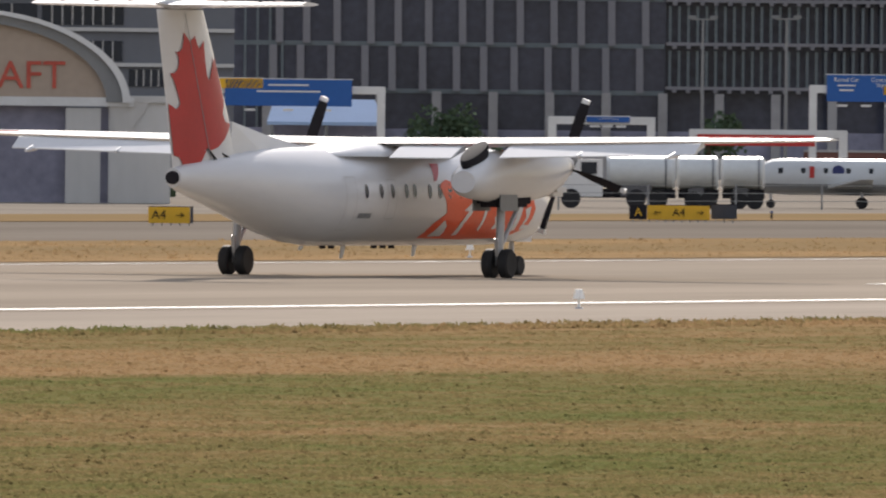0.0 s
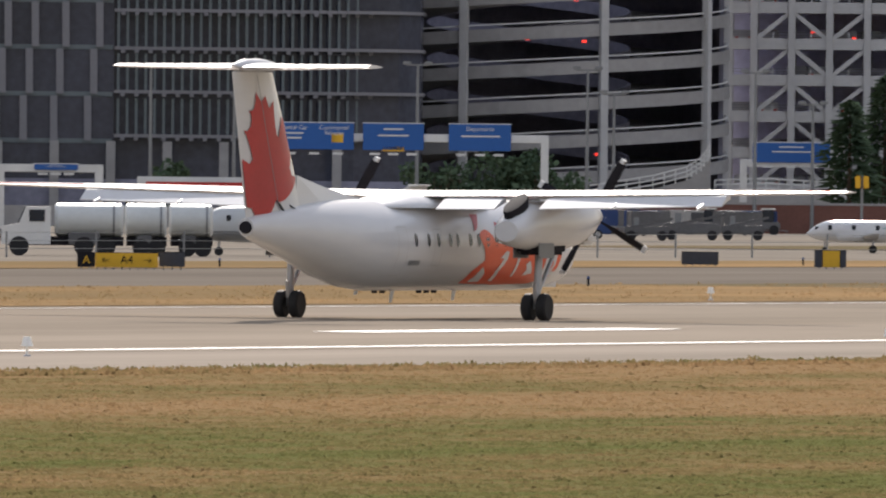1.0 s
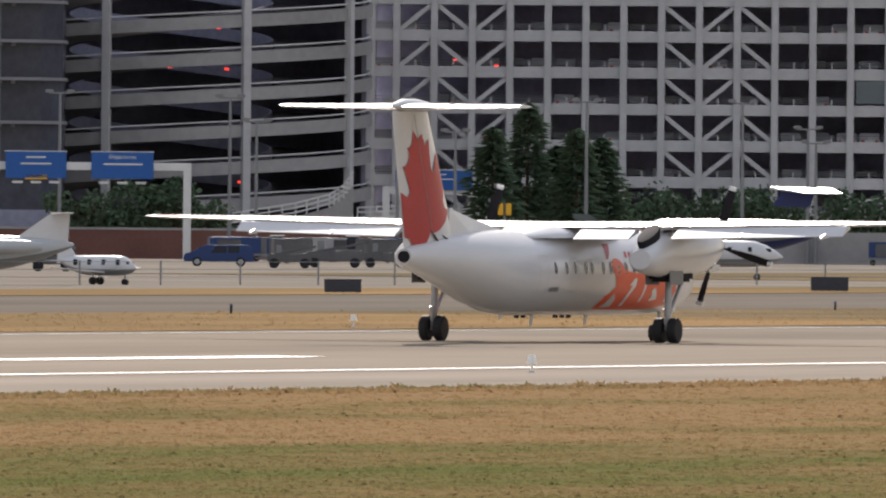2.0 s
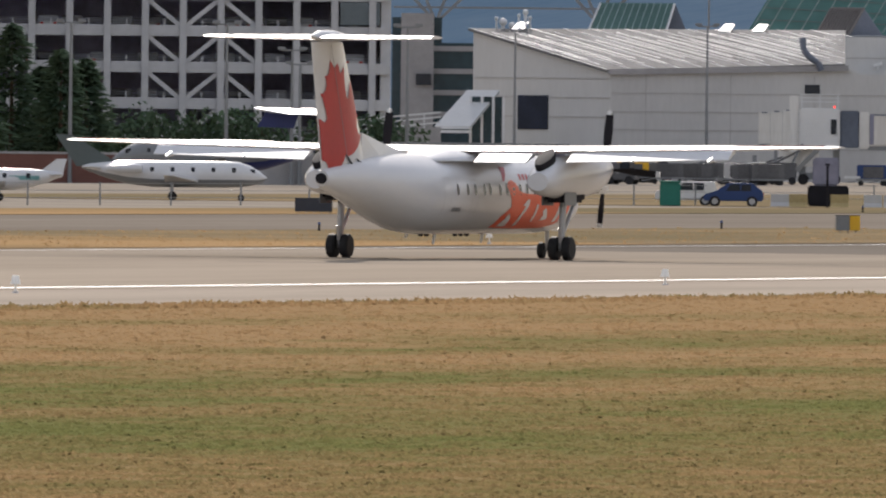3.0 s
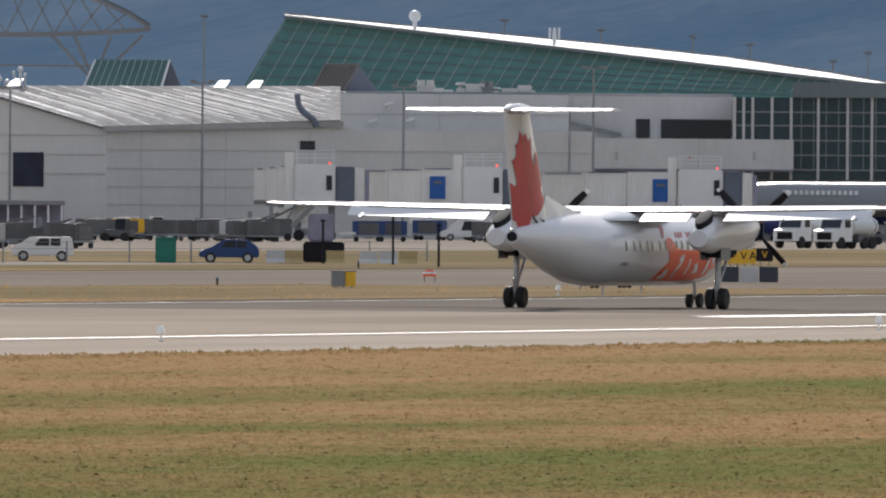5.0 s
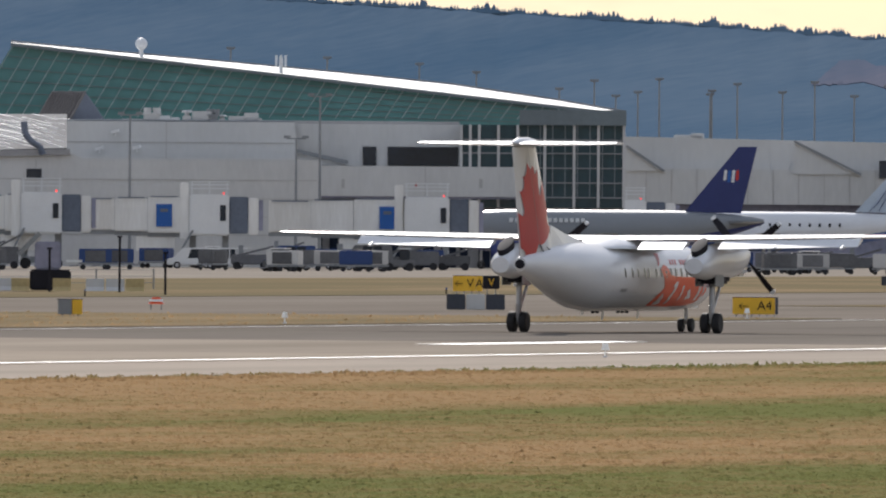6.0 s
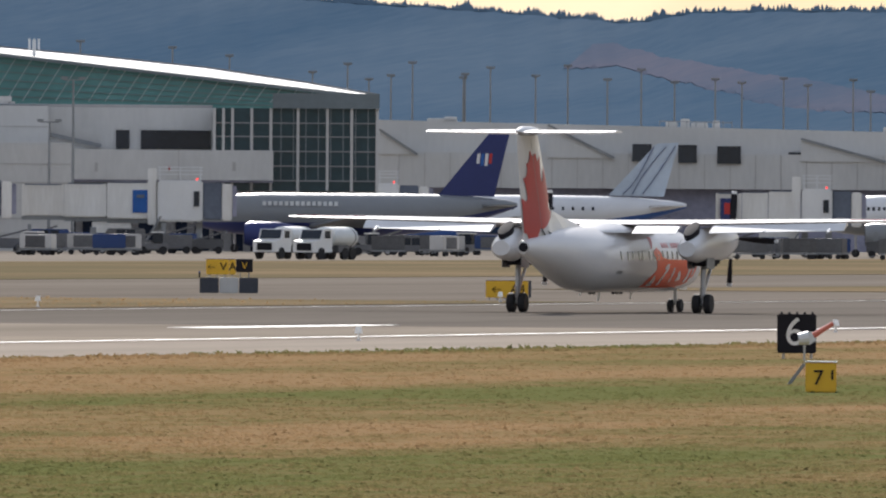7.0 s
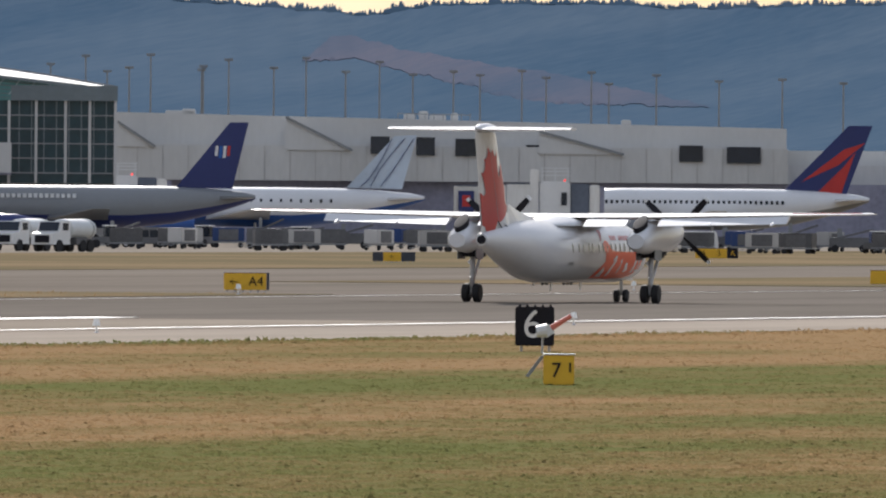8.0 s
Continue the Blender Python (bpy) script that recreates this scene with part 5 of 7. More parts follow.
    for u, w, h, style in ((4164, 30, 26, 2), (4185, 22, 12, 0), (4205, 16, 9, 0), (4226, 16, 22, 1), (4252, 34, 20, 0), (4272, 18, 24, 2), (4288, 12, 14, 1), (4316, 34, 12, 0), (4340, 26, 18, 0), (4352, 14, 9, 0), (4398, 40, 5, 0), (4130, 40, 6, 0), (4078, 30, 5, 0)):
        x, hw, zb = X(u), w * 0.027, Z(-176)
        bm = box(nb(), x - hw, x + hw, 5, 7, zb, Z(-177 - h * (0.55 if style else 1)), 0.06)
        if style == 1:
            tube(bm, (x, 6, Z(-177 - h * 0.5)), (x, 6, Z(-177 - h * 0.85)), 0.25, n=10)
            tube(bm, (x, 6, Z(-177 - h * 0.82)), (x, 6, Z(-177 - h)), 0.55, 0.35, 12)
        if style == 2:
            for dx in (-0.5, 0.5):
                tube(bm, (x + dx * hw * 1.1, 6, Z(-177 - h * 0.5)), (x + dx * hw * 1.1, 6, Z(-177 - h)), 0.4, n=10)
            box(bm, x - hw * 1.15, x + hw * 1.15, 4.9, 7.1, Z(-177 - h * 0.62), Z(-177 - h * 0.52))
        part("roof_plant", bm, rng.choice((M_PANELWARM, M_GALV, M_POLE)), ob, "rooftop ventilation unit")
    part("roof_pipe", tube(nb(), (X(4015), 4.6, Z(-180)), (X(4415), 4.6, Z(-180)), 0.1, n=6), M_POLE, ob)
    # pitched skylights
    for e0, e1, r0, r1, g, we, wr, mt in ((3548, 3687, 3569, 3702, 3723, -183, -232, M_SKYROOF), (3953, 4012, 3983, 4041, 4078, -178, -228, M_BROWNROOF)):
        lo, hi = Z(we), rise(wr, R + 24)
        part("skylight_roof", slab(nb(), [(X(e0), 22, lo), (X(e1), 22, lo), (X(r1), 24.4, hi), (X(r0), 24.4, hi)], (0, 0.2, 0.15)), mt, ob, "pitched roof light")
        part("skylight_gable", slab(nb(), [(X(e1), 22.1, lo), (X(g), 27, lo), (X(r1), 24.5, hi)], (0.1, 0.25, 0)), M_CURTAIN, ob, "dark gable end")
        part("gable_trim", bar(nb(), (X(e1), 21.9, lo), (X(r1), 24.3, hi + 0.1), 0.18, 0.18), M_GALV if mt is M_SKYROOF else M_BROWNROOF, ob)
        part("gable_trim", bar(nb(), (X(e0), 21.9, lo), (X(r0), 24.3, hi + 0.1), 0.14, 0.14), M_GALV if mt is M_SKYROOF else M_BROWNROOF, ob)
        for i in range(1, 11):
            f = i / 11
            part("skylight_rib", bar(nb(), (X(e0 + (e1 - e0) * f), 21.95, lo), (X(r0 + (r1 - r0) * f), 24.35, hi + 0.1), 0.06, 0.1), M_PALEMULLION if mt is M_SKYROOF else M_BROWNROOF, ob)
    # glass corner tower
    ob = thing("glass_concourse_end", facing(4850, 1835), "dark green glass box at the concourse end", "building")
    R = 1835
    X, Z = lambda u: (u - 4850) * R / LENS, lambda w: rise(w, R)
    part("glass", box(nb(), X(4712), X(5002), 0, 20, Z(-30), Z(-176)), M_TEALDARK, ob, "dark green glazing")
    part("roof_rim", box(nb(), X(4815), X(5004), -0.6, 21, Z(-176), Z(-203)), M_FINGREEN, ob, "grey-green metal parapet")
    for u in (4712, 4728, 4744, 4778, 4812, 4860, 4912, 4955, 5000):
        part("mullion", box(nb(), X(u) - 0.13, X(u) + 0.13, -0.3, 0, Z(-30), Z(-176)), M_PANELWARM, ob)
    for w in (-150, -126, -100, -74, -48):
        part("transom", box(nb(), X(4712), X(5002), -0.2, 0, Z(w) - 0.06, Z(w) + 0.06), M_POLE, ob)
    for i in range(8):
        u = 4830 + 22 * i
        part("fine_mullion", box(nb(), X(u) - 0.05, X(u) + 0.05, -0.12, 0, Z(-48), Z(-176)), M_FINGREEN, ob)
    wall = bpy.data.objects["terminal_building"]
    R = 1840
    X, Z = lambda u: (u - 4400) * R / LENS, lambda w: rise(w, R)
    for u, w in ((4170, -72), (4503, -70), (4746, -72)):
        part("wall_number", box(nb(), X(u) - 0.16, X(u) + 0.16, -7.08, -7.0, Z(w + 8), Z(w - 8)), M_JOINT, wall, "faint grey wall mark")
    for u, w in ((4332, -70), (4632, -68)):
        part("alarm_light", box(nb(), X(u) - 0.08, X(u) + 0.08, -7.12, -7.0, Z(w + 4), Z(w - 4)), M_RED, wall, "small red alarm lamp")
    for u, w in ((4072, -128), (4100, -158), (4138, -130)):
        bm = bar(nb(), (X(u) - 0.4, -0.5, Z(w)), (X(u) + 0.35, -0.7, Z(w - 4)), 0.22, 0.26)
        box(bm, X(u) - 0.06, X(u) + 0.06, -0.5, 0, Z(w + 7), Z(w))
        part("floodlight", bm, M_CARWHITE, wall, "small white wall floodlight")
    # dark sheets on the solid storey stand for its unlit openings
    for i in range(24):
        u = 4018 + 33 * i
        part("ground_opening", box(nb(), X(u), X(u + 14 + 6 * (i % 3)), 0.3, 0.6, 0.05, 3.0 + 0.5 * (i % 2)), M_DIMGLASS, wall, "dark sheet for an unlit ground-floor opening")
    # great slanted glass hall
    R = 2050
    m, X, Z = facing(4400, R), lambda u: (u - 4400) * R / LENS, lambda w: rise(w, R)
    ob = thing("glass_hall", m, "large green glass hall with a long sloping bright roof", "building")
    face = [(X(3840), 0, Z(-185)), (X(5000), 0, Z(-170)), (X(5000), 0, Z(-196)), (X(3918), 0, Z(-314))]
    part("glass_wall", slab(nb(), face, (0, 1.0, 0)), M_TEAL, ob, "green tinted glass wall")
    for i in range(40):
        f = i / 39
        u0, u1 = 3846 + 1140 * f, 3920 + 1078 * f
        part("mullion", bar(nb(), (X(u0), -0.1, Z(-186)), (X(u1), -0.1, Z(-314 + 118 * f)), 0.07, 0.1), M_PALEMULLION, ob)
    for j in range(1, 6):
        f = j / 6
        part("transom", bar(nb(), (X(3846 + 72 * f), -0.08, Z(-186 - 128 * f)), (X(5000), -0.08, Z(-172 - 24 * f)), 0.06, 0.08), M_FINGREEN, ob)
    glint = mat("polished roof sheet", (0.78, 0.78, 0.77), 0.22, 0.6, vary=0.25, scale=0.8, bump=0.5, stretch=(0.25, 1, 1))
    rows = []
    for u, off in ((3914, 2), (4100, 5), (4300, 10), (4500, 14), (4700, 16), (4880, 10), (5000, 3)):
        w = -315 + 118 * (u - 3914) / 1086
        rows.append([(X(u), -0.6, Z(w) + 0.1), (X(u) * 2110 / R, 60, rise(w - off, R + 60)), (X(u) * 2110 / R, 60, rise(w - off, R + 60) - 0.2), (X(u), -0.6, Z(w) - 0.1)])
    part("sloping_roof", loft(nb(), rows), glint, ob, "bright sunlit sloping roof")
    for p, q in zip(rows, rows[1:]):
        part("ridge_cap", bar(nb(), (p[1][0], 60, p[1][2] + 0.1), (q[1][0], 60, q[1][2] + 0.1), 0.2, 0.22), M_POLE, ob)
    part("roof_trim", bar(nb(), (X(3914), -0.8, Z(-312)), (X(5000), -0.8, Z(-195)), 0.35, 0.3), M_FINGREEN, ob)
    for u, w, h in ((4144, -300, 22), (4392, -268, 26)):
        bm = tube(nb(), (X(u), 6, Z(w) - 1), (X(u), 6, Z(w - h)), 0.25, 0.2, 8)
        if u < 4200:
            bmesh.ops.create_uvsphere(bm, u_segments=12, v_segments=8, radius=0.65, matrix=Matrix.Translation((X(u), 6, Z(w - h + 6))))
        else:
            for dx in (-0.5, 0, 0.5):
                box(bm, X(u) + dx - 0.12, X(u) + dx + 0.12, 5.7, 6, Z(w - h) - 1.0, Z(w - h) + 0.2)
        part("roof_mast", bm, M_GALV, ob, "", True)
    # long far concourse
    R = 1990
    m, X, Z = facing(5600, R), lambda u: (u - 5600) * R / LENS, lambda w: rise(w, R)
    ob = thing("concourse_building", m, "long pale concrete concourse with dark window openings", "building")
    part("upper_wall", slab(nb(), [(X(5000), 0, Z(-98)), (X(6188), 0, Z(-98)), (X(6188), 0, Z(-136)), (X(5000), 0, Z(-157))], (0, 20, 0)), M_PANEL, ob)
    part("lower_wall", box(nb(), X(5000), X(6190), -2, 20, Z(-38), Z(-100)), M_PANELWARM, ob)
    # ground storey takes the interior colour in place of shade
    part("ground_storey", box(nb(), X(5000), X(6700), 0, 20, 0, Z(-38)), M_INSIDE, ob, "ground storey in the dark interior colour")
    part("far_wall", box(nb(), X(6188), X(7000), 6, 20, 0, Z(-72)), M_PANELWARM, ob)
    part("far_wall", box(nb(), X(6188), X(7000), 14, 20, 0, Z(-98)), M_PANEL, ob)
    for u0, u1, w0, w1 in ((5452, 5486, -117, -86), (5533, 5566, -116, -84), (5602, 5644, -114, -83), (5998, 6040, -105, -76), (6082, 6142, -103, -74)):
        part("window_opening", box(nb(), X(u0), X(u1), -2.3, -1.9, Z(w1), Z(w0)), M_DARKGLASS, ob, "dark recessed window")
    part("window_band", box(nb(), X(5728), X(5790), -0.2, 0.2, Z(-84), Z(-104)), M_DARKGLASS, ob)
    for u0, w0, u1, w1 in ((5005, -140, 5072, -96), (5302, -150, 5420, -92), (5750, -128, 5900, -88)):
        part("stair_side", slab(nb(), [(X(u0), -2.2, Z(w0)), (X(u1), -2.2, Z(w1)), (X(u0), -2.2, Z(w1))], (0, 0.2, 0)), M_PANEL, ob)
        part("stair_stringer", bar(nb(), (X(u0), -2.4, Z(w0)), (X(u1), -2.4, Z(w1)), 0.25, 0.25), M_POLE, ob)
    for i in range(26):
        u = 5040 + 45 * i
        part("panel_joint", box(nb(), X(u) - 0.05, X(u) + 0.05, -2.06, -1.96, Z(-38), Z(-99)), M_JOINT, ob)
    for u, wide, up in ((5112, 1.5, -161), (5128, 0.7, -164), (5520, 0.6, -158), (5545, 0.5, -163), (5570, 0.9, -156), (5600, 0.4, -160), (5905, 0.5, -150)):
        part("roof_plant", box(nb(), X(u) - wide, X(u) + wide, 6, 8, Z(-136), Z(up), 0.1), M_PANELWARM, ob, "low rooftop unit")
    for u in range(5500, 5640, 16):
        part("roof_rail", tube(nb(), (X(u), 1.5, Z(-140)), (X(u), 1.5, Z(-159)), 0.05, n=6), M_POLE, ob)
    part("roof_rail", tube(nb(), (X(5500), 1.5, Z(-158)), (X(5628), 1.5, Z(-156)), 0.05, n=6), M_POLE, ob)


terminal()


def canopy():
    """Steel and glass roof over the forecourt, on tree-like columns."""
    R = 2050
    m, X, Z = facing(3450, R), lambda u: (u - 3450) * R / LENS, lambda w: rise(w, R)
    ob = thing("forecourt_canopy", m, "grey-green steel trussed canopy on branching columns", "canopy")
    top = []
    for i in range(15):
        f = i / 14
        top.append((X(3080 + 596 * f), Z(-345 - 30 * math.sin(math.pi * f) + 52 * f ** 6), Z(-276 - 12 * f ** 6)))
    for (x0, z0, l0), (x1, z1, l1) in zip(top, top[1:]):
        part("roof_panel", slab(nb(), [(x0, -8, z0), (x1, -8, z1), (x1, 20, z1), (x0, 20, z0)], (0, 0, 0.3)), M_FINGREEN, ob)
        part("chord", bar(nb(), (x0, -8.2, z0 - 0.2), (x1, -8.2, z1 - 0.2), 0.35, 0.35), M_POLE, ob)
        part("lower_chord", bar(nb(), (x0, -8.2, l0), (x1, -8.2, l1), 0.4, 0.5), M_POLE, ob)
        part("lattice", bar(nb(), (x0, -8.2, z0 - 0.2), (x1, -8.2, l1), 0.16, 0.16), M_POLE, ob)
        part("lattice", bar(nb(), (x0, -8.2, l0), (x1, -8.2, z1 - 0.2), 0.16, 0.16), M_POLE, ob)
        part("soffit", slab(nb(), [(x0, -7.8, l0 + 0.1), (x1, -7.8, l1 + 0.1), (x1, 20, l1 + 0.1), (x0, 20, l0 + 0.1)], (0, 0, 0.1)), M_CONCDARK, ob)
    for u in (3290, 3577):
        part("column", box(nb(), X(u) - 0.6, X(u) + 0.6, -8.8, -7.6, 0, Z(-195), 0.05), M_CONCDARK, ob)
        for du in (-75, -35, 30, 85):
            part("strut", bar(nb(), (X(u), -8.2, Z(-195)), (X(u + du), -8.2, Z(-276)), 0.32, 0.32), M_POLE, ob)
    part("tie_beam", bar(nb(), (X(3215), -8.2, Z(-222)), (X(3600), -8.2, Z(-222)), 0.16, 0.2), M_POLE, ob)


canopy()


# ---- airliners and small aircraft on the apron ----
def plane(name, m, length, dia, zc, top, belly, fin, fin_paint, label, category="airplane", engines="wing", tee=False, windows=20, wing_z=None, span=10.0, gear=True, tail_x=None):
    """A parked jet, nose towards -x, its tail cone at x = 0."""
    ob = thing(name, m, label, category)
    r = dia / 2
    secs = [(-length, 0.04, -0.25 * r), (-length + 0.04 * length, 0.45 * r, -0.2 * r), (-length + 0.09 * length, 0.75 * r, -0.1 * r), (-length + 0.15 * length, 0.95 * r, 0), (-length + 0.22 * length, r, 0), (-0.38 * length, r, 0),
            (-0.25 * length, 0.88 * r, 0.1 * r), (-0.13 * length, 0.6 * r, 0.28 * r), (-0.04 * length, 0.3 * r, 0.45 * r), (0, 0.1 * r, 0.5 * r)]
    for nm, lo, hi, mt, lab in (("upper_fuselage", -0.13 * math.pi, 1.13 * math.pi, top, ""), ("belly", 1.13 * math.pi, 1.87 * math.pi, belly, "differently painted belly")):
        bm = nb()
        n = 20
        loft(bm, [[(x, q * math.cos(a), zc + dz + q * math.sin(a)) for a in [lo + (hi - lo) * i / n for i in range(n + 1)]] for x, q, dz in secs])
        part(nm, bm, mt, ob, lab, True)
    f = slab(nb(), [(x, -0.12 * r, z) for x, z in fin], (0, 0.24 * r, 0))
    tail = part("tail_fin", f, fin_paint, ob, "painted tail fin")
    xt, zt = fin[1]
    hz = zt if tee else zc + 0.45 * r
    xs = (fin[1][0], fin[2][0]) if tee else (-0.12 * length, -0.02 * length)
    if tail_x:
        xs = tail_x
    droop = 0.45 if tail_x else 0.0
    for sgn in (-1, 1):
        ch = xs[1] - xs[0]
        bm = loft(nb(), [[(xs[0], 0, hz - 0.08 * r), (xs[1], 0, hz - 0.05 * r), (xs[1], 0, hz + 0.05 * r), (xs[0], 0, hz + 0.08 * r)],
                         [(xs[0] + 0.6 * ch, sgn * span * 0.33, hz + 0.02 * r - droop), (xs[1] + 0.2 * ch, sgn * span * 0.33, hz + 0.02 * r - droop), (xs[1] + 0.2 * ch, sgn * span * 0.33, hz + 0.07 * r - droop), (xs[0] + 0.6 * ch, sgn * span * 0.33, hz + 0.07 * r - droop)]])
        part("tailplane", bm, M_WHITE if tee else top, ob)
        wz = zc - 0.6 * r if wing_z is None else wing_z
        wx = -0.55 * length
        bm = loft(nb(), [[(wx - 0.1 * length, 0, wz - 0.1 * r), (wx + 0.1 * length, 0, wz - 0.1 * r), (wx + 0.1 * length, 0, wz + 0.08 * r), (wx - 0.1 * length, 0, wz + 0.1 * r)],
                         [(wx + 0.06 * length, sgn * span, wz + 0.5 * r), (wx + 0.11 * length, sgn * span, wz + 0.5 * r), (wx + 0.11 * length, sgn * span, wz + 0.55 * r), (wx + 0.06 * length, sgn * span, wz + 0.55 * r)]])
        part("wing", bm, top, ob)
        if engines == "wing":
            ex, ey, er, ez = wx - 0.2 * length, sgn * span * 0.36, 0.6 * r, wz - 0.35 * r
        else:
            ex, ey, er, ez = -0.24 * length, sgn * (r + 0.35 * r), 0.36 * r, zc + 0.4 * r
        bm = loft(nb(), [[(ex + dx * r, ey + q * er * math.cos(a), ez + q * er * math.sin(a)) for a in [2 * math.pi * i / 18 for i in range(18)]] for dx, q in ((-1.2, 0.85), (-0.9, 1.0), (0.4, 1.0), (1.5, 0.6))])
        if engines != "none":
            eng = part("engine", bm, belly if engines == "wing" else top, ob, "jet engine pod", True)
            part("intake", tube(nb(), (ex - 1.22 * r, ey, ez), (ex - 1.15 * r, ey, ez), er * 0.75, n=16), M_BLACK, eng)
        else:
            bm.free()
        if gear:
            part("gear_leg", tube(nb(), (wx + 0.06 * length, sgn * 0.8 * r, 0.3), (wx + 0.06 * length, sgn * 0.7 * r, zc - 0.8 * r), 0.05 * r + 0.04, n=8), M_STEEL, ob)
            part("wheel", tube(nb(), (wx + 0.06 * length, sgn * 0.8 * r - 0.12 * r, 0.22 * r + 0.1), (wx + 0.06 * length, sgn * 0.8 * r + 0.12 * r, 0.22 * r + 0.1), 0.22 * r + 0.1, n=14), M_DARK, ob)
    if gear:
        part("nose_leg", tube(nb(), (-0.86 * length, 0, 0.25), (-0.86 * length, 0, zc - 0.6 * r), 0.05 * r + 0.03, n=8), M_STEEL, ob)
        part("nose_wheel", tube(nb(), (-0.86 * length, -0.12, 0.16 * r + 0.08), (-0.86 * length, 0.12, 0.16 * r + 0.08), 0.16 * r + 0.08, n=12), M_DARK, ob)
    part("windscreen", box(nb(), -length * 0.935, -length * 0.885, -0.62 * r, 0.62 * r, zc + 0.1 * r, zc + 0.42 * r, 0.05 * r), M_DARKGLASS, ob)
    win = None
    for i in range(windows):
        x = -length * 0.82 + length * 0.55 * i / max(1, windows - 1)
        for sgn in (-1, 1):
            if win is None:
                win = part("cabin_window", box(nb(), -max(0.06 * r, 0.12), max(0.06 * r, 0.12), -0.03, 0.03, -max(0.09 * r, 0.15), max(0.09 * r, 0.15), 0.02), M_DARKGLASS, ob)
                win.matrix_basis = pose(x, sgn * r * 0.945, zc + 0.33 * r)
            else:
                again(win, pose(x, sgn * r * 0.945, zc + 0.33 * r), ob)
    return ob, tail


def parked_aircraft():
    white = M_WHITE
    def fin_of(pts, u0, R):
        return [((u - u0) * R / LENS, rise(w, R)) for u, w in pts]
    R = 1800
    ob, tail = plane("parked_airliner", facing(5249, R), 31, 4.0, 3.65, M_GREYPAINT, M_NAVY, fin_of([(5108, -24), (5203, -140), (5236, -140), (5208, -22)], 5249, R), M_NAVY, "grey and navy airliner parked at a gate", "airplane", span=14, windows=0)
    k = R / LENS
    cx, cz = (5192 - 5249) * k, rise(-88, R)
    for i, mt in enumerate((M_GALV, M_BLUE, M_GALV, M_RED)):
        part("tail_emblem", slab(nb(), [(cx - 0.75 + 0.38 * i, -0.26, cz + 0.55), (cx - 0.47 + 0.38 * i, -0.26, cz + 0.55), (cx - 0.57 + 0.38 * i, -0.26, cz - 0.7 + 0.2 * abs(i - 1.5)), (cx - 0.85 + 0.38 * i, -0.26, cz - 0.7 + 0.2 * abs(i - 1.5))], (0, 0.03, 0)), mt, tail, "small striped shield emblem")
    for i in range(14):
        part("name_bar", box(nb(), -24.0 + 0.52 * i, -23.65 + 0.52 * i, -1.93, -1.8, 4.45, 4.85), M_GALV, ob, "pale bar of lettering")
    R = 1880
    blue2 = mat("blue belly paint", (0.03, 0.09, 0.30), 0.4, vary=0.1, scale=0.4)
    ob, tail = plane("parked_airliner", facing(5548, R), 34, 3.9, 3.7, white, blue2, fin_of([(5410, -26), (5495, -118), (5534, -120), (5508, -24)], 5548, R), mat("pale blue tail paint", (0.45, 0.52, 0.60), 0.35, vary=0.12, scale=0.3), "white airliner with blue belly and pale tail at a gate", "airplane", span=14)
    k = R / LENS
    for a, b, c in ((5452, 5512, 0), (5470, 5528, 1), (5435, 5490, 2)):
        pts = [((a + (b - a) * f - 5548) * k, -0.27, rise(-28 - 85 * f ** (0.8 + 0.3 * c) , R)) for f in (0, 0.25, 0.5, 0.75, 1)]
        for p, q in zip(pts, pts[1:]):
            part("tail_stripe", bar(nb(), p, q, 0.2, 0.06), M_NAVY, tail, "dark curved tail stripe")
    R = 1760
    ob, tail = plane("parked_airliner", facing(6335, R), 29.5, 3.8, 3.85, white, M_GREYPAINT, fin_of([(6182, -24), (6298, -142), (6340, -142), (6290, -8)], 6335, R), M_NAVY, "white airliner with navy and red tail at a gate", "airplane", span=15, windows=34)
    k = R / LENS
    for q in ([(6215, -42), (6290, -100), (6328, -112), (6280, -72)], [(6240, -20), (6290, -70), (6310, -95), (6282, -12)]):
        part("tail_panel", slab(nb(), [((u - 6335) * k, -0.26, rise(w, R)) for u, w in q], (0, 0.03, 0)), M_RED, tail, "red panel on the navy tail")
    copy_thing(ob, facing(6960, 1900))
    # regional jet behind
    R = 1450
    ob, tail = plane("regional_jet", facing(3080, R) @ pose(0, 0, 0, 0, 0, 0), 15.5, 2.5, 2.3, M_GREYPAINT, M_NAVY, fin_of([(2975, -8), (2992, -40), (3052, -42), (3040, -6)], 3080, R), M_NAVY, "grey and navy regional jet with a T-shaped tail", "airplane", engines="rear", tee=True, windows=10, span=6, tail_x=(-4.8, -0.15))
    # business jets
    R = 1152
    ob, tail = plane("business_jet", facing(2665, R, 0, 180), 11.2, 1.6, 1.6, white, M_GREYPAINT, [(-2.2, 2.2), (0.5, 3.9), (1.6, 3.95), (0.3, 2.0)], mat("dark tail paint", (0.09, 0.11, 0.11), 0.4), "white business jet with dark tail parked behind the fence", "airplane", engines="rear", tee=False, windows=6, span=5)
    R = 992
    ob, tail = plane("business_jet", facing(1738, R), 12.8, 1.9, 1.65, mat("pale grey jet paint", (0.50, 0.52, 0.53), 0.4, vary=0.05), M_GREYPAINT, [(-3.4, 2.2), (-1.2, 3.75), (-0.2, 3.8), (-0.3, 2.2)], white, "pale grey business jet with round roundel", "airplane", engines="rear", tee=True, windows=7, span=6)
    part("roundel", tube(nb(), (-7.5, -0.93, 1.95), (-7.5, -0.90, 1.95), 0.32, n=16), M_NAVY, ob, "dark round emblem")
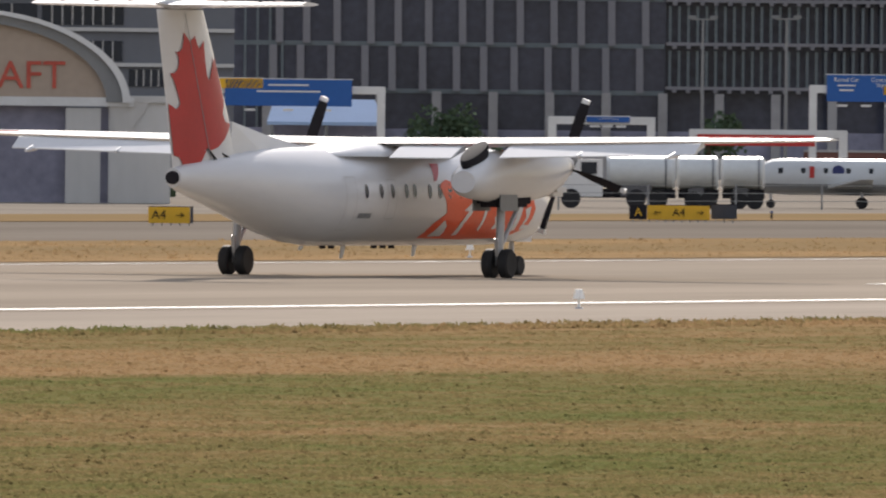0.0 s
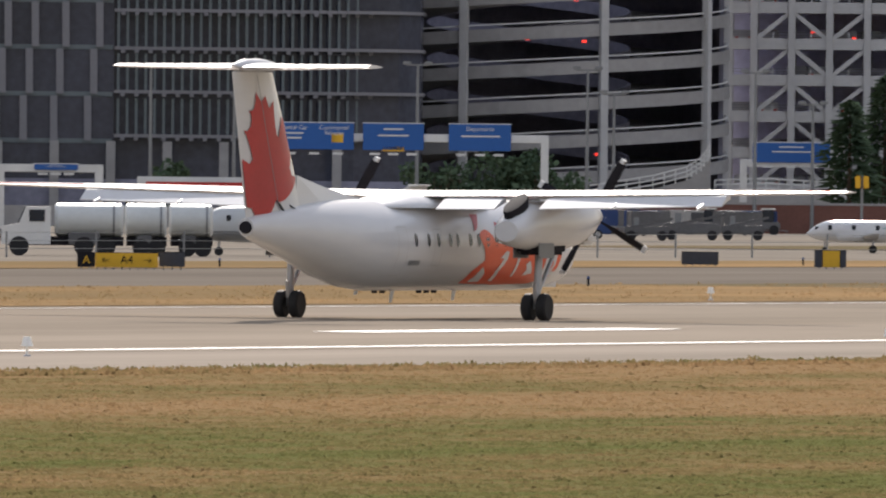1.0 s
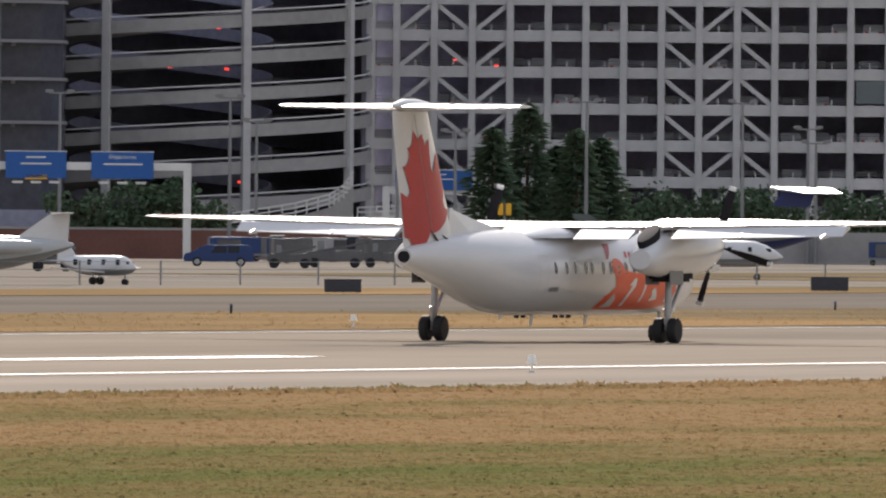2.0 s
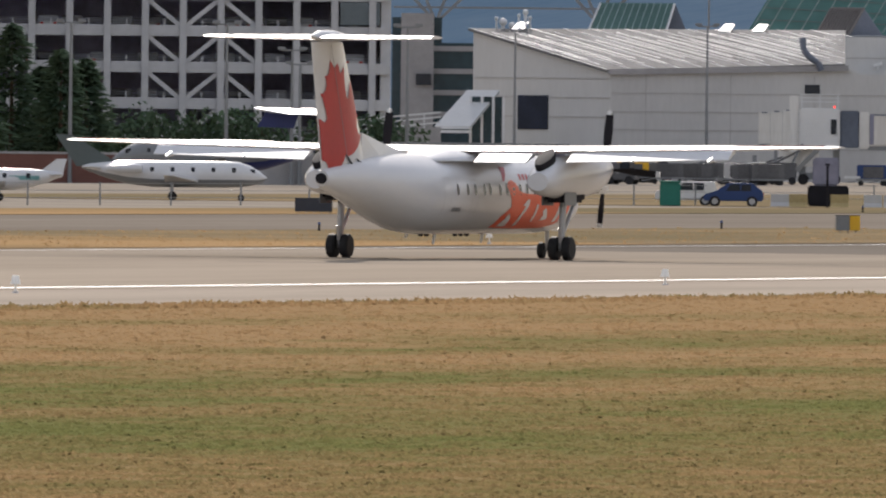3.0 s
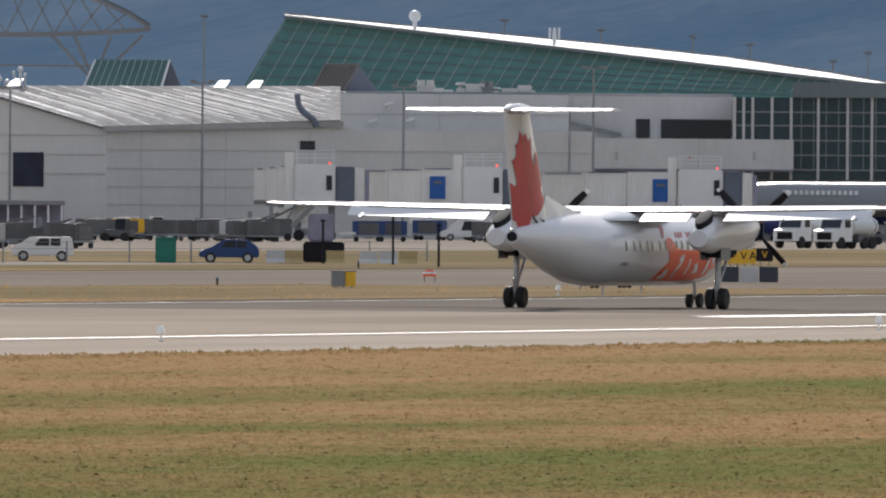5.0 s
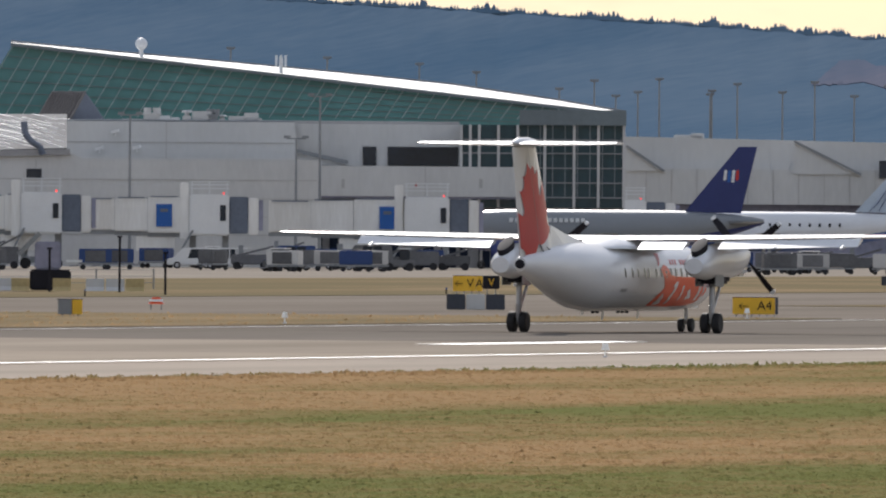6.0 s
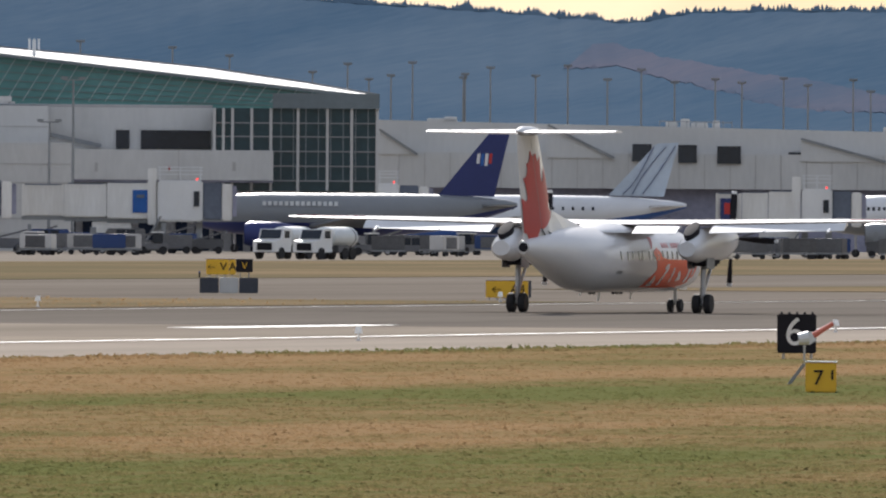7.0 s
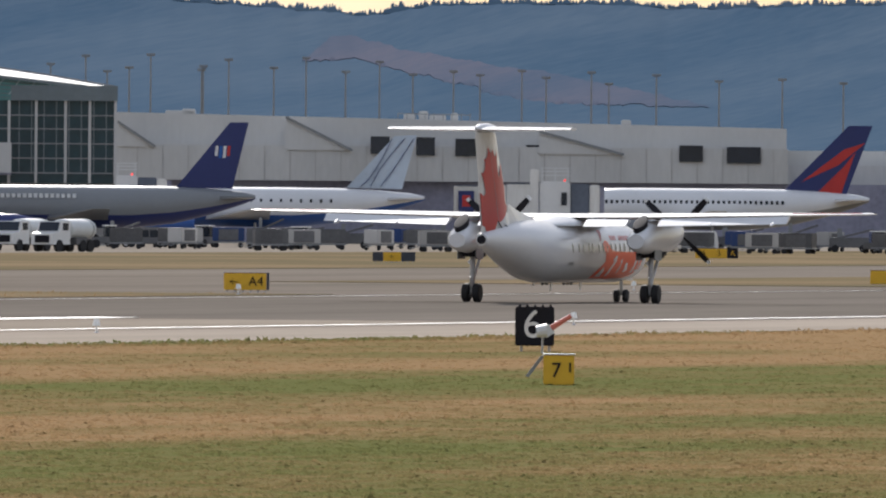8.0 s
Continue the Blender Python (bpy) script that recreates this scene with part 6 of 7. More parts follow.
    part("intake_cover", box(nb(), -9.0, -8.75, -0.96, -0.8, 1.6, 2.2), M_RED, ob)
    ob2, tail = plane("business_jet", facing(842, R - 30), 13.6, 1.75, 1.75, white, M_GREYPAINT, [(-3.4, 2.3), (-1.3, 3.2), (0.1, 3.25), (-0.4, 2.3)], white, "white business jet parked on the apron", "airplane", engines="rear", tee=True, windows=7, span=6)
    # light twins
    R = 1116
    teal = mat("teal stripe paint", (0.16, 0.33, 0.33), 0.4)
    ob, tail = plane("light_airplane", facing(2633, R), 7.6, 1.25, 1.28, white, white, [(-1.7, 1.5), (-0.4, 2.5), (0.2, 2.5), (-0.1, 1.4)], white, "small white twin propeller airplane behind the fence", "airplane", engines="none", windows=4, span=5.2, wing_z=0.85)
    part("teal_stripe", box(nb(), -3.2, -1.4, -0.60, -0.45, 1.25, 1.5), teal, ob)
    for s in (-1.6, 1.6):
        part("engine_cowl", box(nb(), -5.9, -4.1, s - 0.35, s + 0.35, 0.75, 1.2, 0.15), white, ob, "", True)
    ob, tail = plane("light_airplane", facing(1712, 1008, 0, 152), 4.6, 1.05, 1.02, white, M_GREYPAINT, [(-1.2, 1.2), (-0.6, 2.1), (0.0, 2.1), (0.1, 1.1)], white, "small white and teal propeller airplane", "airplane", engines="none", windows=4, span=5, wing_z=0.65)


parked_aircraft()


# ---- jet bridges ----
def jet_bridge(u0, u1, R, w0, w1, cab, panel, label):
    um = (u0 + u1) / 2
    m, X, Z = facing(um, R), lambda u: (u - um) * R / LENS, lambda w: rise(w, R)
    ob = thing("jet_bridge", m, label, "jet bridge")
    n = 3
    for i in range(n):
        a, b = u0 + (u1 - u0) * i / n, u0 + (u1 - u0) * (i + 1) / n
        d = 0.12 * i
        part("tunnel", box(nb(), X(a), X(b) - 0.05, -1.5 - d, 1.5 + d, Z(w1) - d, Z(w0) + d, 0.08), M_TUNNEL, ob, "pale corrugated tunnel section")
        for x in (X(a) + 0.12, X(b) - 0.15):
            part("rib", box(nb(), x - 0.1, x + 0.1, -1.6 - d, -1.48 - d, Z(w1) - 0.05, Z(w0) + 0.05), M_TUNNEL, ob)
        part("roof_gutter", box(nb(), X(a) + 0.3, X(b) - 0.3, -1.62 - d, -1.52 - d, Z(w0) + d - 0.02, Z(w0) + d + 0.09), M_CURTAIN, ob)
        part("floor_beam", box(nb(), X(a), X(b), -1.3, 1.3, Z(w1) - d - 0.4, Z(w1) - d - 0.02), M_POLE, ob)
    c0, c1 = cab
    part("cab", box(nb(), X(c0), X(c1), -2.3, 2.0, Z(w1) - 0.5, Z(w0) + 0.5, 0.15), M_CARWHITE, ob, "white docking cab")
    part("cab_door", box(nb(), X(c1), X(c1 + 34), -1.8, 1.6, Z(w1) - 0.3, Z(w0) + 0.3, 0.1), M_CURTAIN, ob, "blue-grey folding canopy")
    part("end_hood", box(nb(), X(c1 + 34), X(c1 + 52), -1.9, 1.7, Z(w1) - 0.4, Z(w0) + 0.2, 0.12), M_TUNNEL, ob, "pale end hood")
    part("cooling_unit", box(nb(), X(u0 + (u1 - u0) * 0.55), X(u0 + (u1 - u0) * 0.55) + 3.6, -1.2, 1.2, Z(w1) - 2.0, Z(w1) - 0.5, 0.1), M_TUNNEL, ob, "pale cooling unit hung under the tunnel")
    part("pillar", box(nb(), X(c0) - 0.9, X(c0) - 0.1, -2.0, 1.0, Z(w1) - 0.8, Z(w0) + 1.6, 0.08), M_TUNNEL, ob, "pale upright pillar")
    part("cab_window", box(nb(), X(c1 - 16), X(c1 - 6), -2.4, -2.2, Z(w1) + 0.9, Z(w0) - 0.5), M_DARKGLASS, ob)
    part("bellows", box(nb(), X(c1 + 52), X(c1 + 60), -1.7, 1.7, Z(w1), Z(w0), 0.05), M_INSIDE, ob)
    for u in (c0 + 4, (c0 + c1) / 2, c1 - 4):
        part("rail_post", box(nb(), X(u) - 0.06, X(u) + 0.06, -2.2, -2.1, Z(w0) + 0.4, Z(w0) + 1.7), M_GALV, ob)
    for h in (1.0, 1.35, 1.65):
        part("rail", box(nb(), X(c0), X(c1), -2.2, -2.1, Z(w0) + h, Z(w0) + h + 0.1), M_GALV, ob)
    if panel:
        part("blue_panel", box(nb(), X(panel), X(panel + 28), -1.9, -1.78, Z(w0 + 48), Z(w0 + 8)), M_NAVY if panel > 5000 else M_BLUE, ob, "dark blue advertising panel")
        part("panel_mark", box(nb(), X(panel + 7), X(panel + 21), -1.94, -1.9, Z(w0 + 36 if panel > 5000 else w0 + 22), Z(w0 + 16)), M_RED if panel > 5000 else M_CURTAIN, ob, "plain mark on the panel")
    for u in (c0 + 6, c1 - 6):
        part("lift_column", box(nb(), X(u) - 0.3, X(u) + 0.3, -0.5, 0.5, 0.5, Z(w1) - 0.4), M_POLE, ob)
    part("axle_beam", box(nb(), X(c0), X(c1), -0.8, 0.8, 0.5, 1.1, 0.08), M_POLE, ob)
    for u in (c0 + 8, c1 - 8):
        part("bogie_wheel", tube(nb(), (X(u), -0.9, 0.5), (X(u), 0.9, 0.5), 0.5, n=14), M_DARK, ob)
    part("stair", bar(nb(), (X(c0 - 30), -2.0, 0.2), (X(c0 + 6), -2.0, Z(w1)), 0.8, 0.2), M_POLE, ob)
    part("beacon", tube(nb(), (X(c1 - 10), -1.5, Z(w0) + 0.5), (X(c1 - 10), -1.5, Z(w0) + 0.7), 0.07, n=8), M_TAIL_LAMP, ob)


jet_bridge(4042, 4216, 1780, -40, 14, (4232, 4302), 4173, "pale jet bridge reaching from the terminal")
jet_bridge(4372, 4598, 1755, -38, 16, (4612, 4692), 4568, "pale jet bridge docked at a grey airliner")
jet_bridge(3862, 3926, 1700, -42, 12, (3934, 4006), 0, "pale jet bridge with a grey docking cab")
jet_bridge(5600, 5740, 1735, -30, 20, (5752, 5806), 5608, "pale jet bridge docked at a white airliner")
jet_bridge(4880, 4960, 1900, -36, 10, (4970, 5040), 0, "pale jet bridge with roof rails")


# ---- vehicles ----
def fuel_truck(m, length, label, group=""):
    ob = thing("tank_truck", m, label, "truck", group)
    cab_l = 2.0
    part("cab", slab(nb(), [(0, -1.1, 0.6), (0, -1.1, 1.5), (0.9, -1.1, 1.65), (1.25, -1.1, 2.5), (cab_l + 0.5, -1.1, 2.5), (cab_l + 0.5, -1.1, 0.6)], (0, 2.2, 0)), M_CARWHITE, ob, "white truck cab")
    part("windscreen", slab(nb(), [(0.9, -0.95, 1.72), (1.2, -0.95, 2.42), (1.2, 0.95, 2.42), (0.9, 0.95, 1.72)], (-0.04, 0, 0.02)), M_DARKGLASS, ob)
    part("side_window", box(nb(), 1.4, 2.2, -1.13, 1.13, 1.75, 2.35), M_DARKGLASS, ob)
    bm = loft(nb(), [[(x, q * 1.15 * math.cos(a), 1.85 + q * 0.85 * math.sin(a)) for a in [2 * math.pi * i / 24 for i in range(24)]] for x, q in ((cab_l + 0.7, 0.85), (cab_l + 0.85, 1), (length - 0.15, 1), (length, 0.85))])
    part("tank", bm, M_TANK, ob, "dull metal tank", True)
    for x in (length - 0.5,):
        part("tank_band", loft(nb(), [[(x + dx, 1.19 * math.cos(a), 1.85 + 0.89 * math.sin(a)) for a in [2 * math.pi * i / 24 for i in range(24)]] for dx in (-0.05, 0.05)]), M_POLE, ob)
    part("chassis", box(nb(), 0.3, length, -0.5, 0.5, 0.55, 1.0), M_BLACK, ob)
    part("grille", box(nb(), -0.05, 0.02, -0.7, 0.7, 0.75, 1.35), M_BLACK, ob)
    part("pump_locker", box(nb(), cab_l + 1.4, cab_l + 3.0, -1.1, 1.1, 0.6, 1.2, 0.05), M_EQUIP, ob)
    for x in (0.9, length - 2.0, length - 0.9):
        for y in (-1.0, 1.0):
            part("wheel", tube(nb(), (x, y - 0.15, 0.5), (x, y + 0.15, 0.5), 0.5, n=16), M_DARK, ob)
    return ob


TANKERS = [fuel_truck(facing(978, 969), 6.2, "tank truck with dull metal tank standing on the apron", "tank trucks in a row")]


def tank_trailer(m, length):
    ob = thing("tank_trailer", m, "dull metal tank trailer parked behind a truck", "trailer", "tank trucks in a row")
    bm = loft(nb(), [[(x, q * 1.15 * math.cos(a), 1.85 + q * 0.85 * math.sin(a)) for a in [2 * math.pi * i / 24 for i in range(24)]] for x, q in ((0, 0.8), (0.12, 1), (length - 0.12, 1), (length, 0.8))])
    part("tank", bm, M_TANK, ob, "dull metal tank", True)
    part("end_ring", loft(nb(), [[(length - 0.3 + dx, 1.18 * math.cos(a), 1.85 + 0.88 * math.sin(a)) for a in [2 * math.pi * i / 24 for i in range(24)]] for dx in (-0.05, 0.05)]), M_POLE, ob)
    part("valve_box", box(nb(), 0.6, 1.4, -1.1, -0.6, 0.55, 1.1, 0.05), M_EQUIP, ob)
    part("chassis", box(nb(), 0.1, length, -0.5, 0.5, 0.55, 1.0), M_BLACK, ob)
    for x in (length - 1.3, length - 0.5):
        for y in (-1.0, 1.0):
            part("wheel", tube(nb(), (x, y - 0.15, 0.45), (x, y + 0.15, 0.45), 0.45, n=16), M_DARK, ob)
    return ob


tank_trailer(facing(1196, 972), 2.15)
tank_trailer(facing(1274, 975), 2.25)
for u, R, turn in ((4802, 1570, 60), (4872, 1562, 56)):
    fuel_truck(facing(u, R, 0, turn), 6.4, "white fuel truck parked near an airliner", "fuel trucks by the airliner")

BLUE_CAR = car("blue_car", facing(3819, 1147), 3.6, 1.45, M_CARBLUE, "dark blue hatchback parked behind the fence")
VAN = car("white_van", facing(3735, 1155), 3.75, 1.5, M_CARWHITE, "white minivan driving along the fence", "van")
for u, R, mt, lab, hgt in ((4240, 1740, M_CARWHITE, "white service vehicle by the terminal", 1.9), (4292, 1745, M_CARWHITE, "white service van by the terminal", 1.9), (4450, 1735, M_CARBLUE, "dark blue service van by the jet bridge", 1.9), (5050, 1720, M_EQUIP, "grey service vehicle on the apron", 1.7),
                           (6020, 1690, M_CARWHITE, "white service van on the apron", 1.9), (5740, 1700, M_CARWHITE, "white pickup truck on the apron", 1.7), (4545, 1712, M_EQUIP, "grey service truck by the jet bridge", 2.3), (4410, 1716, M_CARBLUE, "dark blue service truck by the jet bridge", 2.2), (1995, 1330, M_CARBLUE, "dark car on the service road", 1.5)):
    car("service_vehicle", facing(u, R, 0, 0), 4.9, hgt, mt, lab, "van")


def tug(m, label):
    ob = thing("baggage_tractor", m, label, "baggage tractor", "apron equipment")
    part("body", box(nb(), -1.4, 1.4, -0.75, 0.75, 0.4, 1.0, 0.1), M_EQUIP, ob, "", True)
    part("cab", box(nb(), 0.0, 0.9, -0.7, 0.7, 1.0, 1.95, 0.08), M_DARKGLASS, ob)
    part("roof", box(nb(), -0.1, 1.0, -0.75, 0.75, 1.95, 2.05), M_CARWHITE, ob)
    for x in (-0.9, 0.9):
        for y in (-0.7, 0.7):
            part("wheel", tube(nb(), (x, y - 0.12, 0.38), (x, y + 0.12, 0.38), 0.38, n=12), M_DARK, ob)
    return ob


def cart(m, mt, label):
    ob = thing("baggage_cart", m, label, "baggage cart", "apron equipment")
    part("deck", box(nb(), -1.5, 1.5, -0.75, 0.75, 0.45, 0.6), M_POLE, ob)
    part("cover", box(nb(), -1.45, 1.45, -0.72, 0.72, 0.62, 1.85, 0.06), mt, ob, "covered load box")
    part("curtain", box(nb(), -0.9, 0.9, -0.76, -0.71, 0.7, 1.7), M_EQUIP, ob)
    for x in (-1.1, 1.1):
        for y in (-0.65, 0.65):
            part("wheel", tube(nb(), (x, y - 0.08, 0.24), (x, y + 0.08, 0.24), 0.24, n=10), M_DARK, ob)
    part("drawbar", bar(nb(), (-1.5, 0, 0.4), (-2.3, 0, 0.3), 0.08, 0.08), M_POLE, ob)
    return ob


T0 = tug(facing(3220, 1480), "small drab baggage tractor with pale roof on the apron")
C0 = cart(facing(3330, 1480), M_CARBLUE, "blue covered baggage cart")
C1 = cart(facing(3380, 1490), M_EQUIP, "drab covered equipment cart")
C2 = cart(facing(3270, 1500), M_CARPAINT, "grey covered equipment cart")
C3 = cart(facing(3640, 1700), M_YELLOW, "yellow covered equipment cart")
rng = random.Random(21)
for i in range(120):
    u = rng.choice((rng.uniform(3170, 3560), rng.uniform(3570, 3900), rng.uniform(4020, 4700), rng.uniform(4980, 5760), rng.uniform(5780, 6420), rng.uniform(2000, 2420)))
    R = rng.uniform(1640, 1760) if u > 3565 else rng.uniform(1400, 1490)
    copy_thing(rng.choice((T0, C0, C1, C1, C1, C2, C1)), facing(u, R, 0, rng.choice((0, 0, 10, -20, 180, 60))))


def clutter(u, R, wide, high, label):
    """A dark ground-power or belt-loader unit with frame and wheels."""
    ob = thing("ground_unit", facing(u, R), label, "ground equipment", "apron equipment")
    part("housing", box(nb(), -wide / 2, wide / 2, -0.8, 0.8, 0.45, high * 0.62, 0.08), M_EQUIP, ob)
    part("mast", box(nb(), -wide * 0.3, -wide * 0.18, -0.2, 0.2, high * 0.6, high), M_POLE, ob)
    part("conveyor", bar(nb(), (-wide * 0.5, -0.3, high * 0.5), (wide * 0.6, -0.3, high * 0.95), 0.6, 0.18), M_EQUIP, ob)
    for x in (-wide * 0.35, wide * 0.35):
        part("wheel", tube(nb(), (x, -0.9, 0.35), (x, 0.9, 0.35), 0.35, n=12), M_DARK, ob)
    return ob


for u, R, w, h in ((3870, 1690, 3.0, 2.6), (3905, 1688, 2.5, 3.2), (3780, 1700, 3.4, 2.0), (3650, 1705, 3.0, 1.8), (4340, 1720, 3.5, 2.2), (4400, 1725, 3.0, 2.6), (4520, 1722, 4.5, 2.4), (4575, 1730, 3.0, 2.0), (4640, 1728, 3.5, 2.8), (4700, 1732, 3, 2.2), (5010, 1730, 3, 2.4), (5270, 1735, 2.5, 2.8), (5330, 1738, 3.5, 2.0), (5420, 1735, 3.2, 2.3),
                   (5600, 1735, 4, 2.3), (5650, 1735, 3, 2.7), (5900, 1735, 3.4, 2.4), (6100, 1735, 4.2, 2.2), (6210, 1735, 3.0, 2.6), (6300, 1735, 3.6, 2.2), (1700, 1200, 2.5, 1.6), (2120, 1300, 3.0, 1.6), (2200, 1320, 4.0, 1.9), (2290, 1330, 3.0, 1.7), (3420, 1500, 4, 2.4), (3500, 1500, 3, 2.2)):
    clutter(u, R, w, h, "dark apron ground support unit")


# ---- stands, barriers and fences beyond the taxiway ----
def arrow(parent, x, z, size, way, material, y):
    bm = nb()
    bar(bm, (x - size / 2, y, z), (x + size / 2, y, z), 0.075, 0.02)
    for s in (-1, 1):
        bar(bm, (x + way * size / 2, y, z), (x + way * size * 0.12, y, z + s * size * 0.32), 0.075, 0.02)
    part("arrow", bm, material, parent, "arrow symbol")


def field_sign(u0, u1, w0, w1, R, pieces, label, turn=0.0):
    """A lit airfield guidance sign: pieces of (share of width, board, ink, text, arrow way)."""
    um, k = (u0 + u1) / 2, R / LENS
    ob = thing("airfield_sign", facing(um, R, 0, turn), label, "sign", "airfield guidance signs")
    z1, z0 = rise(w0, R), max(0.12, rise(w1, R) + 0.1)
    wide = (u1 - u0) * k
    x = -wide / 2
    total = sum(p[0] for p in pieces)
    for share, board, ink, text, ways in pieces:
        w = wide * share / total
        b = part("board", box(nb(), x, x + w - 0.015, -0.12, 0.12, z0, z1, 0.02), board, ob)
        part("board_rim", box(nb(), x - 0.01, x + w, -0.09, 0.15, z1, z1 + 0.03), M_BLACK, ob)
        inner = [t for t in text.split(" ") if t]
        slots = [None if t in "<>" else t for t in inner]
        for i, t in enumerate(inner):
            cx = x + w * (i + 0.5) / len(inner)
            if t in "<>":
                arrow(b, cx, (z0 + z1) / 2, (z1 - z0) * 0.5, -1 if t == "<" else 1, ink, -0.135)
            else:
                lettering(t, (z1 - z0) * 0.78, pose(cx, -0.13, (z0 + z1) / 2, 90), ink, b)
        x += w
    for i in range(max(2, int(wide / 0.35))):
        xx = -wide / 2 + wide * (i + 0.5) / max(2, int(wide / 0.35))
        part("leg", tube(nb(), (xx, 0, 0), (xx, 0, z0), 0.03, n=6), M_POLE, ob)
    return ob


DK = mat("dark sign backing", (0.05, 0.055, 0.07), 0.6, vary=0.2, scale=1)
field_sign(262, 342, 153, 186, 765, [(1, M_YELLOW, M_BLACK, "A4 >", 0), (0.08, DK, DK, "", 0)], "yellow airfield sign reading A4 with an arrow")
field_sign(1113, 1256, 141, 170, 835, [(0.3, M_BLACK, M_YELLOW, "A", 0), (1.05, M_YELLOW, M_BLACK, "< A4 >", 0)], "black and yellow airfield sign reading A and A4")
field_sign(1258, 1304, 139, 168, 836, [(1, DK, DK, "", 0)], "dark back of an airfield sign")
field_sign(690, 752, 149, 181, 785, [(0.35, M_BLACK, M_YELLOW, "", 0), (0.3, M_YELLOW, M_BLACK, "", 0), (0.35, M_BLACK, M_YELLOW, "", 0)], "black airfield sign with a yellow mark")
field_sign(775, 854, 150, 182, 785, [(1, M_YELLOW, M_BLACK, "< F B O", 0), (0.05, DK, DK, "", 0)], "yellow airfield sign reading FBO with an arrow")
field_sign(2182, 2248, 129, 155, 920, [(1, DK, DK, "", 0)], "dark back of an airfield sign")
field_sign(3043, 3110, 118, 145, 985, [(1, DK, DK, "", 0)], "dark back of an airfield sign")
field_sign(2417, 2474, 124, 157, 906, [(0.35, DK, DK, "", 0), (0.8, M_YELLOW, M_BLACK, "", 0), (0.3, DK, DK, "", 0)], "dark and yellow airfield sign seen at an angle", 15)
field_sign(4000, 4044, 138, 168, 842, [(0.55, M_POLE, DK, "", 0), (0.45, M_YELLOW, M_BLACK, "", 0)], "grey and yellow airfield sign", 20)
field_sign(4699, 4752, 92, 122, 944, [(1, M_YELLOW, M_BLACK, "< V", 0), (0.3, M_YELLOW, M_BLACK, "A", 0)], "yellow airfield sign raised on grey blocks")
field_sign(4752, 4782, 92, 118, 950, [(1, M_BLACK, M_YELLOW, "V", 0)], "black airfield sign with a yellow letter")
field_sign(5194, 5275, 127, 160, 884, [(1, M_YELLOW, M_BLACK, "< A4", 0), (0.07, DK, DK, "", 0)], "yellow airfield sign reading A4 with an arrow")
field_sign(5457, 5533, 88, 106, 1325, [(0.3, DK, DK, "", 0), (0.5, M_YELLOW, M_BLACK, "<", 0), (0.4, DK, DK, "", 0)], "small yellow and black airfield sign far off")
field_sign(6028, 6104, 77, 97, 1478, [(1, M_YELLOW, M_BLACK, "A 5", 0), (0.35, M_BLACK, M_YELLOW, "A", 0)], "yellow airfield sign reading A 5")
field_sign(6338, 6420, 114, 142, 1010, [(1, M_YELLOW, M_BLACK, "<", 0)], "yellow airfield sign with an arrow")
blocks = thing("sign_plinth", facing(4740, 940), "grey and dark concrete blocks under a sign", "concrete block")
for i, mt in enumerate((DK, M_PANELWARM, DK)):
    x = -1.45 + 0.97 * i
    part("block", box(nb(), x, x + 0.93, -0.3, 0.3, 0, 0.78, 0.04), mt, blocks)

# sign with a 6 and a yellow box with a 7 in the near grass
R = 547
six = thing("distance_sign", facing(5746, R), "black runway distance sign with a white 6", "sign")
part("board", box(nb(), -0.58, 0.54, -0.14, 0.14, 0.16, 1.28, 0.03), M_BLACK, six)
for i in range(5):
    part("lamp_nub", tube(nb(), (-0.45 + 0.22 * i, 0, 1.28), (-0.45 + 0.22 * i, 0, 1.34), 0.035, n=8), M_BLACK, six)
lettering("6", 1.15, pose(-0.08, -0.155, 0.74, 90), M_PAINT, six)
for x in (-0.4, 0.4):
    part("leg", tube(nb(), (x, 0, 0), (x, 0, 0.2), 0.04, n=8), M_STEEL, six)
wind = thing("lamp_marker", facing(5768, 538), "white and red tilted marker lamp on a post", "marker lamp")
bm = bar(nb(), (-0.1, 0, 0.58), (0.1, 0, 0.72), 0.25, 0.3)
tube(bm, (-0.32, 0, 0.62), (-0.02, 0, 0.66), 0.16, 0.2, 12)
part("lamp_housing", bm, M_GALV, wind, "white lamp housing")
part("red_tube", tube(nb(), (0.08, 0, 0.72), (0.66, 0, 1.08), 0.09, 0.06, 10), mat("faded red tube", (0.55, 0.16, 0.12), 0.5), wind, "faded red tilted tube")
part("post", tube(nb(), (-0.15, 0, 0), (-0.15, 0, 0.6), 0.03, n=8), M_STEEL, wind)
seven = thing("marker_box", facing(5788, 446), "yellow marker box with a black 7", "sign")
part("box", box(nb(), -0.36, 0.36, -0.3, 0.3, 0.0, 0.70, 0.03), M_YELLOW, seven)
part("lid", box(nb(), -0.38, 0.38, -0.32, 0.32, 0.70, 0.73), M_GALV, seven)
part("dark_flap", slab(nb(), [(-0.78, -0.2, 0.2), (-0.70, -0.2, 0.18), (-0.34, -0.2, 0.66), (-0.42, -0.2, 0.68)], (0, 0.4, 0)), M_POLE, seven, "grey slanted side flap")
lettering("7", 0.5, pose(-0.06, -0.32, 0.33, 90), M_BLACK, seven)
part("small_mark", box(nb(), 0.24, 0.29, -0.31, -0.3, 0.3, 0.52), M_BLACK, seven)


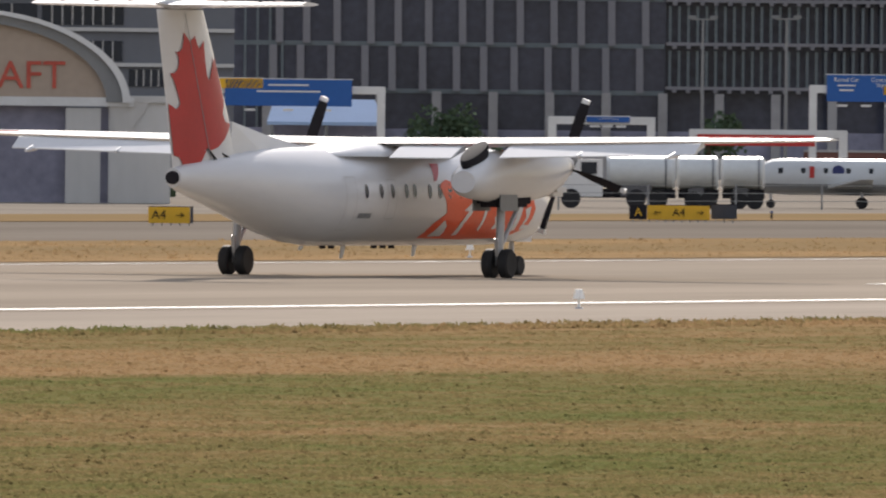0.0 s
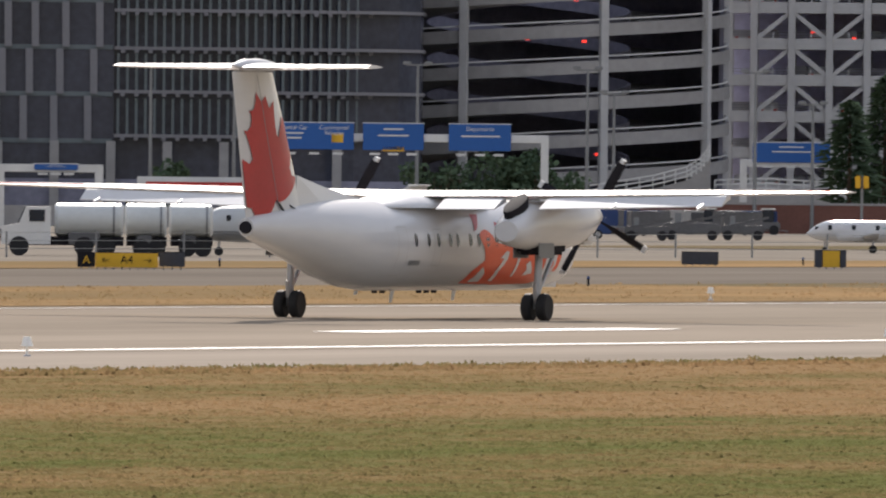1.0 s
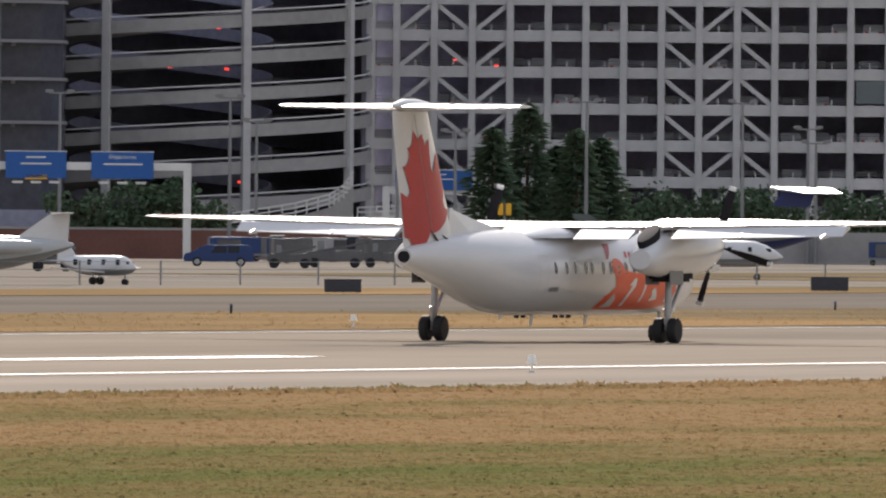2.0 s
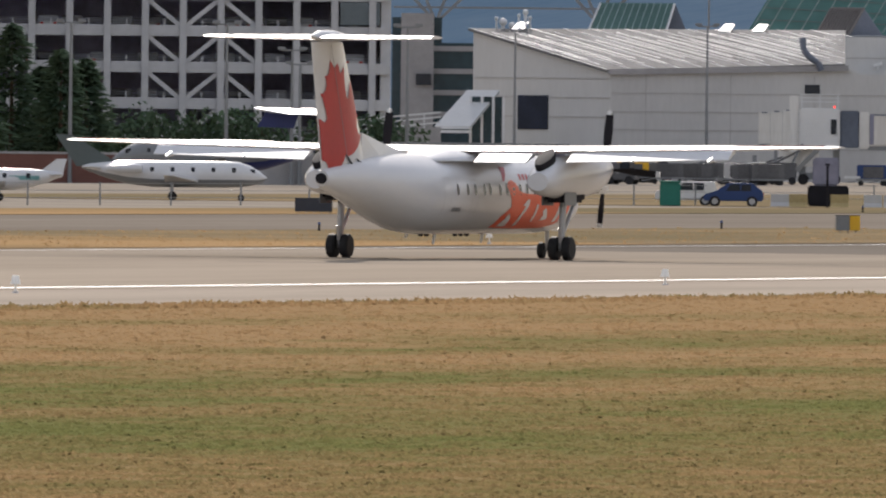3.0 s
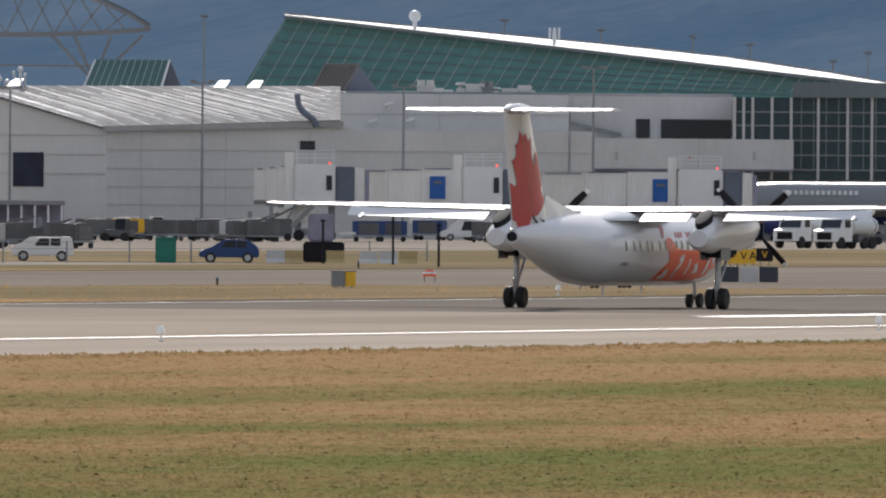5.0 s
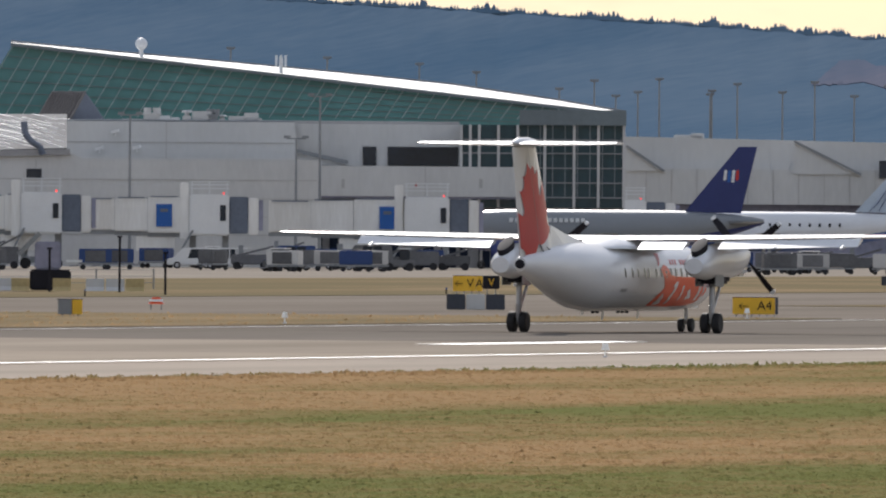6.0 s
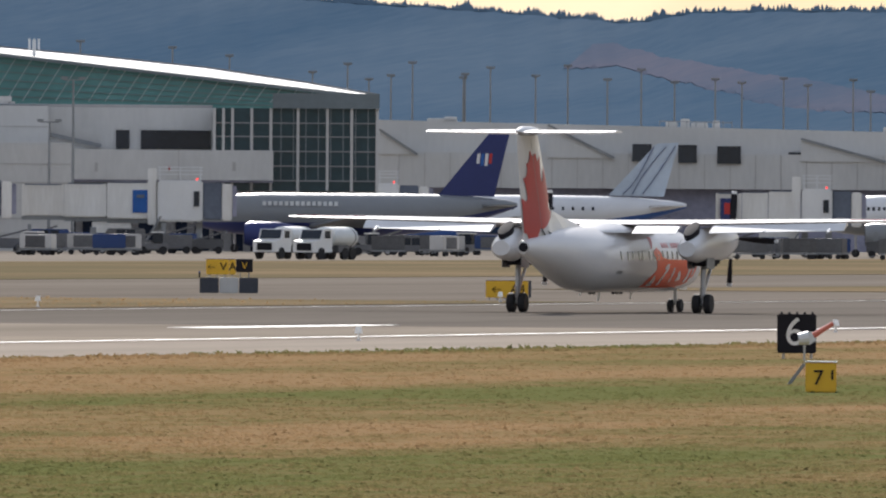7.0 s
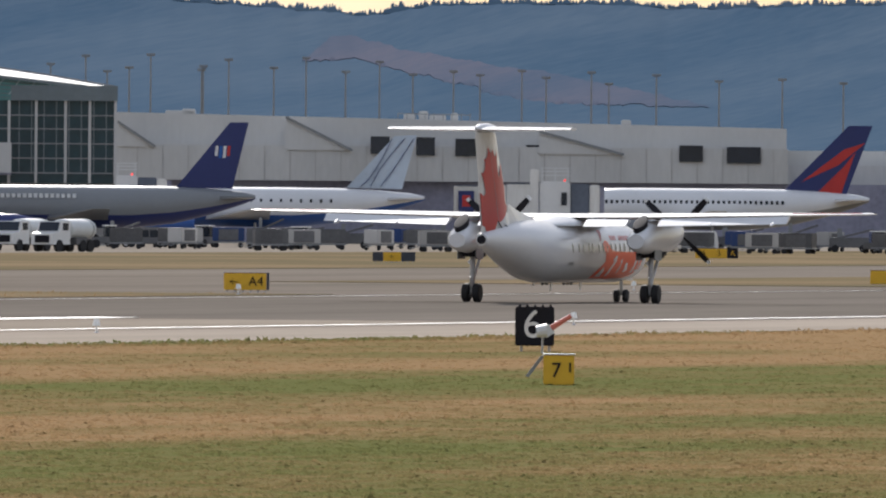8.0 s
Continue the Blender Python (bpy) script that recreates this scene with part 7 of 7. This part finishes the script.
def runway_light(m, first=[]):
    if first:
        return copy_thing(first[0], m)
    ob = thing("runway_light", m, "white-capped runway edge light on a short stem", "runway light", "runway edge lights")
    part("base", tube(nb(), (0, 0, 0), (0, 0, 0.05), 0.1, 0.08, 12), M_STEEL, ob)
    part("stem", tube(nb(), (0, 0, 0.05), (0, 0, 0.24), 0.03, n=8), M_LAMP_CAP, ob)
    part("lens", tube(nb(), (0, 0, 0.24), (0, 0, 0.46), 0.135, 0.085, 12), M_LAMP_CAP, ob, "white glass lens")
    first.append(ob)
    return ob


for y in (282, 342, 403, 459.5, 512, 584, 643, 703, 765):
    runway_light(pose(-171.5, y, 0))
for y in (427, 487, 547, 616, 685, 758, 828, 898, 958):
    runway_light(pose(-236.5, y, 0.05))
for x, y in ((-331, 640), (-331, 700), (-331, 745), (-331, 800), (-333, 880), (-333, 950), (-270, 560), (-270, 620), (-270, 690), (-270, 760), (-272, 820), (-330, 1020), (-330, 1090)):
    ob = thing("taxiway_light", pose(x, y, 0.03), "small dark taxiway edge marker", "taxiway light", "taxiway markers")
    part("stem", tube(nb(), (0, 0, 0), (0, 0, 0.3), 0.05, n=8), M_BLACK, ob)
    part("cap", tube(nb(), (0, 0, 0.3), (0, 0, 0.4), 0.08, 0.04, 8), M_CARBLUE, ob)

fence = thing("apron_fence", pose(0, 0, 0), "low wire fence with grey posts along the apron", "fence")
fp = part("post", tube(nb(), (0, 0, 0), (0, 0, 1.3), 0.05, n=6), M_POLE, fence)
fp.matrix_basis = pose(-372, 860, 0.02)
for i in range(1, 27):
    again(fp, pose(-372 + 0.35 * i, 860 + 10.6 * i, 0.02), fence)
for h in (0.45, 0.85, 1.25):
    part("wire", bar(nb(), (-372, 860, h), (-372 + 0.35 * 26, 860 + 10.6 * 26, h), 0.03, 0.03), M_POLE, fence)

striped = thing("striped_barrier", facing(3240, 1410), "yellow and black striped barrier", "barrier")
part("board", box(nb(), -1.2, 1.2, -0.05, 0.05, 0.15, 1.2, 0.02), M_YELLOW, striped)
for i in range(6):
    x = -1.15 + 0.4 * i
    part("stripe", slab(nb(), [(x, -0.07, 0.18), (x + 0.2, -0.07, 0.18), (min(1.18, x + 0.5), -0.07, 1.17), (x + 0.3, -0.07, 1.17)], (0, 0.02, 0)), M_BLACK, striped)
for x in (-0.9, 0.9):
    part("foot", box(nb(), x - 0.1, x + 0.1, -0.4, 0.4, 0, 0.15), M_POLE, striped)
green = thing("portable_toilet", facing(3707, 1140), "green plastic portable cabin", "cabin")
part("cabin", box(nb(), -0.62, 0.62, -0.6, 0.6, 0.05, 1.4, 0.05), M_GREENBOX, green)
part("roof", box(nb(), -0.68, 0.68, -0.66, 0.66, 1.4, 1.56, 0.06), M_GREENBOX, green)
part("door", box(nb(), -0.45, 0.45, -0.64, -0.6, 0.1, 1.3), M_GREENBOX, green)
# stands for the jet bridge's drive column, built apart from the bridge
pit = thing("dark_hydrant_stand", facing(3985, 1160), "dark bulk of the jet bridge's drive column beside barriers", "ground equipment")
part("base", box(nb(), -1.2, 1.3, -0.8, 0.8, 0.05, 1.3, 0.1), M_BLACK, pit)
part("mast", box(nb(), -0.9, 0.7, -0.5, 0.5, 1.3, 3.0, 0.1), M_INSIDE, pit)
part("arm", bar(nb(), (-1.9, 0, 2.2), (-0.6, 0, 3.5), 0.3, 0.3), M_POLE, pit)
part("lamp", box(nb(), 1.0, 2.0, -0.2, 0.2, 1.75, 1.9, 0.03), M_GALV, pit)
for x0, mt in ((-2.3, M_FADEDYELLOW), (0.2, M_FADEDYELLOW), (2.2, M_PANELWARM), (-3.4, M_PANELWARM), (3.4, M_PANELWARM), (4.6, M_FADEDYELLOW)):
    b = thing("concrete_barrier", facing(3985, 1150) @ pose(x0, 0, 0), "low weathered concrete traffic barrier", "barrier", "barriers")
    part("barrier", slab(nb(), [(0, -0.3, 0), (0, -0.1, 0.3), (0, -0.08, 0.8), (0, 0.08, 0.8), (0, 0.1, 0.3), (0, 0.3, 0)], (1.1, 0, 0)), mt, b)
barrel = thing("orange_marker", facing(4174, 915), "orange striped taxiway marker on a stand", "marker")
part("cone", tube(nb(), (0, 0, 0.3), (0, 0, 0.62), 0.38, 0.2, 12), M_ORANGE, barrel)
part("band", tube(nb(), (0, 0, 0.42), (0, 0, 0.52), 0.34, 0.29, 12), M_PAINT, barrel)
for x in (-0.25, 0.25):
    part("leg", tube(nb(), (x, 0, 0), (x, 0, 0.32), 0.03, n=6), M_POLE, barrel)
for u, R, h in ((4109, 1130, 4.1), (4190, 1100, 3.0), (3985, 1135, 3.2)):
    p = thing("marker_post", facing(u, R), "thin dark post on the apron edge", "post")
    part("post", tube(nb(), (0, 0, 0), (0, 0, h * 0.8), 0.07, n=8), M_BLACK, p)
    part("cap", box(nb(), -0.15, 0.15, -0.1, 0.1, h * 0.8, h * 0.8 + 0.12), M_BLACK, p)


# ---- road signs, lamp posts and trees ----
def gantry(u0, u1, w, R, panels, label, legs=True, words=()):
    um = (u0 + u1) / 2
    m, X, Z = facing(um, R), lambda u: (u - um) * R / LENS, lambda q: rise(q, R)
    ob = thing("sign_gantry", m, label, "road sign")
    part("beam", box(nb(), X(u0), X(u1), -0.25, 0.25, Z(w + 7), Z(w - 7), 0.03), M_GALV, ob, "white beam")
    for u in ((u0, u1) if legs else (u1,)):
        part("leg", box(nb(), X(u) - 0.3, X(u) + 0.3, -0.3, 0.3, 0, Z(w - 7), 0.04), M_GALV, ob)
    for k, (p0, p1, q0, q1, mt) in enumerate(panels):
        pl = part("panel", box(nb(), X(p0), X(p1), -0.5, -0.3, Z(q1), Z(q0), 0.03), mt, ob, "blue road sign panel" if mt is M_BLUE else "yellow road sign panel")
        part("panel_rim", box(nb(), X(p0) - 0.05, X(p1) + 0.05, -0.45, -0.32, Z(q0), Z(q0) + 0.07), M_GALV, pl)
        if mt is M_BLUE:
            mine = [(t, f, g) for j, t, f, g in words if j == k]
            for t, f, g in mine:
                lettering(t, 0.45, pose(X(p0 + (p1 - p0) * f), -0.51, Z(q0 + (q1 - q0) * g), 90), M_GALV, pl)
            for f0, f1, g in ((0.14, 0.36, 0.36), (0.16, 0.34, 0.54)) if len(mine) > 1 else ((0.2, 0.82, 0.42),) if mine else ((0.34, 0.66, 0.18), (0.25, 0.75, 0.42)):
                part("text_bar", box(nb(), X(p0 + (p1 - p0) * f0), X(p0 + (p1 - p0) * f1), -0.53, -0.5, Z(q0 + (q1 - q0) * (g + 0.06)), Z(q0 + (q1 - q0) * g)), M_GALV, pl, "white bar of lettering")
            for f in (0.2, 0.5, 0.8):
                u = p0 + (p1 - p0) * f
                part("sign_lamp", box(nb(), X(u - 9), X(u + 9), -1.1, -0.5, Z(q1 + 9), Z(q1 + 5)), M_GALV, pl)
    return ob


gantry(1436, 1938, -68, 1450, [(1460, 1600, -93, -46, M_BLUE), (1616, 1724, -93, -46, M_BLUE), (1768, 1878, -93, -46, M_BLUE), (1650, 1690, -53, -44, M_YELLOW), (1560, 1582, -75, -58, M_YELLOW)], "white overhead gantry with blue direction signs", words=((0, "Rental Car", 0.25, 0.18), (0, "Commercial", 0.75, 0.18), (0, "Vehicles", 0.75, 0.38), (2, "Departures", 0.5, 0.18)))
gantry(380, 672, -57, 1400, [(395, 620, -75, -28, M_BLUE), (385, 463, -76, -58, M_YELLOW)], "white overhead gantry with a wide blue sign", False)
gantry(2290, 2450, -30, 1560, [(2306, 2443, -66, -31, M_BLUE)], "blue overhead road sign before the car park")
gantry(975, 1150, -8, 1350, [(1035, 1112, -15, -5, M_BLUE)], "white height-limit portal with a small sign")
gantry(1225, 1490, 12, 1300, [(1232, 1440, 14, 34, M_RED)], "white portal with a long red banner")
cp = thing("forecourt_shelter", facing(575, 1420), "pale blue sloping shelter roof", "shelter")
part("roof", slab(nb(), [(-4.4, 0, 4.0), (4.4, 0, 4.0), (3.6, 3, 5.7), (-3.9, 3, 5.7)], (0, 0, 0.25)), mat("pale blue sheet", (0.30, 0.42, 0.62), 0.4, vary=0.06), cp)
for x in (-4, 0, 4):
    part("post", tube(nb(), (x, 0.3, 0), (x, 0.3, 4.1), 0.12, n=8), M_POLE, cp)
part("back_wall", box(nb(), -4, 4, 3, 3.2, 0, 5.4), M_INSIDE, cp)
sg = thing("traffic_signal", facing(2500, 1400), "yellow traffic signal heads on a post", "traffic signal")
part("post", tube(nb(), (0, 0, 0), (0, 0, 4.6), 0.1, n=8), M_POLE, sg)
for x in (-0.3, 0.3):
    part("head", box(nb(), x - 0.2, x + 0.2, -0.3, 0.1, 3.7, 4.6, 0.05), M_YELLOW, sg)


def lamp_post(u, R, w_top, style=0):
    ob = thing("lamp_post", facing(u, R), "tall grey lamp post with floodlight heads" if style else "tall grey lamp post with twin heads", "lamp post", "lamp posts")
    z = rise(w_top, R)
    part("pole", tube(nb(), (0, 0, 0), (0, 0, z), 0.17, 0.09, 8), M_POLE, ob)
    wide = 0.5 if style else 0.9
    part("arm", box(nb(), -wide, wide, -0.06, 0.06, z - 0.1, z + 0.02), M_POLE, ob)
    for x in (-0.85, 0.85) if not style else (-0.42, -0.14, 0.14, 0.42):
        half = 0.11 if style else 0.32
        part("head", box(nb(), x - half, x + half, -0.3, 0.2, z - 0.02, z + 0.25, 0.05), M_POLE, ob)
    return ob


for u, w in ((1388, -192), (1712, -198), (2013, -192), (2310, -190), (2644, -190), (2060, -150), (2412, -135), (2920, -190), (3050, -120), (3240, -188), (3036, -145), (1240, -190)):
    lamp_post(u, 1500, w)
for u, w in ((3430, -182), (3770, -195), (4126, -190), (4420, -150), (4462, -225)):
    lamp_post(u, 1790, w)
for u, w in ((3772, -312), (4303, -308), (4474, -292), (4637, -282), (4738, -268), (4885, -240), (4947, -255), (5024, -235), (5062, -258), (5152, -232), (4985, -228), (5200, -250), (5155, -238), (5280, -236), (5337, -254), (5407, -230), (5467, -248), (5526, -226), (5598, -232), (5645, -226), (5719, -234), (5762, -222), (5842, -232), (5873, -212), (5957, -228), (6068, -218), (6180, -222), (6288, -216), (6400, -222)):
    lamp_post(u, 2400, w, 1)


def conifer(m, high, wide, seed):
    ob = thing("conifer_tree", m, "dark green conifer with ragged branches", "tree", "trees before the car park")
    part("trunk", tube(nb(), (0, 0, 0), (0, 0, high * 0.95), 0.28, 0.04, 8), M_BARK, ob)
    r = random.Random(seed)
    bm = nb()
    for i in range(1100):
        f = r.random() ** 0.9
        z = high * (0.08 + 0.92 * f)
        a = r.random() * 2 * math.pi
        lobe = 1 + 0.28 * math.sin(3 * a + 9 * f + seed) + 0.2 * math.sin(23 * f + 2 * a)
        rad = wide * 1.15 * (1 - f) ** 0.62 * lobe * (0.3 + 0.7 * r.random()) + 0.1
        c = Vector((rad * math.cos(a), rad * math.sin(a), z - 0.25 * rad))
        s = 0.2 + 0.34 * r.random()
        t = Vector((math.cos(a), math.sin(a), -0.35 + 0.5 * r.random())) * s * 1.8
        n = Vector((-math.sin(a), math.cos(a), 0.3 * r.random())) * s
        up = Vector((0, 0, 0.25 * s))
        vs = [bm.verts.new(c - n * 0.6 - t * 0.3), bm.verts.new(c + n * 0.6 - t * 0.3 + up), bm.verts.new(c + t)]
        bm.faces.new(vs)
        vs = [bm.verts.new(c - up - t * 0.4), bm.verts.new(c + up * 1.6 - t * 0.2), bm.verts.new(c + t * 0.8 + n * 0.3)]
        bm.faces.new(vs)
    part("crown", bm, M_LEAF, ob, "crown of drooping needle sprays")
    return ob


def bush(m, high, wide, seed, label="leafy dark green shrub", name="shrub"):
    ob = thing(name, m, label, "shrub" if name == "shrub" else "tree", "shrubs")
    r = random.Random(seed)
    bm = nb()
    for i in range(5):
        tube(bm, (0, 0, 0), (r.uniform(-0.4, 0.4) * wide, r.uniform(-0.3, 0.3) * wide, high * 0.7), 0.12, 0.03, 6)
    part("trunk", bm, M_BARK, ob)
    bm = nb()
    lobes = [(r.uniform(-0.7, 0.7) * wide, r.uniform(-0.5, 0.5) * wide, high * r.uniform(0.35, 0.78), wide * r.uniform(0.3, 0.5)) for i in range(9)]
    for i in range(900):
        x, y, z, q = r.choice(lobes)
        d = Vector((r.gauss(0, 1), r.gauss(0, 1), r.gauss(0, 1))).normalized() * q * r.uniform(0.6, 1.05)
        c = Vector((x, y, z)) + d
        if c.z < 0.05:
            continue
        s = 0.12 + 0.2 * r.random()
        a, b = Vector((r.gauss(0, 1), r.gauss(0, 1), r.gauss(0, 1))).normalized() * s, Vector((r.gauss(0, 1), r.gauss(0, 1), r.gauss(0, 1))).normalized() * s
        bm.faces.new([bm.verts.new(c - a), bm.verts.new(c + b), bm.verts.new(c + a), bm.verts.new(c - b)])
    part("crown", bm, M_LEAF, ob, "crown of small leaves")
    return ob


for i, (u, w, wide) in enumerate(((2478, -140, 2.6), (2540, -185, 2.9), (2592, -110, 2.5), (2627, -140, 2.7), (2672, -125, 2.6))):
    conifer(facing(u, 1540 + 6 * (i % 3)), rise(w, 1540), wide, 30 + i)
for i, (u, w, wide) in enumerate(((2760, -40, 4.0), (2830, -30, 4.0), (2900, -25, 3.6), (2960, -48, 4.2), (3030, -35, 4.0), (3100, -52, 4.2), (3160, -50, 4.0), (3205, -30, 3.4), (2560, -30, 4.5), (2640, -20, 4.5), (2720, -28, 4.2))):
    bush(facing(u, 1580), rise(w, 1580), wide, 50 + i)
for i, (u, w, wide) in enumerate(((1745, -35, 3.2), (1800, -45, 3.6), (1860, -50, 3.6), (1920, -58, 3.4), (1955, -30, 3.0), (780, -45, 3.4), (1255, -40, 3.2), (840, -20, 3.0))):
    bush(facing(u, 1560), rise(w, 1560), wide, 70 + i, "leafy tree beside the access road", "road_tree")
bush(facing(268, 985), rise(100, 985), 1.1, 91, "dark shrub by the hangar wall")
for i, u in enumerate((6195, 6215, 6240)):
    bush(facing(u, 2150), rise(-95 - 5 * i, 2150), 2.2, 95 + i, "dark tree beyond the concourse", "far_tree")

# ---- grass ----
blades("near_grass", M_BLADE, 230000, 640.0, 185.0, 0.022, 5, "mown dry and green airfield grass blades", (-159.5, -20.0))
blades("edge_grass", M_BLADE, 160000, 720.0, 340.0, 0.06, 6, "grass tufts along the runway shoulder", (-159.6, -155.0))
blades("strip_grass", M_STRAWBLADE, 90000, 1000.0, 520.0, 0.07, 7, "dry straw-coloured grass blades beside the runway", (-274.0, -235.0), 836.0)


def motions():
    walk(AIRLINER, [(t, pose(-210.4, s, 0)) for t, s in ROLLOUT])
    walk(VAN, [(t, facing(3735 - 123.0 * (t - 3.0), 1155)) for t in (0.0, 2.0, 4.0, 6.0, 8.0)])
    steps = [round(0.1 * i, 1) for i in range(81)]
    for wh, x, y, r in WHEELS:
        walk(wh, [(t, pose(x, y, r, -78.0 * i)) for i, t in enumerate(steps)])
    # blade stand in degrees at some times; in between they run on at an even pace
    stand = ((0.0, 20), (0.5, 79), (1.0, 30), (1.2, 10), (2.3, 8), (2.5, 65), (3.0, 5), (3.5, 50), (4.2, 35), (5.3, 40), (5.5, 5), (6.0, 50), (6.5, 78), (7.0, 3), (7.5, 4), (8.0, 43))
    for hub, sgn in PROPS:
        rows, angle = [], stand[0][1]
        for (t0, a0), (t1, a1) in zip(stand, stand[1:]):
            n = round((t1 - t0) * 10)
            turn = 60.0 * n
            turn += ((a1 - angle - turn) + 45) % 90 - 45
            for i in range(n):
                rows.append((round(t0 + 0.1 * i, 1), angle + turn * i / n))
            angle += turn
        rows.append((8.0, angle))
        walk(hub, [(t, pose(sgn * 3.94, 4.45, 3.08, 0, a)) for t, a in rows])


motions()
